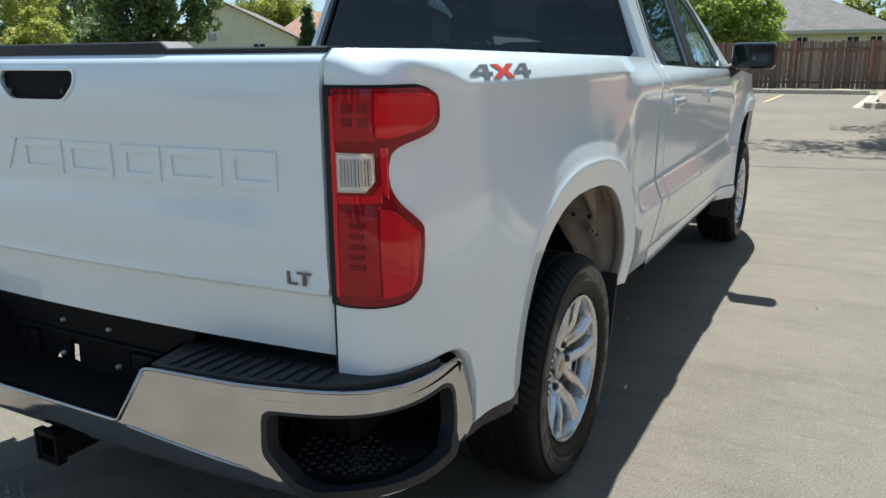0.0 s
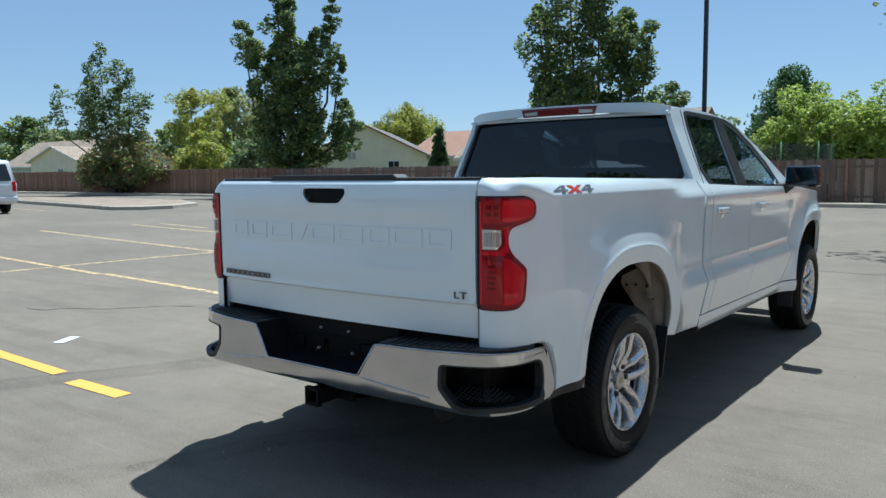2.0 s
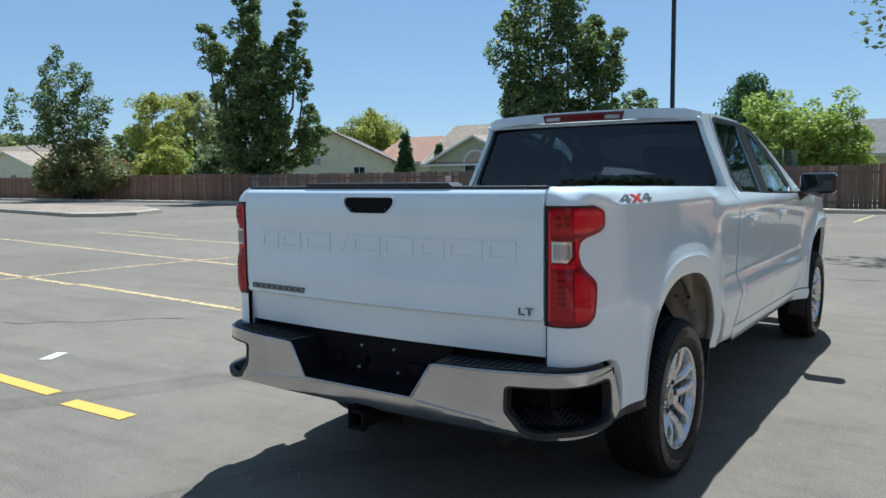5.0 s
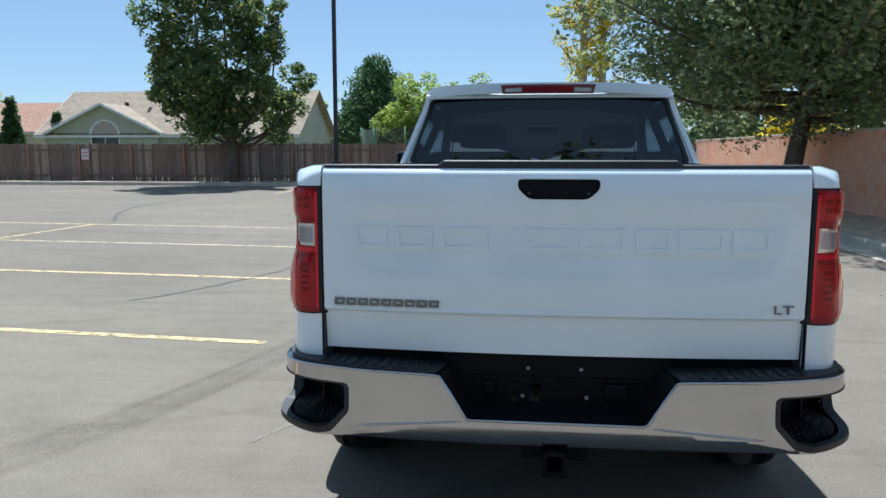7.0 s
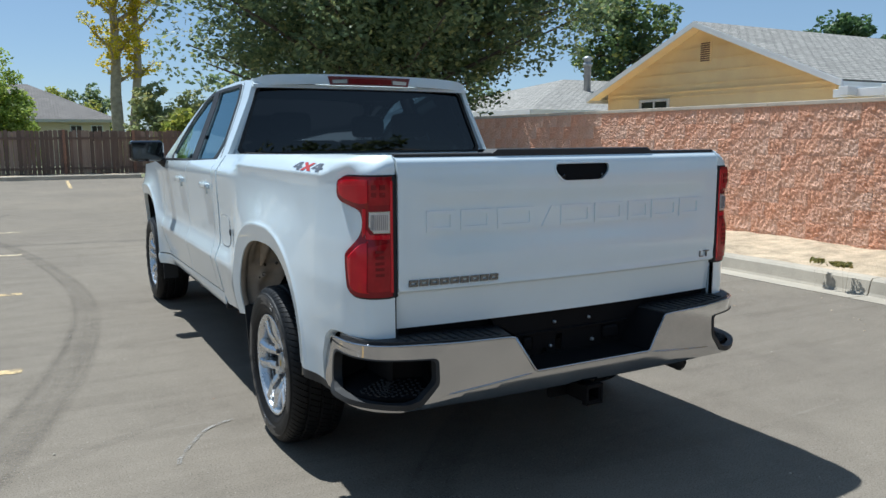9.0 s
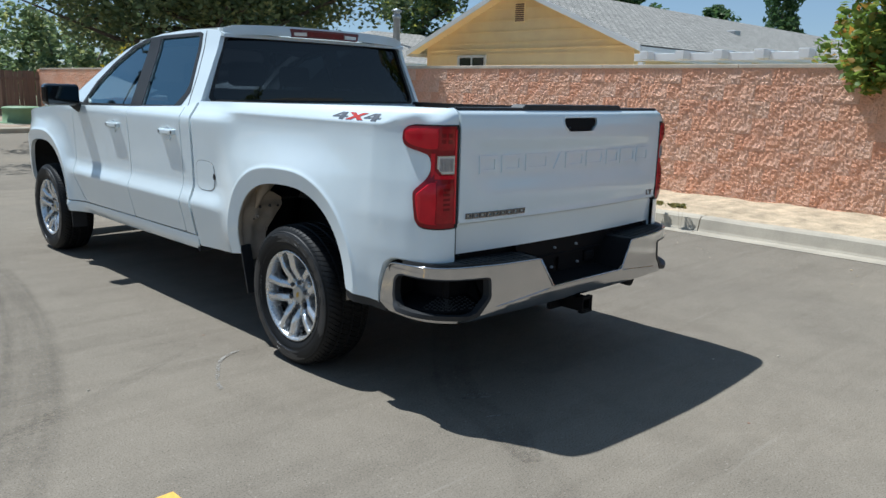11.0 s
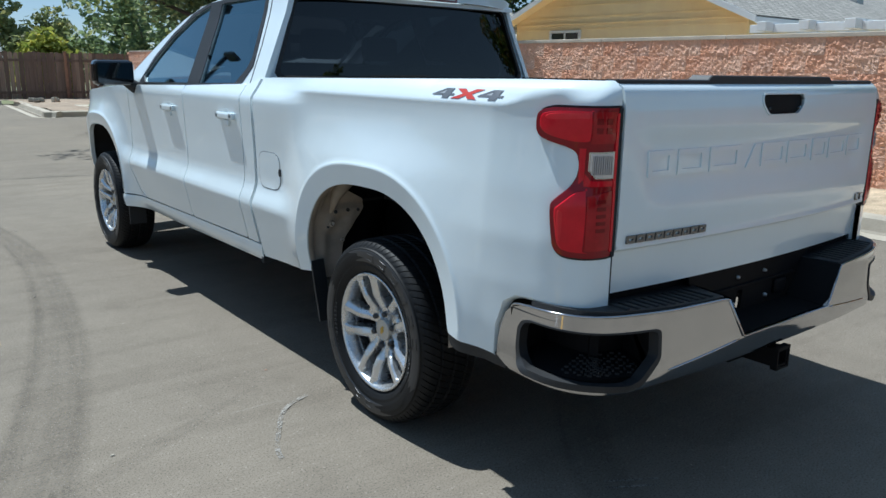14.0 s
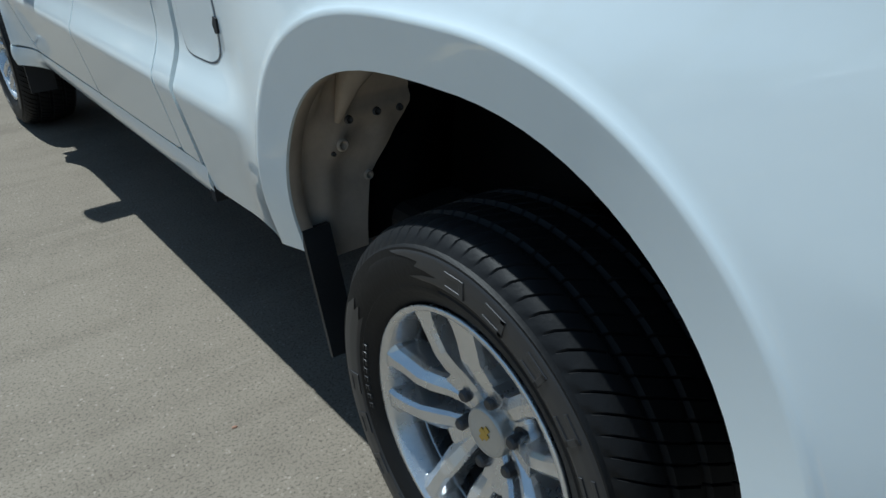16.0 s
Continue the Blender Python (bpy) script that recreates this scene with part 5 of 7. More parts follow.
# black step pads on top
for s in (-1, 1):
    loop = [(0.355, 0.03)] + [(x - 0.022 * step_up(0.8, 0.97, x), y + 0.020) for x, y in HALF if 0.37 < x and y < 0.15] + [(0.92, 0.16), (0.88, 0.07), (0.80, 0.03)]
    pad = panel("step_pad", [(s * x, y) for x, y in loop], [], 0.03, lambda x, y: (x, y, 0.703 + 0.012 * step_up(0.4, 0.85, abs(x)) - 0.004 * step_up(0.10, 0.165, y)), (0, 0, -0.055), "black", bumper, "black ribbed step pad")
    for k in range(11):
        x = 0.42 + 0.036 * k
        y0 = float(np.interp(x, [p[0] for p in HALF], [p[1] for p in HALF])) + 0.035
        boxed("pad_rib", (s * x, s * (x + 0.016), y0, -0.012, 0.700, 0.709 + 0.012 * step_up(0.4, 0.85, x)), "black", pad, 0.003)
    # pocket step in the corner
    a, b = s_of(0.684), S_END - 0.065
    cells = []
    bm = bmesh.new()
    cols = []
    for u in np.linspace(a, b, 16):
        x, y = bumper_at(u)
        k = 1 - step_up(0.80, 0.98, x)
        ix, iy = x - 0.15 * (1 - k), y + 0.15 * k
        cols.append([bm.verts.new((s * px, py, pz)) for px, py, pz in ((x - 0.006, y + 0.008, 0.675), (ix, iy, 0.665), (ix, iy, 0.545), (x - 0.03 * (1 - k), y + 0.03 * k, 0.505), (x - 0.03 * (1 - k), y + 0.045 * k, 0.47))])
    for p, q in zip(cols, cols[1:]):
        for k in range(4):
            bm.faces.new((p[k], p[k + 1], q[k + 1], q[k]))
    bm.faces.new(cols[0])
    bm.faces.new(cols[-1])
    step = part("corner_step", bm, "deep_black", bumper, "black plastic corner step")
    bm = bmesh.new()
    for i in range(16):
        for j in range(6):
            u = s_of(0.72) + 0.0215 * i
            x, y = bumper_at(u)
            k = 1 - step_up(0.80, 0.98, x)
            d = 0.042 + 0.017 * j + (0.008 if i % 2 else 0.0)
            px, py = x - d * (1 - k), y + d * k
            z = np.interp(d, [0.03, 0.15], [0.507, 0.546])
            box(bm, -0.0065, 0.0065, -0.0035, 0.0035, -0.002, 0.003, 0.0, pose(s * px, py, z, 0, 0, 45 if (i + j) % 2 else -45))
    part("grip_pattern", bm, "black", step, "raised grip pattern")
    # moulded frame of the pocket, its sill standing proud
    ring = rounded([(s * u, v) for u, v in pocket], 0.012, 3)
    mid_u = sum(u for u, v in ring) / len(ring)
    hole = [(mid_u + (u - mid_u) * 0.95, 0.573 + (v - 0.565) * 0.87) for u, v in ring]
    ring = [(mid_u + (u - mid_u) * 1.008, 0.565 + (v - 0.565) * 1.02) for u, v in ring]
    sill = lambda u, v: bumper_place(0.003 + 0.017 * step_up(0.530, 0.490, v) * step_up(s_of(0.74), s_of(0.84), abs(u)))(u, v)
    panel("pocket_frame", ring, [hole], 0.012, sill, lambda u, v: 1.6 * bumper_back(u, v), "black", step, "black moulded pocket frame")
# recessed plate mount between the chrome wings
bm = bmesh.new()
front = [(-0.375, 0.700), (-0.36, 0.682), (-0.285, 0.550), (0.285, 0.550), (0.36, 0.682), (0.375, 0.700)]
f = [bm.verts.new((x, bumper_at(x)[1] + 0.006, z)) for x, z in front]
g = [bm.verts.new((x * 0.94, -0.010, 0.562 + (z - 0.55) * 0.95)) for x, z in front]
for k in range(5):
    bm.faces.new((f[k], f[k + 1], g[k + 1], g[k]))
mount = part("plate_mount", bm, "deep_black", bumper, "black recessed plate mount with no plate")
slots = [[(-0.086, 0.572), (-0.050, 0.566), (-0.046, 0.636), (-0.078, 0.638)], [(-0.160, 0.566), (-0.126, 0.566), (-0.126, 0.584), (-0.140, 0.588)]]
panel("mount_back", [(-0.39, 0.735), (-0.37, 0.68), (-0.30, 0.545), (0.30, 0.545), (0.37, 0.68), (0.39, 0.735)], slots, 0.04, lambda x, z: (x, -0.006, z), (0, 0.012, 0), "deep_black", mount, "black back panel with cut slots")
boxed("mount_rib", (-0.30, 0.30, -0.016, -0.004, 0.650, 0.660), "deep_black", mount, 0.003)
for x0, x1 in ((-0.245, -0.20), (0.16, 0.25)):
    boxed("mount_pad", (x0, x1, -0.018, -0.004, 0.585, 0.645), "deep_black", mount, 0.012)
for x, z, r in ((-0.090, 0.690, 0.0055), (0.088, 0.690, 0.0055), (-0.108, 0.592, 0.0062), (0.108, 0.592, 0.0062)):
    bm = bmesh.new()
    lathe(bm, [(0.006, r * 1.2), (0.000, r * 1.2), (-0.001, r), (-0.004, r), (-0.0055, r * 0.6), (-0.006, 0.0004)], 12)
    for v in bm.verts:
        v.co = Vector((x + v.co.y, -0.012 + v.co.x, z + v.co.z))
    part("mount_bolt", bm, "galv", mount, "small metal bolt", True)
boxed("rear_sill", (-0.80, 0.80, 0.028, 0.09, 0.60, 0.745), "deep_black", bumper, 0.01, "black sill under the gate")
# rolled bright edges of the chrome
for s in (-1, 1):
    bm = bmesh.new()
    tube(bm, [bumper_place(0.001)(s * u, z) for u, z in smooth_line([(0.375, 0.692), (s_of(0.42), 0.697), (s_of(0.62), 0.700), (s_of(0.80), 0.703), (S_END - 0.12, 0.695), (S_END - 0.055, 0.676)], 40)], [0.0042] * 40, 8)
    part("chrome_edge", bm, "chrome", bumper, "rolled chrome edge", True)
bm = bmesh.new()
rim_line = [(-0.375, 0.692), (-0.29, 0.558), (-0.278, 0.553), (0.278, 0.553), (0.29, 0.558), (0.375, 0.692)]
tube(bm, [bumper_place(0.001)(u, z) for u, z in rim_line], [0.0045] * 6, 8)
part("chrome_edge", bm, "chrome", bumper, "rolled chrome edge", True)
for s in (-1, 1):
    bm = bmesh.new()
    tube(bm, [bumper_place(0.0005)(s * s_of(x), crease_z(x)) for x in np.linspace(0.305, 0.655, 14)], [0.001] + [0.0032] * 12 + [0.001], 8)
    part("chrome_crease", bm, "chrome", bumper, "raised chrome crease", True)
# lower valance and tow receiver
panel("lower_valance", [(-s_of(0.66), 0.484), (s_of(0.66), 0.484), (s_of(0.60), 0.455), (0.20, 0.440), (-0.20, 0.440), (-s_of(0.60), 0.455)], [], 0.05, lambda s, z: (bumper_at(s)[0], bumper_at(s)[1] + 0.04 + 1.2 * (0.484 - z), z), (0, 0.02, 0), "under", bumper, "dark lower valance")
bm = bmesh.new()
for x0, x1, z0, z1 in ((-0.037, -0.028, -0.037, 0.037), (0.028, 0.037, -0.037, 0.037), (-0.028, 0.028, 0.028, 0.037), (-0.028, 0.028, -0.037, -0.028)):
    box(bm, x0, x1, -0.115, 0.30, z0, z1)
box(bm, -0.044, 0.044, -0.12, -0.095, -0.046, -0.037)
box(bm, -0.044, 0.044, -0.12, -0.095, 0.037, 0.046)
box(bm, -0.046, -0.037, -0.12, -0.095, -0.046, 0.046)
box(bm, 0.037, 0.046, -0.12, -0.095, -0.046, 0.046)
hitch = part("tow_receiver", bm, "deep_black", truck, "black square tow receiver")
hitch.location, hitch.scale = (0.0, -0.045, 0.412), (0.9, 1, 0.9)
boxed("hitch_plate", (-0.13, 0.13, 0.02, 0.05, -0.045, 0.04), "deep_black", hitch, 0.01)
bm = bmesh.new()
tube(bm, [(0.62, -0.02, 0.415), (0.62, 0.30, 0.43), (0.50, 0.90, 0.46)], [0.036, 0.036, 0.036], 14)
part("exhaust_pipe", bm, "under", truck, "dark exhaust pipe", True)

# bed box, cab shell, roof, hood, glass
for y0, y1, half in ((0.03, 0.59, 0.80), (0.59, 1.53, 0.58), (1.53, 2.06, 0.80)):
    boxed("bed_floor", (-half, half, y0, y1, 0.80, 0.84), "under", truck)
boxed("bed_front_wall", (-0.80, 0.80, 2.03, 2.07, 0.80, 1.335), "paint", truck)
for s in (-1, 1):
    for y0, y1, low in ((0.03, 0.59, 0.80), (0.59, 1.53, 1.02), (1.53, 2.06, 0.80)):
        boxed("bed_inner_wall", (s * 0.79, s * 0.81, y0, y1, low, 1.356), "under", truck)
    # arched wheel house inside the bed
    line = [p for p in arch_line(REAR_Y, 180, 0, 60, 0.068) if p[1] > 0.84]
    vs = [(s * x, y, z) for y, z in line for x in (0.80, 0.565)] + [(s * 0.565, y, 0.83) for y, z in line]
    n = len(line)
    raw("wheel_house", vs, [(2 * k, 2 * k + 1, 2 * k + 3, 2 * k + 2) for k in range(n - 1)] + [(2 * k + 1, 2 * n + k, 2 * n + k + 1, 2 * k + 3) for k in range(n - 1)], "under", truck)
boxed("underbody", (-0.72, 0.72, 0.95, 5.2, 0.40, 0.52), "under", truck, 0.03)
boxed("cab_floor", (-0.86, 0.86, 2.12, 4.2, 0.46, 0.52), "under", truck)
bm = bmesh.new()
tube(bm, [(-0.80, REAR_Y, HUB_Z), (-0.12, REAR_Y, HUB_Z), (0.0, REAR_Y, HUB_Z), (0.12, REAR_Y, HUB_Z), (0.80, REAR_Y, HUB_Z)], [0.045, 0.06, 0.14, 0.06, 0.045], 14)
part("rear_axle", bm, "under", truck, "", True)


def roof_place(x, y):
    w = cab_x(y, roof_z(y) - 0.012)
    return x * w, y, roof_z(y) - 0.012 + (0.052 if y > 2.2 else 0.052 * step_up(2.08, 2.2, y)) * (1 - abs(x) ** 2.6)


panel("roof", [(-1, 2.10), (1, 2.10), (1, 3.42), (-1, 3.42)], [], 0.05, roof_place, (0, 0, -0.02), "paint", truck)
panel("windshield", [(-0.97, 3.44), (0.97, 3.44), (0.985, 4.42), (-0.985, 4.42)], [], 0.08, roof_place, (0, 0, -0.002), "clear", truck, "clear windshield").visible_shadow = False
for s in (-1, 1):
    panel("windshield_pillar", [(s * 0.93, 3.42), (s * 1.0, 3.42), (s * 1.0, 4.44), (s * 0.94, 4.44)], [], 0.06, lambda x, y: (roof_place(x, y)[0], y, roof_place(x, y)[2] + 0.003), (0, 0, -0.03), "paint", truck)


def back_place(x, z):
    """The cab's rear face: x as a share of its half width there."""
    return x * (cab_x(2.12, z) - 0.002), 2.085 + 0.12 * max(0.0, (z - 1.34)) ** 1.2 + 0.035 * abs(x) ** 4, z


REAR_WINDOW = [(-0.905, 1.348), (0.905, 1.348), (0.935, 1.375), (0.945, 1.715), (0.92, 1.738), (-0.92, 1.738), (-0.945, 1.715), (-0.935, 1.375)]
panel("cab_rear", [(-1, 0.80), (1, 0.80), (1, 1.30), (1, 1.79), (-1, 1.79), (-1, 1.30)], [REAR_WINDOW], 0.05, back_place, (0, 0.03, 0), "paint", truck)
panel("rear_window", REAR_WINDOW, [], 0.12, lambda x, z: Vector(back_place(x, z)) + Vector((0, 0.008, 0)), (0, 0.003, 0), "tint", truck, "dark tinted rear window").visible_shadow = False
panel("rear_window_seal", [(x * 1.012, 1.543 + (z - 1.543) * 1.035) for x, z in REAR_WINDOW], [[(x * 0.985, 1.543 + (z - 1.543) * 0.965) for x, z in REAR_WINDOW]], 0.08, lambda x, z: Vector(back_place(x, z)) + Vector((0, -0.003, 0)), (0, 0.01, 0), "black", truck, "black window seal")


def lip_place(x, z):
    """Rear roof edge that overhangs the window."""
    return x * (cab_x(2.12, 1.76) - 0.004), 2.075 + 0.9 * max(0.0, z - 1.80) - 0.012 * (1 - abs(x) ** 4) + 0.05 * abs(x) ** 6, z + 0.022 * (1 - abs(x) ** 2.5)


panel("roof_edge", [(-1, 1.742), (1, 1.742), (1, 1.785), (0.9, 1.802), (-0.9, 1.802), (-1, 1.785)], [], 0.04, lip_place, (0, 0.04, 0), "paint", truck)
brake = panel("high_brake_light", [(-0.365, 1.738), (0.365, 1.738), (0.385, 1.790), (-0.385, 1.790)], [], 0.04, lambda x, z: Vector(lip_place(x, z)) + Vector((0, -0.006, 0)), (0, 0.02, 0), "lamp_dull", truck, "red high brake light with clear cargo lamps")
panel("brake_lens", [(-0.20, 1.746), (0.20, 1.746), (0.20, 1.778), (-0.20, 1.778)], [], 0.04, lambda x, z: Vector(lip_place(x, z)) + Vector((0, -0.009, 0)), (0, 0.01, 0), "lamp_cell", brake, "dark red lens")
for s in (-1, 1):
    panel("cargo_lamp", [(s * 0.215, 1.748), (s * 0.345, 1.748), (s * 0.35, 1.768), (s * 0.215, 1.772)], [], 0.04, lambda x, z: Vector(lip_place(x, z)) + Vector((0, -0.009, 0)), (0, 0.01, 0), "lamp_clear", brake, "clear cargo lamp")


def hood_place(x, y):
    edge = float(np.interp(y, [4.08, 5.0, 5.5, 5.66], [1.268, 1.205, 1.135, 1.02]))
    return x * half_width(y, edge) * 0.998, y, edge + 0.045 * (1 - abs(x) ** 3) + 0.02 * step_up(0.55, 0.75, abs(x)) * (1 - step_up(0.85, 1.0, abs(x)))


panel("hood", [(-1, 4.30), (1, 4.10), (1, 5.655), (-1, 5.655), (-1, 4.10)][1:] + [(-1, 4.10), (0, 4.42)], [], 0.06, hood_place, (0, 0, -0.02), "paint", truck)
bm = bmesh.new()
cols = []
for t in np.linspace(-1, 1, 25):
    x, y = t * half_width(5.64, 0.8), 5.64 + 0.10 * (1 - abs(t) ** 2.5)
    cols.append([bm.verts.new((x, y, z)) for z in (0.38, 0.62, 0.90, 1.045)])
for p, q in zip(cols, cols[1:]):
    for k in range(3):
        bm.faces.new((p[k], p[k + 1], q[k + 1], q[k]))
part("front_fascia", bm, "paint", truck, "", True)
bm = bmesh.new()
tube(bm, [(0.76, 4.40, 1.24), (0.76, 4.38, 1.60), (0.75, 4.36, 2.07)], [0.004, 0.003, 0.002], 6)
part("antenna", bm, "black", truck, "thin black antenna mast")

# seats and dash inside the cab
for x, y, w in ((-0.40, 3.10, 0.25), (0.40, 3.10, 0.25), (-0.42, 2.42, 0.33), (0.42, 2.42, 0.33)):
    seat = boxed("seat", (x - w, x + w, y, y + 0.50, 0.78, 0.95), "seat", truck, 0.04, "dark cloth seat")
    boxed("backrest", (x - w, x + w, y - 0.12, y + 0.03, 0.90, 1.42), "seat", seat, 0.05)
    boxed("headrest", (x - 0.13, x + 0.13, y - 0.10, y + 0.0, 1.44, 1.60), "seat", seat, 0.04)
dash = boxed("dashboard", (-0.82, 0.82, 3.92, 4.35, 0.95, 1.25), "seat", truck, 0.06, "dark dashboard")
bm = bmesh.new()
tube(bm, [(-0.40 + 0.18 * math.cos(a), 3.80 - 0.05 * math.sin(a), 1.20 + 0.17 * math.sin(a)) for a in np.linspace(0, 2 * math.pi, 25)], [0.016] * 25, 8)
part("steering_wheel", bm, "black", dash, "", True)
boxed("inside_mirror", (-0.12, 0.12, 3.58, 3.61, 1.56, 1.62), "black", truck, 0.01)
boxed("headliner", (-0.70, 0.70, 2.20, 3.40, 1.735, 1.75), "cloth_pale", truck, 0.01)
for s in (-1, 1):
    boxed("inner_door_trim", (s * 0.84, s * 0.87, 2.25, 4.05, 0.55, 1.27), "seat", truck, 0.01)


# ---- ground and kerbs ----
raw("ground", [(-1500, -1500, -0.03), (1500, -1500, -0.03), (1500, 1500, -0.03), (-1500, 1500, -0.03)], [(0, 1, 2, 3)], "yard")
tagged(bpy.data.objects["ground"], "dry grass and earth beyond the fences", "ground", kind="structure")
bm = bmesh.new()
bmesh.ops.create_grid(bm, x_segments=60, y_segments=40, size=0.5)
for v in bm.verts:
    v.co = Vector((-140 + (v.co.x + 0.5) * 144.47, -60 + (v.co.y + 0.5) * 88.2, 0.0))
lot = tagged(part("pavement", bm, "asphalt"), "grey worn asphalt parking lot with tyre marks", "pavement", kind="structure")


def kerb_run(name, line, left, label):
    """A kerb of cast lengths along a line; left is the sign of the side on which its bed lies. Gutter, rolled face and top."""
    top = anchor(name, 0, 0, 0, label, "kerb")
    top["kind"] = "structure"
    prof = [(0.0, -0.02), (0.0, 0.006), (0.27, -0.004), (0.285, 0.02), (0.315, 0.125), (0.345, 0.148), (0.47, 0.150), (0.485, 0.13), (0.485, -0.02)]
    for a, b in zip(line, line[1:]):
        a, b = Vector((*a, 0)), Vector((*b, 0))
        n = max(1, round((b - a).length / 3.05))
        way = (b - a).normalized()
        out = Vector((-way.y, way.x, 0)) * left
        for k in range(n):
            p, q = a + (b - a) * (k / n) + way * 0.006, a + (b - a) * ((k + 1) / n) - way * 0.006
            vs, m = [], 6
            for j in range(m + 1):
                c = p + (q - p) * (j / m)
                jig = 0.004 * math.sin(7 * c.x + 5 * c.y)
                vs += [tuple(c + out * (d + (jig if 0.2 < d < 0.45 else 0)) + Vector((0, 0, z + (jig * 0.5 if z > 0.1 else 0)))) for d, z in prof]
            w = len(prof)
            fs = [(j * w + i, j * w + i + 1, (j + 1) * w + i + 1, (j + 1) * w + i) for j in range(m) for i in range(w - 1)]
            fs += [tuple(range(w)), tuple(range(m * w, m * w + w))[::-1]]
            raw("kerb_length", vs, fs, "concrete", top)
    return top


kerb_run("kerb_east", [(4.47, -14), (4.47, 20.55)], -1, "pale concrete kerb and gutter beside the wall")
kerb_run("kerb_planter", [(4.47, 20.55), (1.75, 20.55), (1.5, 21.0), (1.9, 27.75)], -1, "pale concrete kerb round a planting corner")
kerb_run("kerb_north", [(1.9, 27.75), (-130, 27.75)], -1, "pale concrete kerb in front of the wooden fence")
for nm, pts in (("soil_east", [(4.94, -14), (6.46, -14), (6.46, 29.0), (4.94, 29.0)]), ("soil_corner", [(2.1, 21.0), (4.94, 21.0), (4.94, 29.0), (2.1, 29.0)]), ("soil_north", [(-130, 28.2), (2.1, 28.2), (2.1, 29.4), (-130, 29.4)])):
    xs, ys = [p[0] for p in pts], [p[1] for p in pts]
    bm = bmesh.new()
    nx, ny = max(2, int((max(xs) - min(xs)) / 0.12)), max(2, int((max(ys) - min(ys)) / 0.12))
    nx, ny = min(nx, 240), min(ny, 300)
    bmesh.ops.create_grid(bm, x_segments=nx, y_segments=ny, size=0.5)
    for v in bm.verts:
        x, y = min(xs) + (v.co.x + 0.5) * (max(xs) - min(xs)), min(ys) + (v.co.y + 0.5) * (max(ys) - min(ys))
        rise = 0.07 * step_up(4.94, 6.4, x) if nm == "soil_east" else 0.03
        v.co = Vector((x, y, 0.115 + rise + 0.035 * noise.noise((x * 1.6, y * 1.6, 0)) + 0.018 * noise.noise((x * 7, y * 7, 3))))
    tagged(part(nm, bm, "soil_dark" if nm == "soil_corner" else "soil", smooth=True), "dry tan soil with wood chips", "soil", kind="structure")


def raised_island():
    pts = [(-46.5, 17.6), (-40.5, 16.4), (-32.3, 15.1), (-27.6, 14.3), (-26.4, 15.0), (-26.2, 16.3), (-27.6, 18.5), (-31.1, 20.1), (-40.4, 20.6), (-46, 20.2)]
    bm = bmesh.new()
    low, mid, top = [[bm.verts.new((-36 + (x + 36) * k, 17.6 + (y - 17.6) * k, z)) for x, y in pts] for k, z in ((1.0, -0.02), (0.998, 0.14), (0.975, 0.17))]
    for a, b in ((low, mid), (mid, top)):
        for k in range(len(pts)):
            bm.faces.new((a[k], a[(k + 1) % len(pts)], b[(k + 1) % len(pts)], b[k]))
    bm.faces.new(top)
    island = tagged(part("traffic_island", bm, "concrete"), "low traffic island with a pale kerb and worn top", "island", kind="structure")
    bm = bmesh.new()
    rings = [[bm.verts.new((-36 + (x + 36) * k, 17.6 + (y - 17.6) * (k - 0.06), z)) for x, y in pts] for k, z in ((0.955, 0.165), (0.950, 0.180))]
    for k in range(len(pts)):
        bm.faces.new((rings[0][k], rings[0][(k + 1) % len(pts)], rings[1][(k + 1) % len(pts)], rings[1][k]))
    bm.faces.new(rings[1])
    part("island_top", bm, "soil_dark", island, "worn brown island top")


raised_island()


# painted bay lines, tyre marks and cracks
def stripe(points, width=0.10, label="worn yellow parking bay line", mat="yellow_worn"):
    return tagged(ribbon("bay_line", points, width, 0.004, mat), label, "line", "bay lines", "structure")


for y0 in (2.85, 5.60, 8.38, 11.06):
    stripe([(-2.03, y0), (-4.2, y0 + 0.17), (-8.0, y0 + 0.42)], mat="yellow_worn" if y0 < 7 else "yellow_pale")
    if y0 > 11:
        stripe([(-8.0, y0 + 0.42), (-12.0, y0 + 0.75)])
stripe([(-8.0, 3.2), (-11.8, 3.43), (-16.0, 3.75)])
stripe([(-8.0, 6.0), (-9.47, 6.12), (-18.0, 7.0)])
stripe([(-8.0, 8.8), (-14.1, 9.1), (-18, 9.6)])
stripe([(-14.8, 9.85), (-17.7, 10.32)])
stripe([(-9.54, 2.5), (-9.36, 5.03), (-8.8, 8.4), (-8.57, 11.49)])
stripe([(-29.5, 12.6), (-35.2, 13.3)])
stripe([(-2.02, 0.10), (-2.64, 0.08)], 0.12, "bright yellow paint dash", "yellow")
stripe([(-2.92, 0.14), (-3.9, 0.15), (-6.5, 0.3)], 0.11, "bright yellow bay line", "yellow")
for x in (-0.70, -3.38, -6.0, -8.63, -11.3, -14.0, -16.6):
    stripe([(x - 0.05, 22.6), (x + 0.05, 27.2)])
tagged(ribbon("paint_scrap", [(-3.94, 0.62), (-4.06, 0.83)], 0.10, 0.005, "trim"), "white scrap lying on the asphalt", "litter")
SKID = smooth_line([(-3.25, -0.9), (-2.95, -0.27), (-2.55, 0.45), (-2.20, 1.22), (-1.93, 2.10), (-1.74, 2.95), (-1.60, 3.95), (-1.55, 5.11), (-1.67, 6.50), (-2.03, 8.6), (-2.69, 11.07), (-3.6, 13.5)], 60)
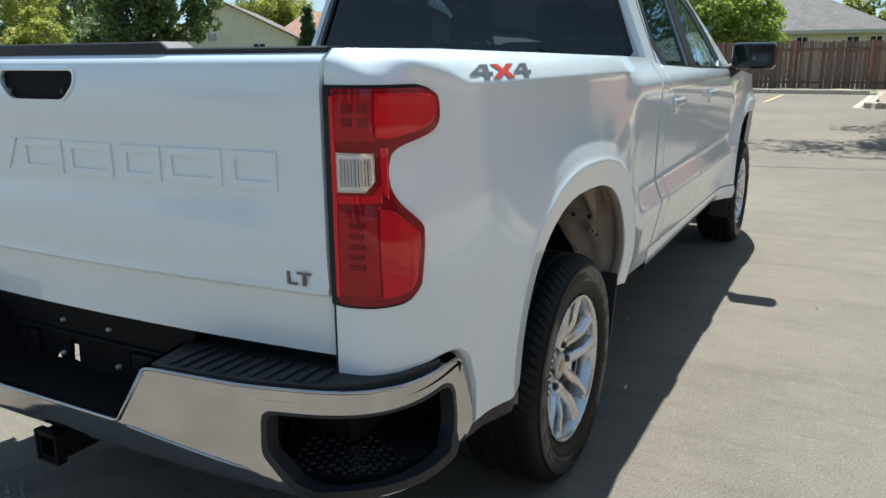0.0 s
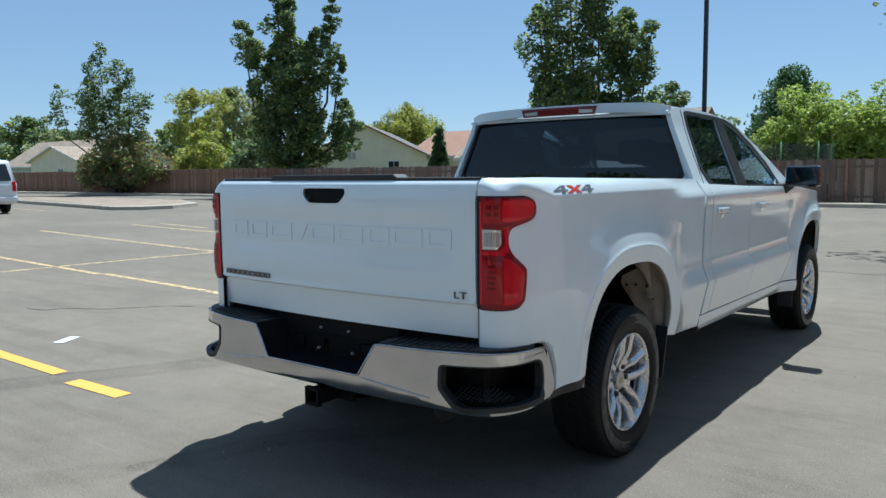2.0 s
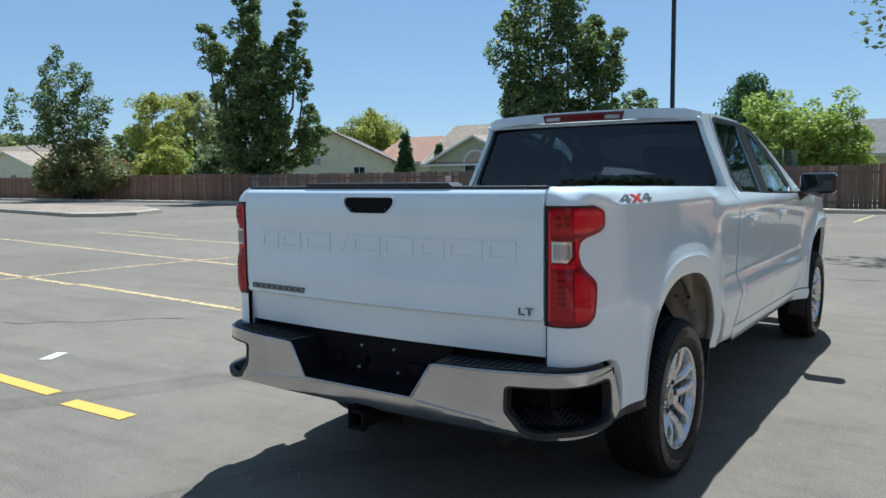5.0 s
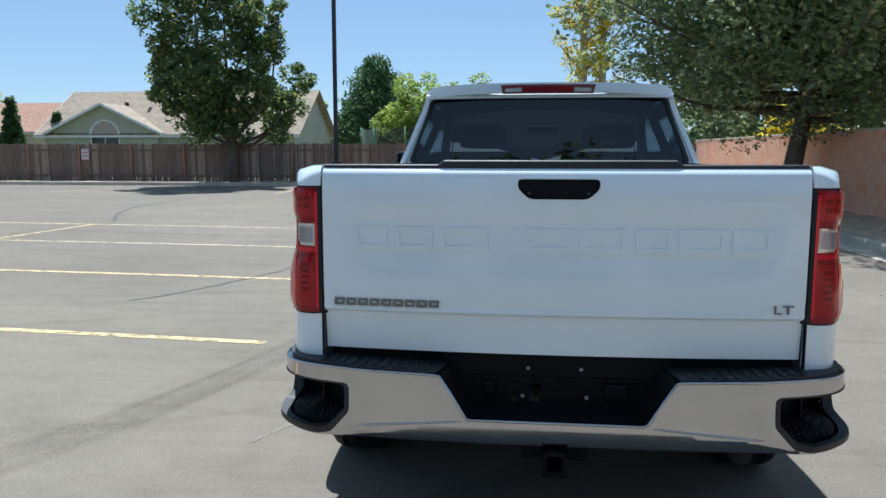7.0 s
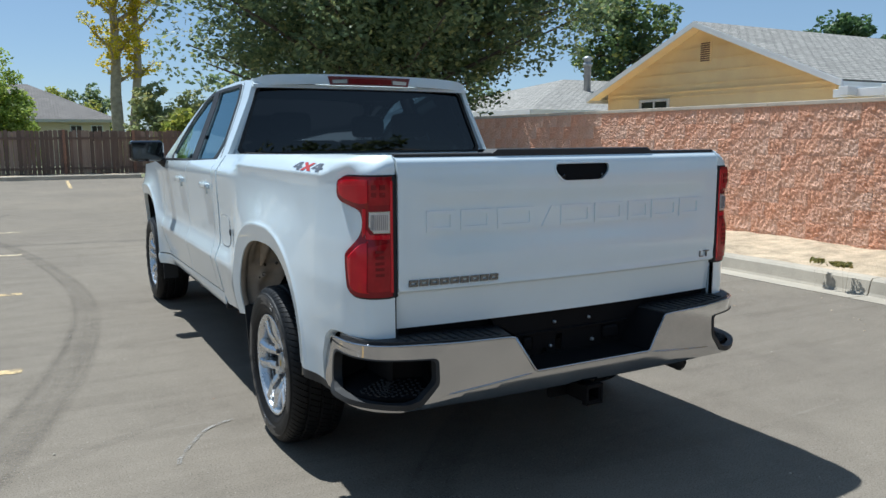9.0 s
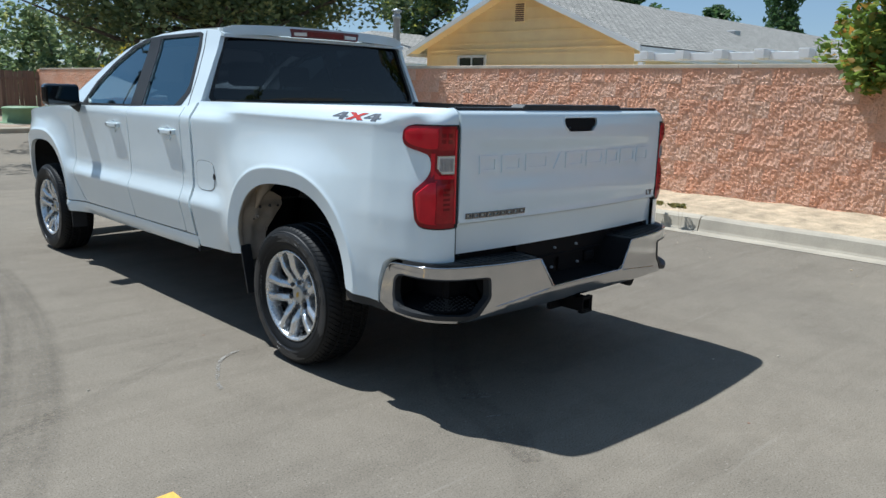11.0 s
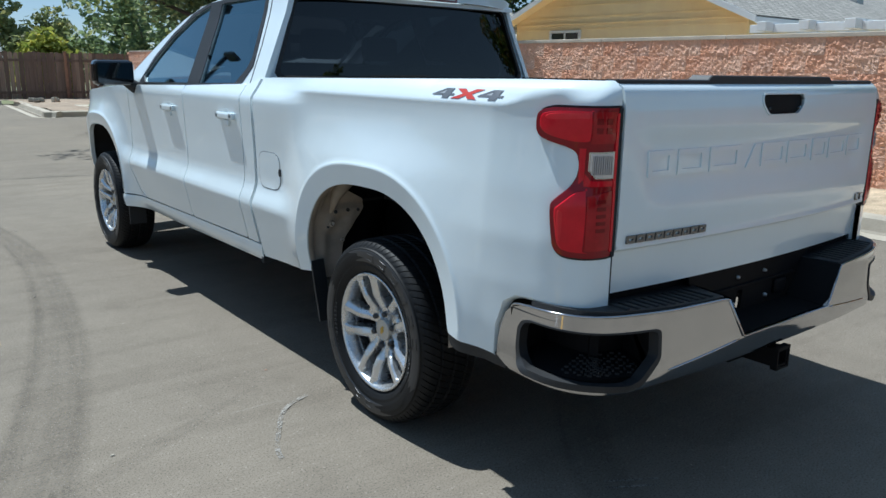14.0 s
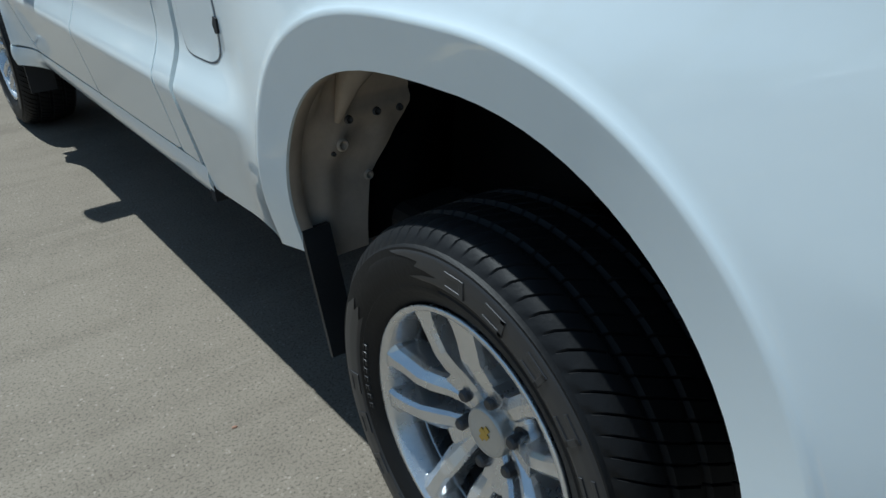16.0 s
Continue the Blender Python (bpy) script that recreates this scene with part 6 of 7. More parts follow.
tagged(ribbon("tyre_mark", SKID, [0.38] * 12 + [0.38 - 0.006 * k for k in range(48)], 0.003, "mark"), "dark curved tyre mark on the asphalt", "mark", "tyre marks", "structure")
for pts, w in (([(-9.0, 1.1), (-6.0, 0.75), (-4.0, 0.72), (-2.4, 1.0), (-1.2, 1.6)], 0.22), ([(-1.9, -1.9), (-1.16, -1.0), (-0.98, -0.73), (-0.83, -0.51), (-0.76, -0.40)], 0.24), ([(-8.0, -0.5), (-5.0, -0.75), (-3.0, -0.95), (-2.3, -0.96)], 0.26), ([(-9.5, 2.2), (-6.5, 2.6), (-4.0, 3.3), (-2.2, 4.4)], 0.18), ([(-8.0, 4.2), (-5.5, 4.3), (-3.4, 4.7), (-1.9, 5.3)], 0.2), ([(-7.0, 3.8), (-4.6, 4.0), (-2.6, 4.5)], 0.12)):
    tagged(ribbon("tyre_mark", smooth_line(pts, 40), [w * min(1.0, 0.1 + 0.12 * k, 0.1 + 0.06 * (39 - k)) for k in range(40)], 0.0022, "mark_faint"), "faint tyre mark on the asphalt", "mark", "tyre marks", "structure")
for pts, w in (([(4.4, 9.75), (2.04, 9.21), (0.59, 8.94), (-0.36, 9.10), (-0.91, 9.17), (-3.36, 9.57), (-5.91, 10.0), (-9.5, 10.5)], 0.018), ([(-3.9, 4.3), (-3.64, 4.64), (-3.38, 5.26), (-3.05, 6.2), (-2.91, 7.44), (-2.92, 9.16), (-2.91, 11.29), (-2.6, 13.16), (-2.23, 14.41)], 0.026), ([(-5.96, 1.25), (-5.66, 1.34), (-5.55, 1.52), (-5.23, 1.72), (-4.97, 1.99), (-4.88, 2.15), (-4.56, 2.35)], 0.016), ([(-8.55, 12.22), (-9.56, 14.26), (-10.24, 16.6), (-10.18, 19.51)], 0.07)):
    line = smooth_line(pts, 70)
    line = [(x + 0.05 * noise.noise((x * 3, y * 3, 1)), y + 0.05 * noise.noise((x * 3, y * 3, 9))) for x, y in line]
    tagged(ribbon("crack", line, [w * (0.5 + random.random()) for _ in line], 0.0035, "crack"), "dark crack in the asphalt", "crack", "cracks", "structure")
for pts, w in (([(-1.42, 0.92), (-1.39, 1.02), (-1.27, 1.23), (-1.19, 1.32), (-1.08, 1.37)], 0.020), ([(-0.68, -0.14), (-0.56, -0.21)], 0.012), ([(-0.62, 0.08), (-0.45, -0.02)], 0.012), ([(-0.59, 0.11), (-0.42, 0.01)], 0.010)):
    tagged(ribbon("scuff", smooth_line(pts, 16), w, 0.0045, "chalk"), "pale scuff on the asphalt", "mark", "scuffs", "structure")
DRAG = smooth_line([(-0.86, -0.56), (-0.70, -0.26), (-0.49, 0.26), (0.55, 1.35)], 50)
tagged(ribbon("tyre_mark", DRAG, [0.24 * min(1.0, 0.3 + 0.05 * k) for k in range(50)], 0.0026, "mark_soft"), "straight dark tyre mark behind the pickup", "mark", "tyre marks", "structure")


# ---- boundary fence and wall ----
def fence_run(x0, x1, y, mat, label, low=0.10, high=1.74):
    n = round((x1 - x0) / 2.44)
    for k in range(n):
        a, b = x0 + (x1 - x0) * k / n, x0 + (x1 - x0) * (k + 1) / n
        bay = anchor("wood_fence", a, y, 0, label, "fence", "fence bays")
        vs, fs = [], []
        x = 0.02
        while x < b - a - 0.02:
            w = 0.135
            j, tip, off = 0.02 * (random.random() - 0.5), random.uniform(-0.03, 0.03), random.uniform(-0.008, 0.008)
            h = high + tip
            at = len(vs)
            for yy in (-0.01 + off, 0.009 + off):
                vs += [(x + j * 0.2, yy, low), (x + w, yy, low), (x + w + j, yy, h - 0.03), (x + w - 0.03 + j, yy, h), (x + 0.03 + j, yy, h), (x + j, yy, h - 0.03)]
            fs += [tuple(range(at, at + 6)), tuple(range(at + 11, at + 5, -1))] + [(at + i, at + (i + 1) % 6, at + 6 + (i + 1) % 6, at + 6 + i) for i in range(6)]
            x += w + random.choice((0.005, 0.006, 0.008, 0.022))
        boards = raw("boarding", vs, fs, mat, bay)
        boards["kind"] = "stuff"
        boxed("post", (-0.05, 0.05, -0.075, 0.02, 0.05, high + random.uniform(-0.05, 0.06)), "post", bay, 0.006)
        for z in (0.32, 1.42):
            boxed("rail", (0.0, b - a, -0.045, -0.012, z, z + 0.085), mat, bay)


fence_run(-34.0, 6.6, 29.15, "fence", "weathered dark wooden board fence")
fence_run(-125.0, -34.0, 29.15, "fence_red", "red-brown wooden board fence", 0.1, 1.80)
sign = anchor("fence_sign", -19.3, 28.98, 0.13, "small faded sign on the wooden fence", "sign")
boxed("post", (-0.03, 0.03, -0.015, 0.03, -0.08, 1.3), "post", sign)
boxed("board", (-0.17, 0.17, -0.03, -0.015, 0.93, 1.39), "sign", sign, 0.004)
boxed("printed_bar", (-0.12, 0.12, -0.034, -0.031, 1.21, 1.25), "decal_red", sign)
boxed("printed_bar", (-0.12, 0.12, -0.034, -0.031, 1.07, 1.11), "decal_grey", sign)


def block_wall():
    """Split-faced blocks in running bond, with a mortar core and a cream cap. Those along the nearest stretch are pieces of their own."""
    x, y0, y1, z0, rows, bw, bh = 6.42, -12.0, 29.0, -0.01, 9, 0.405, 0.203
    wall = anchor("wall_east", x, 0, 0, "red split-face block wall with a cream cap", "wall")
    wall["kind"] = "structure"
    boxed("mortar_core", (0.008, 0.19, y0, y1, z0 - 0.1, z0 + rows * bh - 0.005), "mortar", wall)
    cuts = np.arange(y0, y1, 2.03)
    for a, b in zip(cuts, [*cuts[1:], y1]):
        boxed("cap_stone", (-0.015, 0.21, a + 0.003, b - 0.003, z0 + rows * bh - 0.004, z0 + rows * bh + 0.045), "cap", wall, 0.006)
    shapes = []
    nu, nv = 22, 11
    for k in range(14):
        seed = k * 7.3
        vs, fs = [], []
        for j in range(nv + 1):
            for i in range(nu + 1):
                u, v = (i / nu - 0.5) * (bw - 0.004), (j / nv - 0.5) * (bh - 0.0015)
                rough = -0.004 - 0.007 * noise.noise((u * 7 + seed, v * 7, seed)) - 0.009 * noise.noise((u * 24 + seed, v * 24 + seed, 2)) - 0.008 * noise.noise((u * 50, v * 50 + seed, 5))
                d = 0.6 * rough if i in (0, nu) else (0.55 * rough if j in (0, nv) else rough)
                vs.append((min(d, 0.007), u, v))
        fs = [(j * (nu + 1) + i, (j + 1) * (nu + 1) + i, (j + 1) * (nu + 1) + i + 1, j * (nu + 1) + i + 1) for j in range(nv) for i in range(nu)]
        ring = [j * (nu + 1) for j in range(nv + 1)] + [nv * (nu + 1) + i for i in range(1, nu + 1)] + [j * (nu + 1) + nu for j in range(nv - 1, -1, -1)] + [i for i in range(nu - 1, 0, -1)]
        at = len(vs)
        vs += [(0.03, vs[i][1], vs[i][2]) for i in ring]
        n = len(ring)
        fs += [(ring[i], ring[(i + 1) % n], at + (i + 1) % n, at + i) for i in range(n)]
        me = bpy.data.meshes.new("block")
        me.from_pydata(vs, [], fs)
        me.materials.append(M["block"])
        shapes.append((me, vs, fs))
    rest_v, rest_f = [], []
    for r in range(rows):
        y = y0 + (bw / 2 if r % 2 else 0)
        while y < y1:
            me, vs, fs = shapes[random.randrange(14)]
            c = Vector((0.0, y + bw / 2, z0 + (r + 0.5) * bh))
            if 0.0 <= y < 13.2:
                ob = new("block", me)
                ob.parent, ob.location = wall, c
            else:
                at = len(rest_v)
                rest_v += [(v[0] + c.x, v[1] + c.y, v[2] + c.z) for v in vs]
                rest_f += [tuple(i + at for i in f) for f in fs]
            y += bw
    rest = raw("far_blocks", rest_v, rest_f, "block_far", wall)
    rest["kind"] = "stuff"


M["block_far"] = M["block"].copy()
tree_far = M["block_far"].node_tree
swap = tree_far.nodes.new("ShaderNodeNewGeometry")
for link in list(tree_far.links):
    if link.from_node.bl_idname == "ShaderNodeObjectInfo":
        tree_far.links.new(swap.outputs["Random Per Island"], link.to_socket)


# ---- trees and shrubs ----
def leaves(name, clumps, per, size, mat, parent, flat=0.5, seed=1, droop=0.0):
    """A crown of folded leaves round clump centres (x, y, z, radius)."""
    rng = np.random.default_rng(seed)
    c = np.repeat(np.array(clumps, float), per, 0)
    n = len(c)
    way = rng.normal(size=(n, 3))
    way /= np.linalg.norm(way, axis=1, keepdims=True)
    p = c[:, :3] + way * (c[:, 3] * rng.uniform(0.35, 1.0, n) ** 0.6)[:, None] * (1, 1, 0.8)
    p[:, 2] -= droop * rng.uniform(0, 1, n)
    a = rng.normal(size=(n, 3)) * (1, 1, flat)
    a /= np.linalg.norm(a, axis=1, keepdims=True)
    b = np.cross(a, rng.normal(size=(n, 3)))
    b /= np.linalg.norm(b, axis=1, keepdims=True)
    up = np.cross(a, b)
    s = size * rng.uniform(0.6, 1.25, n)[:, None]
    v = np.stack([p - a * s, p + b * s * 0.55 + up * s * 0.16, p + a * s, p - b * s * 0.55 + up * s * 0.16], 1).reshape(-1, 3)
    i = 4 * np.arange(n)[:, None]
    f = np.concatenate([i + (0, 1, 2), i + (0, 2, 3)], 1).reshape(-1, 3)
    me = bpy.data.meshes.new(name)
    me.vertices.add(4 * n)
    me.vertices.foreach_set("co", v.ravel())
    me.loops.add(6 * n)
    me.loops.foreach_set("vertex_index", f.ravel())
    me.polygons.add(2 * n)
    me.polygons.foreach_set("loop_start", 3 * np.arange(2 * n))
    me.update(calc_edges=True)
    me.materials.append(M[mat])
    ob = new(name, me)
    ob.parent = parent
    return ob


def tree(x, y, z, height, spread, label, leaf="leaf", bark="bark", limbs=22, start=0.22, clump=0.75, per=70, size=0.16, rise=0.9, trunk=0.2, seed=1, shape=None, lean=(0, 0), name="tree", droop=0.0, more=()):
    rng = random.Random(seed)
    t = anchor(name, x, y, z, label, "tree")
    shape = shape or (lambda f: math.sin(math.pi * min(1, 0.18 + 0.82 * f)) ** 0.7)
    bm = bmesh.new()
    line = [(lean[0] * k / 8 + 0.10 * math.sin(k * 1.3 + seed), lean[1] * k / 8 + 0.10 * math.cos(k * 1.7 + seed), height * 0.93 * k / 8 - (0.08 if k == 0 else 0)) for k in range(9)]
    tube(bm, line, [trunk * (1.25 if k == 0 else 1 - 0.108 * k) for k in range(9)], 10)
    clumps = []
    for k in range(limbs):
        f = (k + rng.random()) / limbs
        h = height * (start + (0.93 - start) * f)
        i = min(7, int(h / (height * 0.93) * 8))
        g = h / (height * 0.93) * 8 - i
        base = Vector(line[i]).lerp(Vector(line[i + 1]), min(1, g))
        a = k * 2.4 + rng.uniform(-0.5, 0.5)
        reach = spread * shape(f) * rng.uniform(0.7, 1.12)
        tip = base + Vector((math.cos(a) * reach, math.sin(a) * reach, reach * rise * rng.uniform(0.3, 0.9)))
        mid = base.lerp(tip, 0.5) + Vector((0, 0, -0.08 * reach))
        tube(bm, [base, mid, tip], [trunk * 0.42 * (1 - 0.7 * f), trunk * 0.22, 0.015], 5)
        m = max(2, int(reach / (clump * 0.75)))
        for j in range(m):
            s = 0.30 + 0.75 * (j + rng.random() * 0.7) / m
            p = base.lerp(tip, s) + Vector([rng.uniform(-0.5, 0.5) * clump for _ in range(3)])
            clumps.append((*p, clump * rng.uniform(0.55, 1.15)))
    for k in range(5):
        clumps.append((line[8][0] + rng.uniform(-0.3, 0.3), line[8][1] + rng.uniform(-0.3, 0.3), height * (0.84 + 0.035 * k), clump * (0.75 - 0.09 * k)))
    clumps += list(more)
    part("trunk", bm, bark, t, "", True)
    leaves("crown", clumps, per, size, leaf, t, 0.5, seed, droop)
    return t


def leader_tree(x, y, z, label, leaders, way, leaf, trunk, size, per, seed, low=1.9):
    """A tall tree with several upright leaders, each (offset along way, top height, half width, share of its height that is bare)."""
    rng = random.Random(seed)
    t = anchor("tree", x, y, z, label, "tree")
    bm, clumps = bmesh.new(), []
    tube(bm, [(0, 0, -0.1), (0.03, 0.02, 1.0), (-0.04, 0.05, 2.4), (0, 0, 4.2)], [trunk * 1.3, trunk, trunk * 0.9, trunk * 0.5], 10)
    for k, (off, top, half, *bare) in enumerate(leaders):
        deep = rng.uniform(-0.5, 0.5) * abs(off) + rng.uniform(-0.8, 0.8)
        foot = Vector((0, 0, min(3.6, 0.9 + 0.12 * top)))
        tip = Vector((off * way[0] - deep * way[1], off * way[1] + deep * way[0], top))
        knee = Vector((tip.x * 0.8, tip.y * 0.8, foot.z + (top - foot.z) * 0.35))
        tube(bm, [foot, foot.lerp(knee, 0.5) + Vector((0, 0, -0.15)), knee, knee.lerp(tip, 0.5), tip - Vector((0, 0, 0.3))], [trunk * 0.55, trunk * 0.42, trunk * 0.3, trunk * 0.18, 0.015], 6)
        floor = max(low, (bare[0] if bare else 0.27) * top)
        n = int((top - floor) * 6.0 * half)
        for j in range(n):
            f = (j + rng.random()) / n
            h = floor + (top - floor) * f
            at = knee.lerp(tip, max(0.0, (h - knee.z) / (top - knee.z))) if h > knee.z else foot.lerp(knee, max(0.15, (h - foot.z) / (knee.z - foot.z)))
            wide = 1.12 * half * (1.0 - f ** 4) ** 0.6 * (0.75 + 0.45 * math.sin(7 * f + k) ** 2)
            a, q = rng.uniform(0, 2 * math.pi), math.sqrt(rng.random())
            c = (at.x + math.cos(a) * q * wide, at.y + math.sin(a) * q * wide, h)
            clumps.append((*c, min(0.66, 0.30 + 0.36 * wide) * rng.uniform(0.6, 1.15)))
            if j % 5 == 0:
                tube(bm, [at - Vector((0, 0, 0.4 * q * wide)), c], [0.035, 0.01], 4)
    part("trunk", bm, "bark", t, "", True)
    leaves("crown", clumps, per, size, leaf, t, 0.5, seed)
    return t


def shrub(x, y, z, w, d, h, label, leaf, seed, n=60, per=70, size=0.13, name="shrub", r=0.45):
    rng = random.Random(seed)
    t = anchor(name, x, y, z, label, "shrub")
    bm = bmesh.new()
    clumps = []
    for k in range(n):
        a, q, f = rng.uniform(0, 2 * math.pi), math.sqrt(rng.random()), rng.random()
        top = h * (0.62 + 0.38 * rng.random()) * (1 - 0.42 * q ** 2.5)
        p = (math.cos(a) * q * w / 2, math.sin(a) * q * d / 2, max(0.25, top * (0.25 + 0.75 * f)))
        clumps.append((*p, r * rng.uniform(0.6, 1.2)))
        if k % 6 == 0:
            tube(bm, [(p[0] * 0.2, p[1] * 0.2, -0.05), (p[0] * 0.6, p[1] * 0.6, p[2] * 0.6), p], [0.012 * h, 0.008 * h, 0.003 * h], 5)
    part("stem", bm, "bark", t, "", True)
    leaves("foliage", clumps, per, size, leaf, t, 0.6, seed)
    return t


def conifer(x, y, z, h, w, label, seed, name="cypress_tree", per=60, size=0.12, power=1.0, tiers=26):
    rng = random.Random(seed)
    t = anchor(name, x, y, z, label, "tree")
    bm = bmesh.new()
    tube(bm, [(0, 0, -0.05), (0, 0, h * 0.5), (0, 0, h * 0.95)], [0.16, 0.1, 0.02], 7)
    part("trunk", bm, "bark", t, "", True)
    clumps = []
    for k in range(tiers):
        f = k / (tiers - 1)
        rad = w / 2 * (1 - f) ** power * (0.55 + 0.45 * min(1, f * 6))
        for j in range(max(2, int(7 * (1 - f)) + 2)):
            a = rng.uniform(0, 2 * math.pi)
            clumps.append((rad * math.cos(a), rad * math.sin(a), h * (0.04 + 0.94 * f) + rng.uniform(-0.1, 0.1), max(0.12, w * 0.14 * rng.uniform(0.7, 1.4))))
    leaves("foliage", clumps, per, size, "needle", t, 1.4, seed)
    return t


tree(5.7, 15.1, 0.15, 8.4, 5.2, "large dark green maple beside the block wall", "leaf_dark", limbs=96, start=0.23, clump=0.96, per=250, size=0.074, rise=0.35, trunk=0.22, seed=4, lean=(0.3, 0.2), name="maple_tree")
leader_tree(-12.5, 28.6, 0.12, "tall dark green tree in front of the fence", [(-2.9, 8.6, 0.95), (-1.5, 11.2, 1.05), (-0.2, 10.6, 1.05), (0.9, 8.2, 0.85), (2.0, 7.2, 0.6), (2.9, 5.0, 0.85), (-2.8, 5.2, 0.75), (2.2, 3.8, 0.85), (-1.3, 5.6, 1.1)], (0.93, 0.37), "leaf", 0.17, 0.105, 150, 11)
leader_tree(-34.5, 30.6, 0.1, "tall dark green tree behind the fence", [(-0.9, 13.1, 0.75, 0.4), (0.0, 12.2, 0.95), (2.4, 12.3, 0.55, 0.55), (1.5, 10.3, 0.7, 0.4), (-3.4, 11.0, 0.62, 0.74), (-2.5, 9.6, 0.8, 0.62), (0.4, 9.5, 1.1), (-1.5, 9.2, 0.9), (2.9, 8.7, 0.5, 0.72), (2.9, 5.9, 0.85, 0.35), (-1.6, 5.4, 1.0), (3.6, 4.6, 0.75), (0.9, 5.0, 1.2), (-2.6, 4.6, 0.8)], (0.80, 0.60), "leaf", 0.24, 0.125, 120, 21, 1.6)
leader_tree(-52.3, 28.5, 0.1, "open-crowned young tree in front of the fence", [(-0.3, 10.9, 0.65, 0.5), (-1.3, 9.6, 0.75, 0.5), (0.8, 9.9, 0.65, 0.5), (-2.2, 8.4, 0.75, 0.5), (1.8, 9.0, 0.6, 0.5), (-4.0, 8.0, 0.6, 0.62), (2.9, 7.4, 0.7, 0.5), (0.2, 7.8, 1.0, 0.4), (-1.0, 7.0, 1.0, 0.45)], (0.80, 0.60), "leaf", 0.14, 0.12, 52, 31, 3.4)
shrub(-51.5, 28.6, 0.1, 10.5, 3.0, 5.2, "dark reddish-green shrubs along the fence", "leaf_red", 33, 90, 130, 0.14, r=0.75)
tree(-53.1, 36, 0, 8.6, 2.6, "thin tree with yellowing leaves", "leaf_lime", "bark_pale", 18, 0.35, 0.6, 90, 0.12, 1.1, 0.12, 41)
shrub(-47.4, 33, 0, 5.6, 3.0, 5.4, "bright yellow-green shrub behind the fence", "leaf_lime", 43, 70, 120, 0.14, r=0.7)
shrub(-39.5, 31.5, 0, 4.5, 2.5, 5.0, "dark green shrub behind the fence", "leaf_dark", 44, 40, 90, 0.19, r=0.75)
tree(-66, 50, 0, 10.5, 4.0, "pale green distant garden tree", "leaf_pale", limbs=22, start=0.3, clump=0.95, per=70, size=0.24, seed=45)
tree(-61.5, 74, 0, 10.6, 4.0, "drooping green willow far off", "leaf_lime", limbs=40, start=0.42, clump=0.9, per=170, size=0.17, rise=0.3, seed=46, name="willow_tree", droop=2.4)
conifer(-33.05, 43.5, 0, 4.75, 1.9, "narrow dark green cypress beside a house", 47)
conifer(-29.6, 43.0, 0, 3.7, 1.5, "narrow dark green cypress beside a house", 48)
conifer(-15.7, 75, 0, 10.3, 9.5, "broad dark green conifer behind a house", 49, "conifer_tree", 130, 0.2, 0.75, 34)
shrub(-4.5, 34, 0, 6.2, 4.4, 5.5, "large bright green shrub behind the fence", "leaf_bright", 50, 330, 140, 0.09, "large_shrub", 0.5)
tree(-24, 62, 0, 8.2, 2.8, "green garden tree far beyond the fence", "leaf", limbs=18, start=0.3, per=60, size=0.2, seed=51)
for k, (x, y, h, s, leaf) in enumerate(((-135, 60, 11.5, 5.5, "leaf"), (-152, 62, 11, 6, "leaf_dark"), (-120, 58, 8, 5, "leaf_pale"), (-92, 62, 8.5, 4.5, "leaf"), (-104, 70, 9, 5, "leaf_dark"), (-78, 58, 6.5, 4.5, "leaf_bright"), (-84, 90, 9, 6, "leaf_pale"), (-118, 60, 8, 5, "leaf"), (-40, 80, 7, 4, "leaf_dark"), (-30, 90, 7, 5, "leaf_dark"))):
    tree(x, y, 0, h, s, "distant green garden tree", leaf, limbs=20, start=0.15, clump=1.2, per=60, size=0.32, seed=60 + k)
tree(25.9, 29.5, 0, 9.3, 2.8, "dark green tree behind the yellow house", "leaf", limbs=30, start=0.3, clump=0.8, per=100, size=0.15, seed=71)
tree(2.75, 42.0, 0.0, 16.0, 1.7, "bare-topped tree with yellow leaves on pale trunks", "leaf_yellow", "bark_pale", 30, 0.27, 0.52, 80, 0.105, 1.5, 0.36, 72, lean=(-0.2, 0), name="poplar_tree")
tree(3.45, 42.2, 0.0, 15.0, 1.5, "bare-topped tree with yellow leaves on pale trunks", "leaf_yellow", "bark_pale", 22, 0.31, 0.50, 60, 0.105, 1.5, 0.30, 73, lean=(0.7, 0), name="poplar_tree")
for k, (x, y, w, h, leaf) in enumerate(((9.0, 33.5, 8, 6.0, "leaf_dark"), (4.3, 36.5, 3.8, 4.9, "leaf_pale"), (4.6, 34.5, 1.9, 2.75, "leaf_lime"), (0.6, 63, 2.6, 6.3, "leaf_lime"), (2.7, 63, 3.6, 6.5, "leaf_dark"), (2.4, 59, 5.0, 4.6, "leaf_lime"), (12, 40, 10, 6.0, "leaf_dark"), (9.2, 25, 3.2, 3.6, "leaf_yellow"), (18, 34, 9, 6.5, "leaf_dark"))):
    shrub(x, y, 0, w, w * 0.6, h, "green garden shrub behind the boundary", leaf, 80 + k, 60, 80, 0.17, r=0.65)
tree(7.5, -0.75, 0.0, 5.2, 2.2, "small green tree with reddish leaf tips beside the kerb", "leaf_young", limbs=40, start=0.28, clump=0.42, per=220, size=0.066, rise=0.12, trunk=0.09, seed=91, name="young_maple", more=[(-1.3 + 0.16 * (k % 5), 1.35 + 0.14 * (k % 3) - 0.05 * k, 1.75 + 0.08 * k, 0.30) for k in range(16)])
conifer(47, 19, 0, 9.3, 3.6, "dark green spruce far behind the roof", 94, "spruce_tree", 60, 0.17, 0.8)
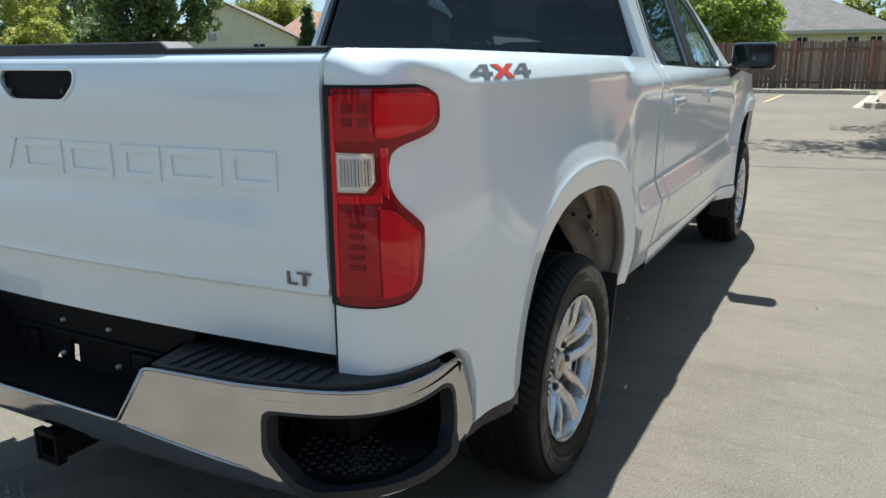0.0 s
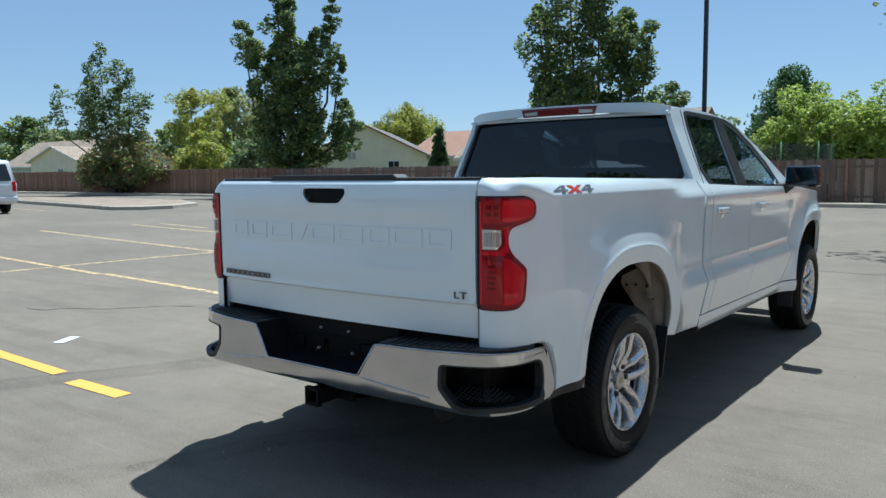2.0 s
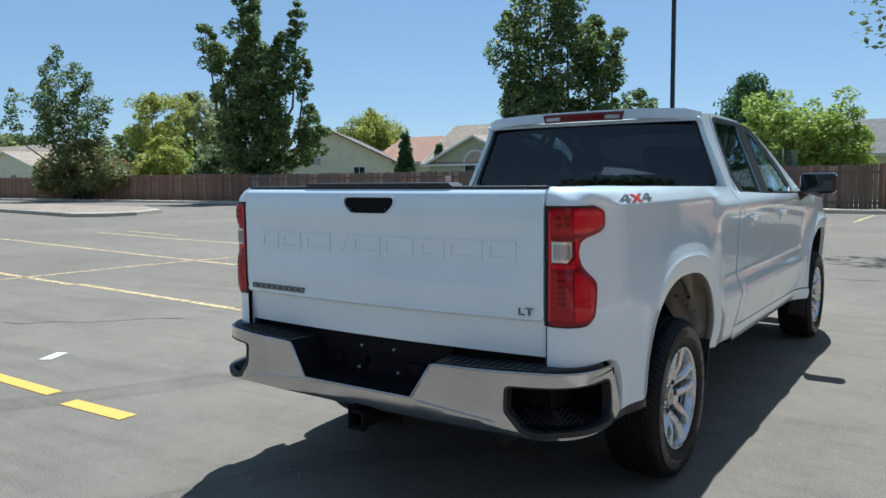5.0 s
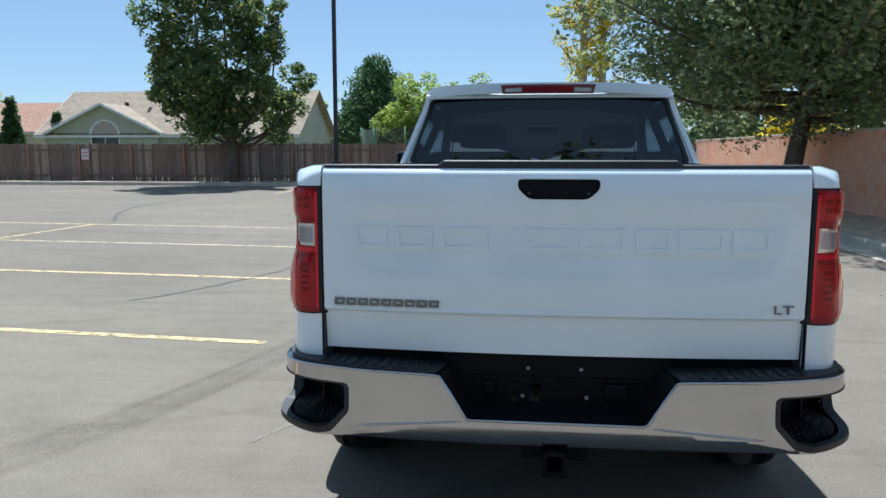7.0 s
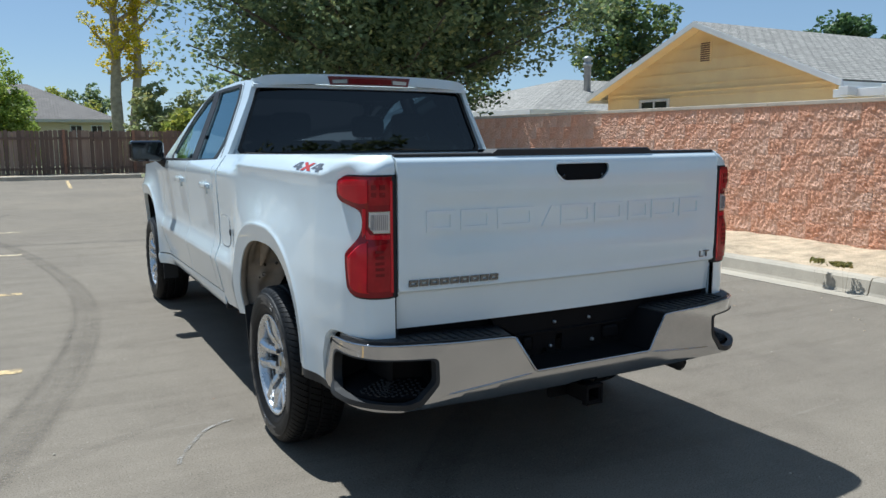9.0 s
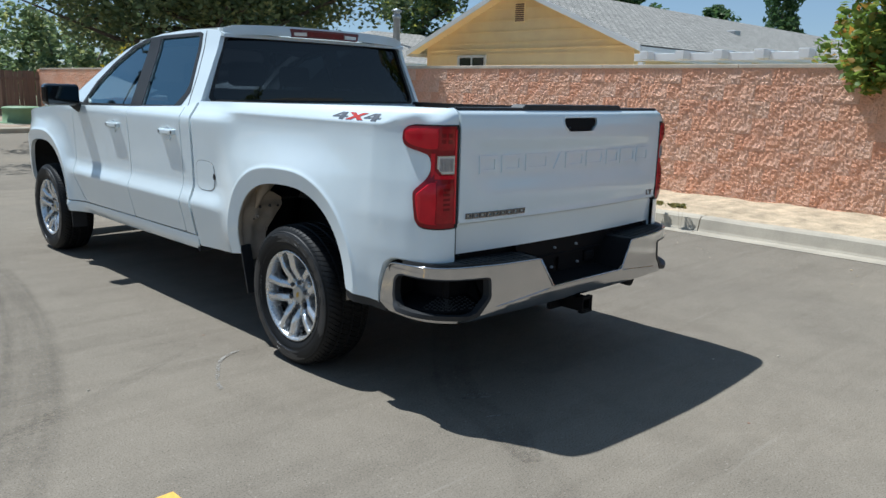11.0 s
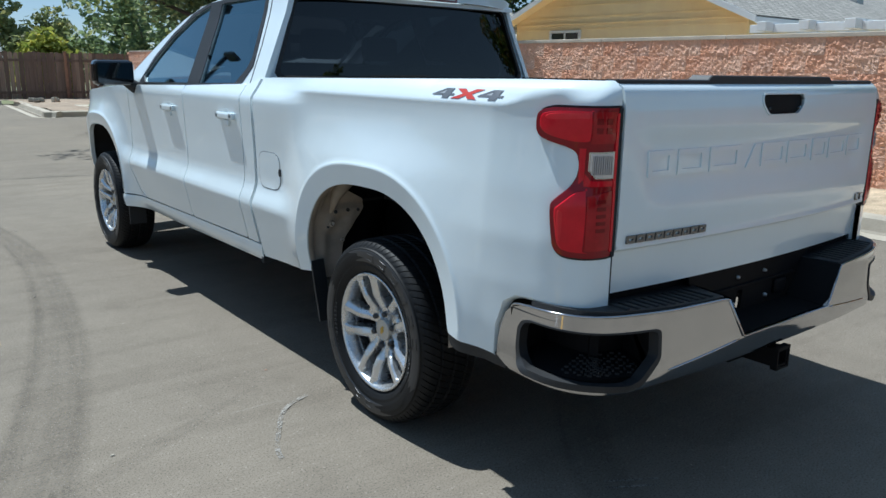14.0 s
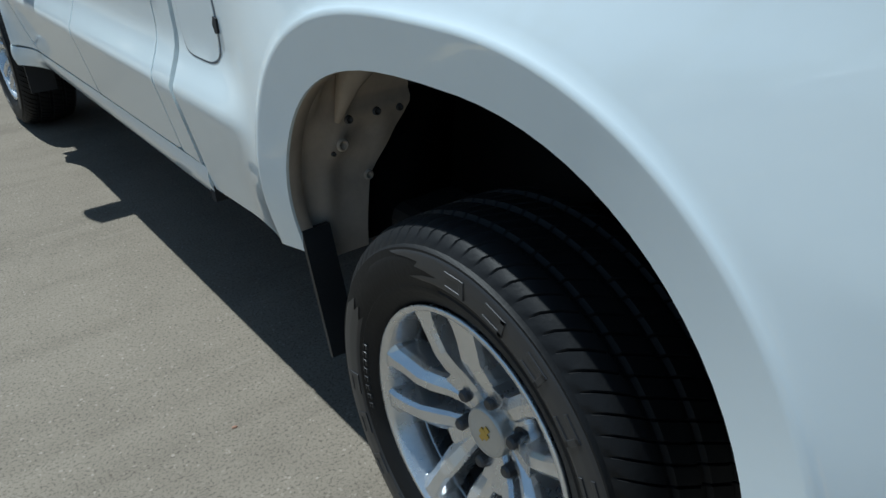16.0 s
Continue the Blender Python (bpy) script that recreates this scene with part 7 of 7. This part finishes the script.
for k, (x, y, h) in enumerate(((44, 29.0, 8.8), (52, 26.0, 8.0))):
    tree(x, y, 0, h, 3.0 - 1.4 * k, "dark pine far behind the roof", "needle", limbs=26, start=0.4, clump=0.8, per=80, size=0.2, seed=95 + k, name="pine_tree")
for k, (x, y, long, tall) in enumerate(((4.70, 1.90, 0.17, 0.10), (4.69, 2.05, 0.26, 0.05), (4.71, 2.20, 0.12, 0.035))):
    shrub(x, y, 0.005, 0.12, long, tall, "small dry olive weed lying in the gutter", "weed", 110 + k, 10, 9, 0.024, "weed", 0.03)

# ---- houses ----
def slab(name, quad, thick, mat, parent, uv_along):
    """A roof plane with thickness; shingle courses run along uv_along."""
    q = [Vector(p) for p in quad]
    nrm = (q[1] - q[0]).cross(q[3] - q[0]).normalized()
    if nrm.z < 0:
        nrm = -nrm
    drop = Vector((0, 0, thick / max(nrm.z, 0.3)))
    vs = [tuple(p) for p in q] + [tuple(p - drop) for p in q]
    fs = [(0, 1, 2, 3), (7, 6, 5, 4)] + [(k, (k + 1) % 4, 4 + (k + 1) % 4, 4 + k) for k in range(4)]
    ob = raw(name, vs, fs, mat, parent)
    along = Vector(uv_along).normalized()
    up = nrm.cross(along)
    layer = ob.data.uv_layers.new(name="UVMap")
    for lp in ob.data.loops:
        p = Vector(vs[lp.vertex_index])
        layer.data[lp.index].uv = (p.dot(along), p.dot(up))
    return ob


def gable_house(name, x, y, turn, width, length, eave, peak, wall_mat, roof_mat, label, over=0.45, edge="trim"):
    """The gable faces the house's own -y at its origin; the ridge runs along +y."""
    h = anchor(name, x, y, 0, label, "house", "houses", turn)
    w = width / 2
    vs = [(-w, 0, -0.1), (w, 0, -0.1), (w, 0, eave), (0, 0, peak), (-w, 0, eave)]
    vs += [(a, length, c) for a, _, c in vs]
    raw("wall", vs, [(0, 1, 2, 3, 4), (9, 8, 7, 6, 5), (0, 5, 6, 1), (1, 6, 7, 2), (4, 9, 5, 0)], wall_mat, h)
    rise = (peak - eave) / w
    for s in (-1, 1):
        e = w + over
        slab("roof", [(0, -over, peak + 0.10), (0, length + over, peak + 0.10), (s * e, length + over, eave - over * rise + 0.10), (s * e, -over, eave - over * rise + 0.10)], 0.06, roof_mat, h, (0, 1, 0))
        slab("barge_board", [(0, -over - 0.03, peak + 0.09), (0, -over, peak + 0.09), (s * e, -over, eave - over * rise + 0.09), (s * e, -over - 0.03, eave - over * rise + 0.09)], 0.13, edge, h, (0, 1, 0))
        under = [(0, -over + 0.002, peak + 0.022), (0, -0.002, peak + 0.022), (s * (e - 0.03), -0.002, eave - (over - 0.03) * rise + 0.022), (s * (e - 0.03), -over + 0.002, eave - (over - 0.03) * rise + 0.022)]
        slab("soffit", under, 0.02, wall_mat, h, (0, 1, 0))
        boxed("fascia", (s * e - 0.02, s * e + 0.02, -over, length + over, eave - over * rise - 0.07, eave - over * rise + 0.06), edge, h)
    return h


def window(parent, x, z, w, h, y=0.0, mat="pane", arch=False):
    win = boxed("window", (x - w / 2, x + w / 2, y - 0.02, y - 0.005, z, z + h), mat, parent)
    for d in ((x - w / 2 - 0.07, x - w / 2, z - 0.07, z + h + 0.07), (x + w / 2, x + w / 2 + 0.07, z - 0.07, z + h + 0.07), (x - w / 2, x + w / 2, z - 0.07, z), (x - w / 2, x + w / 2, z + h, z + h + 0.07), (x - 0.02, x + 0.02, z, z + h)):
        boxed("window_frame", (d[0], d[1], y - 0.05, y, d[2], d[3]), "trim", win)
    return win


# yellow house behind the wall: its gable looks towards the lot
yellow = gable_house("yellow_house", 13.6, 12.0, -90, 7.4, 30, 2.70, 4.22, "yellow_wall", "grey_roof", "yellow sided house with a grey shingle roof", 0.45)
for z in np.arange(0.4, 4.0, 0.30):
    half = 3.69 if z < 2.68 else 3.69 * (4.20 - z) / 1.52
    if half > 0.2:
        boxed("siding_lap", (-half, half, -0.016, 0.0, z, z + 0.012), "yellow_wall", yellow)
boxed("belly_band", (-3.68, 3.68, -0.03, 0.0, 2.62, 2.65), "yellow_wall", yellow)
vent = boxed("gable_vent", (-0.15, 0.19, -0.03, -0.003, 3.32, 3.85), "yellow_wall", yellow)
for k in range(9):
    boxed("vent_slat", (-0.13, 0.17, -0.04, -0.028, 3.35 + 0.054 * k, 3.38 + 0.054 * k), "post", vent)
window(yellow, -1.75, 1.50, 1.0, 0.90)
boxed("roof_vent", (1.65, 1.95, 8.8, 9.2, 3.46, 3.66), "galv", yellow, 0.02)
beam = anchor("patio_cover", 12.4, 3.5, 0, "white painted patio cover beams above the wall", "pergola")
boxed("beam", (0, 0.12, -2.6, 4.03, 2.20, 2.36), "trim", beam, 0.008)
for k in range(8):
    boxed("rafter", (-0.28, 3.0, -2.5 + 0.86 * k, -2.30 + 0.86 * k, 2.22, 2.40), "trim", beam, 0.008)
for y in (-1.0, 3.8):
    boxed("post", (0.0, 0.12, y, y + 0.12, 0, 2.18), "trim", beam)

# low grey-roofed house beyond it
low = anchor("grey_roofed_house", 0, 0, 0, "low house with a pale grey hipped shingle roof", "house", "houses")
boxed("wall", (15.0, 33.5, 21.5, 34.5, -0.1, 2.5), "grey_wall", low)
A, B, C, D, E, F = (14.5, 21, 2.45), (34, 21, 2.45), (34, 35, 2.45), (14.5, 35, 2.45), (21.3, 28, 4.2), (27.2, 28, 4.2)
for quad, along in (((A, B, F, E), (1, 0, 0)), ((C, D, E, F), (1, 0, 0)), ((D, A, E, E), (0, 1, 0)), ((B, C, F, F), (0, 1, 0))):
    slab("roof", quad, 0.08, "grey_roof", low, along)
for d in ((14.46, 14.52, 21, 35), (14.5, 34, 20.96, 21.02)):
    boxed("fascia", (d[0], d[1], d[2], d[3], 2.28, 2.46), "trim", low)
flue = anchor("flue_pipe", 20.4, 25.1, 3.1, "galvanised flue pipe with a cap above the roof", "chimney")
bm = bmesh.new()
lathe(bm, [(-2.2, 0.16), (1.45, 0.16), (1.45, 0.20), (1.60, 0.20), (1.60, 0.15), (1.72, 0.15), (1.74, 0.23), (1.82, 0.23), (1.90, 0.02)], 20, "z")
part("pipe", bm, "galv", flue, "", True)

sage = gable_house("sage_house", -25.7, 41.7, 0, 6.7, 8, 2.62, 4.20, "green_wall", "brown_roof", "sage stucco house with a tan shingle roof")
bm = bmesh.new()
arc = [bm.verts.new((-0.85 * math.cos(a), -0.03, 2.35 + 0.85 * math.sin(a))) for a in np.linspace(0, math.pi, 20)]
bm.faces.new(arc)
archw = part("arched_window", bm, "blind", sage, "arched window with a white frame")
bm = bmesh.new()
tube(bm, [(-0.92 * math.cos(a), -0.04, 2.35 + 0.92 * math.sin(a)) for a in np.linspace(0, math.pi, 20)], [0.08] * 20, 6)
part("window_frame", bm, "trim", archw)
window(sage, 0, 1.3, 1.7, 0.95)
mainroof = gable_house("sage_house_wing", -29.8, 46.0, -90, 8.0, 15.8, 2.60, 5.20, "green_wall", "brown_roof", "long tan shingle roof of the sage house")
for dx, dz in ((4.0, 4.4), (7.5, 4.6), (9.0, 4.2), (5.6, 4.9)):
    boxed("roof_vent", (1.5, 1.7, dx, dx + 0.2, dz - 0.3, dz + 0.1), "dark_roof", mainroof)
beige = gable_house("beige_house", -42.9, 46, 33, 10.4, 14, 2.95, 5.45, "beige_wall", "dark_roof", "beige stucco house with a brown-grey roof", 0.35, "post")
window(beige, 2.4, 1.4, 0.9, 1.0)
window(beige, -1.2, 2.6, 0.7, 0.6, mat="blind")
gable_house("terracotta_house", -44, 58, -90, 10.0, 9, 3.0, 5.3, "beige_wall", "orange_roof", "house with a terracotta tiled roof far off")
gable_house("terracotta_house", -38.6, 60, 0, 5.0, 10, 3.9, 5.3, "beige_wall", "orange_roof", "house with a terracotta tiled roof far off")
gable_house("tan_roofed_house", -114, 52, -90, 10, 26, 3.0, 6.3, "grey_wall", "brown_roof", "low pale house with a tan roof far off")
h4 = gable_house("tan_roofed_house", -94.5, 44.5, 0, 12.5, 7, 3.3, 5.1, "beige_wall", "brown_roof", "low pale house with a tan roof far off")
window(h4, 1.5, 1.3, 1.2, 1.0)
hip = anchor("hip_roofed_house", 0, 0, 0, "pale house with a low brown-grey hipped roof behind the fence", "house", "houses")
boxed("wall", (-10.6, 2.7, 47.0, 56.0, -0.1, 2.58), "beige_wall", hip)
A, B, C, D, E, F = (-11.1, 46.5, 2.55), (3.2, 46.5, 2.55), (3.2, 56.5, 2.55), (-11.1, 56.5, 2.55), (-6.4, 51.5, 4.75), (-1.4, 51.5, 4.75)
for quad, along in (((A, B, F, E), (1, 0, 0)), ((C, D, E, F), (1, 0, 0)), ((D, A, E, E), (0, 1, 0)), ((B, C, F, F), (0, 1, 0))):
    slab("roof", quad, 0.08, "dark_roof", hip, along)
boxed("fascia", (-11.1, 3.2, 46.46, 46.5, 2.38, 2.55), "grey_wall", hip)
for x in (-1.6, 0.9, 2.0):
    pane = boxed("window", (x - 0.27, x + 0.27, 46.97, 46.99, 1.35, 2.18), "pane", hip)
    for d in ((x - 0.33, x - 0.27, 1.29, 2.24), (x + 0.27, x + 0.33, 1.29, 2.24), (x - 0.27, x + 0.27, 2.18, 2.24), (x - 0.02, x + 0.02, 1.35, 2.18)):
        boxed("window_frame", (d[0], d[1], 46.95, 47.0, d[2], d[3]), "trim", pane)

# ---- lamp post, trampoline net, utility box, van ----
lamp_post = anchor("lamp_post", -8.05, 28.5, 0.1, "tall dark lamp post on a concrete footing", "lamp post")
bm = bmesh.new()
lathe(bm, [(-0.1, 0.30), (0.76, 0.30), (0.79, 0.27), (0.79, 0.001)], 28, "z")
part("footing", bm, "concrete", lamp_post, "round concrete footing", True)
boxed("base_cover", (-0.16, 0.16, -0.16, 0.16, 0.79, 0.92), "pole", lamp_post, 0.02)
boxed("mast", (-0.075, 0.075, -0.075, 0.075, 0.9, 9.4), "pole", lamp_post, 0.012)
boxed("lamp_head", (-0.2, 0.2, -1.0, -0.1, 9.3, 9.45), "pole", lamp_post, 0.03)
M["net_cloth"] = glass_material("net_cloth", (0.45, 0.48, 0.45), 0.6)
tramp = anchor("trampoline_net", -5.7, 31.2, 0, "dark trampoline safety net on green poles", "trampoline")
for k in range(8):
    a = 2 * math.pi * k / 8 + 0.2
    bm = bmesh.new()
    tube(bm, [(1.85 * math.cos(a), 1.85 * math.sin(a), 0), (1.85 * math.cos(a), 1.85 * math.sin(a), 2.45)], [0.03, 0.03], 8)
    part("net_pole", bm, "green_pole", tramp, "", True)
bm = bmesh.new()
lathe(bm, [(0.8, 1.8), (1.6, 1.8), (2.38, 1.8)], 40, "z")
part("net", bm, "net_cloth", tramp, "dark see-through net", True)
utility = anchor("utility_box", 4.1, 23.2, 0.13, "green round-cornered utility box on a pad", "utility box")
bm = bmesh.new()
lathe(bm, [(0.0, 0.66), (0.06, 0.66), (0.06, 0.57), (0.42, 0.56), (0.46, 0.58), (0.50, 0.55), (0.52, 0.40), (0.53, 0.001)], 36, "z")
part("housing", bm, "box_green", utility, "", True)
boxed("pad", (-0.9, 0.9, -0.8, 0.8, -0.08, 0.03), "concrete", utility, 0.02)
rock = anchor("debris", 2.9, 26.5, 0.14, "small heap of pale stones on the soil", "stones")
bm = bmesh.new()
for k in range(7):
    m = pose(random.uniform(-0.5, 0.5), random.uniform(-0.2, 0.2), 0.05, random.random() * 90, 20, random.random() * 90)
    box(bm, -0.12, 0.12, -0.08, 0.08, -0.06, 0.06, 0.02, m)
part("stones", bm, "concrete", rock)


def minivan():
    """Tail towards +x."""
    van = anchor("minivan", -28.5, 10.05, 0, "white minivan parked in a bay", "van")
    van.scale = (1.1, 1.05, 1.14)
    bm = bmesh.new()
    side = [(0, 0.45), (0.05, 0.95), (0.0, 1.08), (-0.18, 1.72), (-0.30, 1.80), (-2.8, 1.80), (-3.7, 1.12), (-4.75, 0.98), (-4.9, 0.7), (-4.85, 0.35), (-0.1, 0.32)]
    a, b = [bm.verts.new((x, -0.98, z)) for x, z in side], [bm.verts.new((x, 0.98, z)) for x, z in side]
    for v in bm.verts:
        if v.co.z > 1.1:
            v.co.y *= 1 - 0.2 * (v.co.z - 1.1)
    n = len(side)
    for k in range(n):
        bm.faces.new((a[k], a[(k + 1) % n], b[(k + 1) % n], b[k]))
    bm.faces.new(a)
    bm.faces.new(b[::-1])
    bmesh.ops.bevel(bm, geom=list(bm.edges), offset=0.05, segments=2, profile=0.5, affect="EDGES")
    part("body", bm, "van_white", van, "", True)
    raw("rear_window", [(0.015, -0.80, 1.10), (0.015, 0.80, 1.10), (-0.135, 0.70, 1.66), (-0.135, -0.70, 1.66)], [(0, 1, 2, 3)], "pane", van, "dark rear window")
    for s in (-1, 1):
        raw("side_window", [(-0.3, s * 0.992, 1.14), (-2.9, s * 0.992, 1.14), (-2.6, s * 0.875, 1.66), (-0.42, s * 0.875, 1.66)], [(0, 1, 2, 3)], "pane", van, "dark side window")
        boxed("tail_lamp", (-0.08, 0.065, s * 0.80, s * 0.93, 0.75, 1.08), "lamp_red", van, 0.02, "red tail lamp")
    boxed("number_plate", (0.055, 0.07, -0.16, 0.16, 0.78, 0.90), "decal_grey", van, 0.0, "plain plate")
    boxed("bumper", (-0.05, 0.11, -0.95, 0.95, 0.40, 0.58), "van_white", van, 0.04)
    for x in (-0.85, -3.85):
        for s in (-1, 1):
            bm = bmesh.new()
            lathe(bm, [(-0.1, 0.19), (-0.1, 0.31), (-0.07, 0.33), (0.07, 0.33), (0.1, 0.31), (0.1, 0.19), (0.06, 0.17), (0.06, 0.001)], 28)
            for v in bm.verts:
                v.co = Vector((x + v.co.y, s * (0.89 + v.co.x), 0.33 + v.co.z))
            part("tyre", bm, "rubber", van, "", True)


minivan()

# grit, chips and dry leaf bits lying about
def scatter(name, count, area, small, large, mat, label, seed, flat=0.5):
    rng = random.Random(seed)
    vs, fs = [], []
    for k in range(count):
        x, y = rng.uniform(area[0], area[1]), rng.uniform(area[2], area[3])
        r = rng.uniform(small, large) if rng.random() > 0.1 else large * 1.5
        a0, at = rng.uniform(0, 6.28), len(vs)
        stretch = rng.uniform(0.5, 1.0)
        ring = [(r * math.cos(a0 + 1.2566 * i) * rng.uniform(0.7, 1.1), stretch * r * math.sin(a0 + 1.2566 * i) * rng.uniform(0.7, 1.1)) for i in range(5)]
        vs += [(x + px, y + py, 0.0015) for px, py in ring] + [(x + 0.6 * px, y + 0.6 * py, 0.0015 + flat * r) for px, py in ring]
        fs += [(at + i, at + (i + 1) % 5, at + 5 + (i + 1) % 5, at + 5 + i) for i in range(5)] + [tuple(range(at + 5, at + 10))]
    ob = raw(name, vs, fs, mat)
    tagged(ob, label, "debris", kind="stuff")


scatter("gravel", 320, (-7, 4.3, -4, 9), 0.002, 0.006, "concrete", "pale grit scattered on the asphalt", 5)
scatter("gravel", 220, (3.3, 4.5, -4, 14), 0.004, 0.011, "soil", "tan grit along the gutter", 6)
scatter("dry_leaves", 30, (-5, 4.4, -4, 12), 0.004, 0.010, "post", "brown leaf bits on the asphalt", 7, 0.2)

# unseen sheet added to throw warm light up onto the yellow gable
tagged(boxed("yard", (6.64, 13.55, -12, 29, -0.05, 0.0), "soil"), "unseen tan sheet behind the block wall, added to bounce warm light", "soil", kind="structure")

# unseen plain building and far trees, added to close the place behind the camera
boxed("building_south", (-40, 20, -34, -24, -0.1, 5.0), "stucco")
# trees added only to darken what the rear glass, paint and chrome reflect
for k, (x, y, h) in enumerate(((9, -22.5, 7.0), (1, -22.5, 6.4), (-8, -22.5, 7.2), (-16, -22.5, 6.6))):
    tree(x, y, 0, h * 0.62, 3.6, "unseen broad green tree added to darken reflections", "leaf_dark", limbs=26, start=0.2, clump=1.1, per=60, size=0.24, seed=130 + k)
tagged(bpy.data.objects["building_south"], "unseen plain low stucco building added to close the lot", "building", kind="structure")
block_wall()
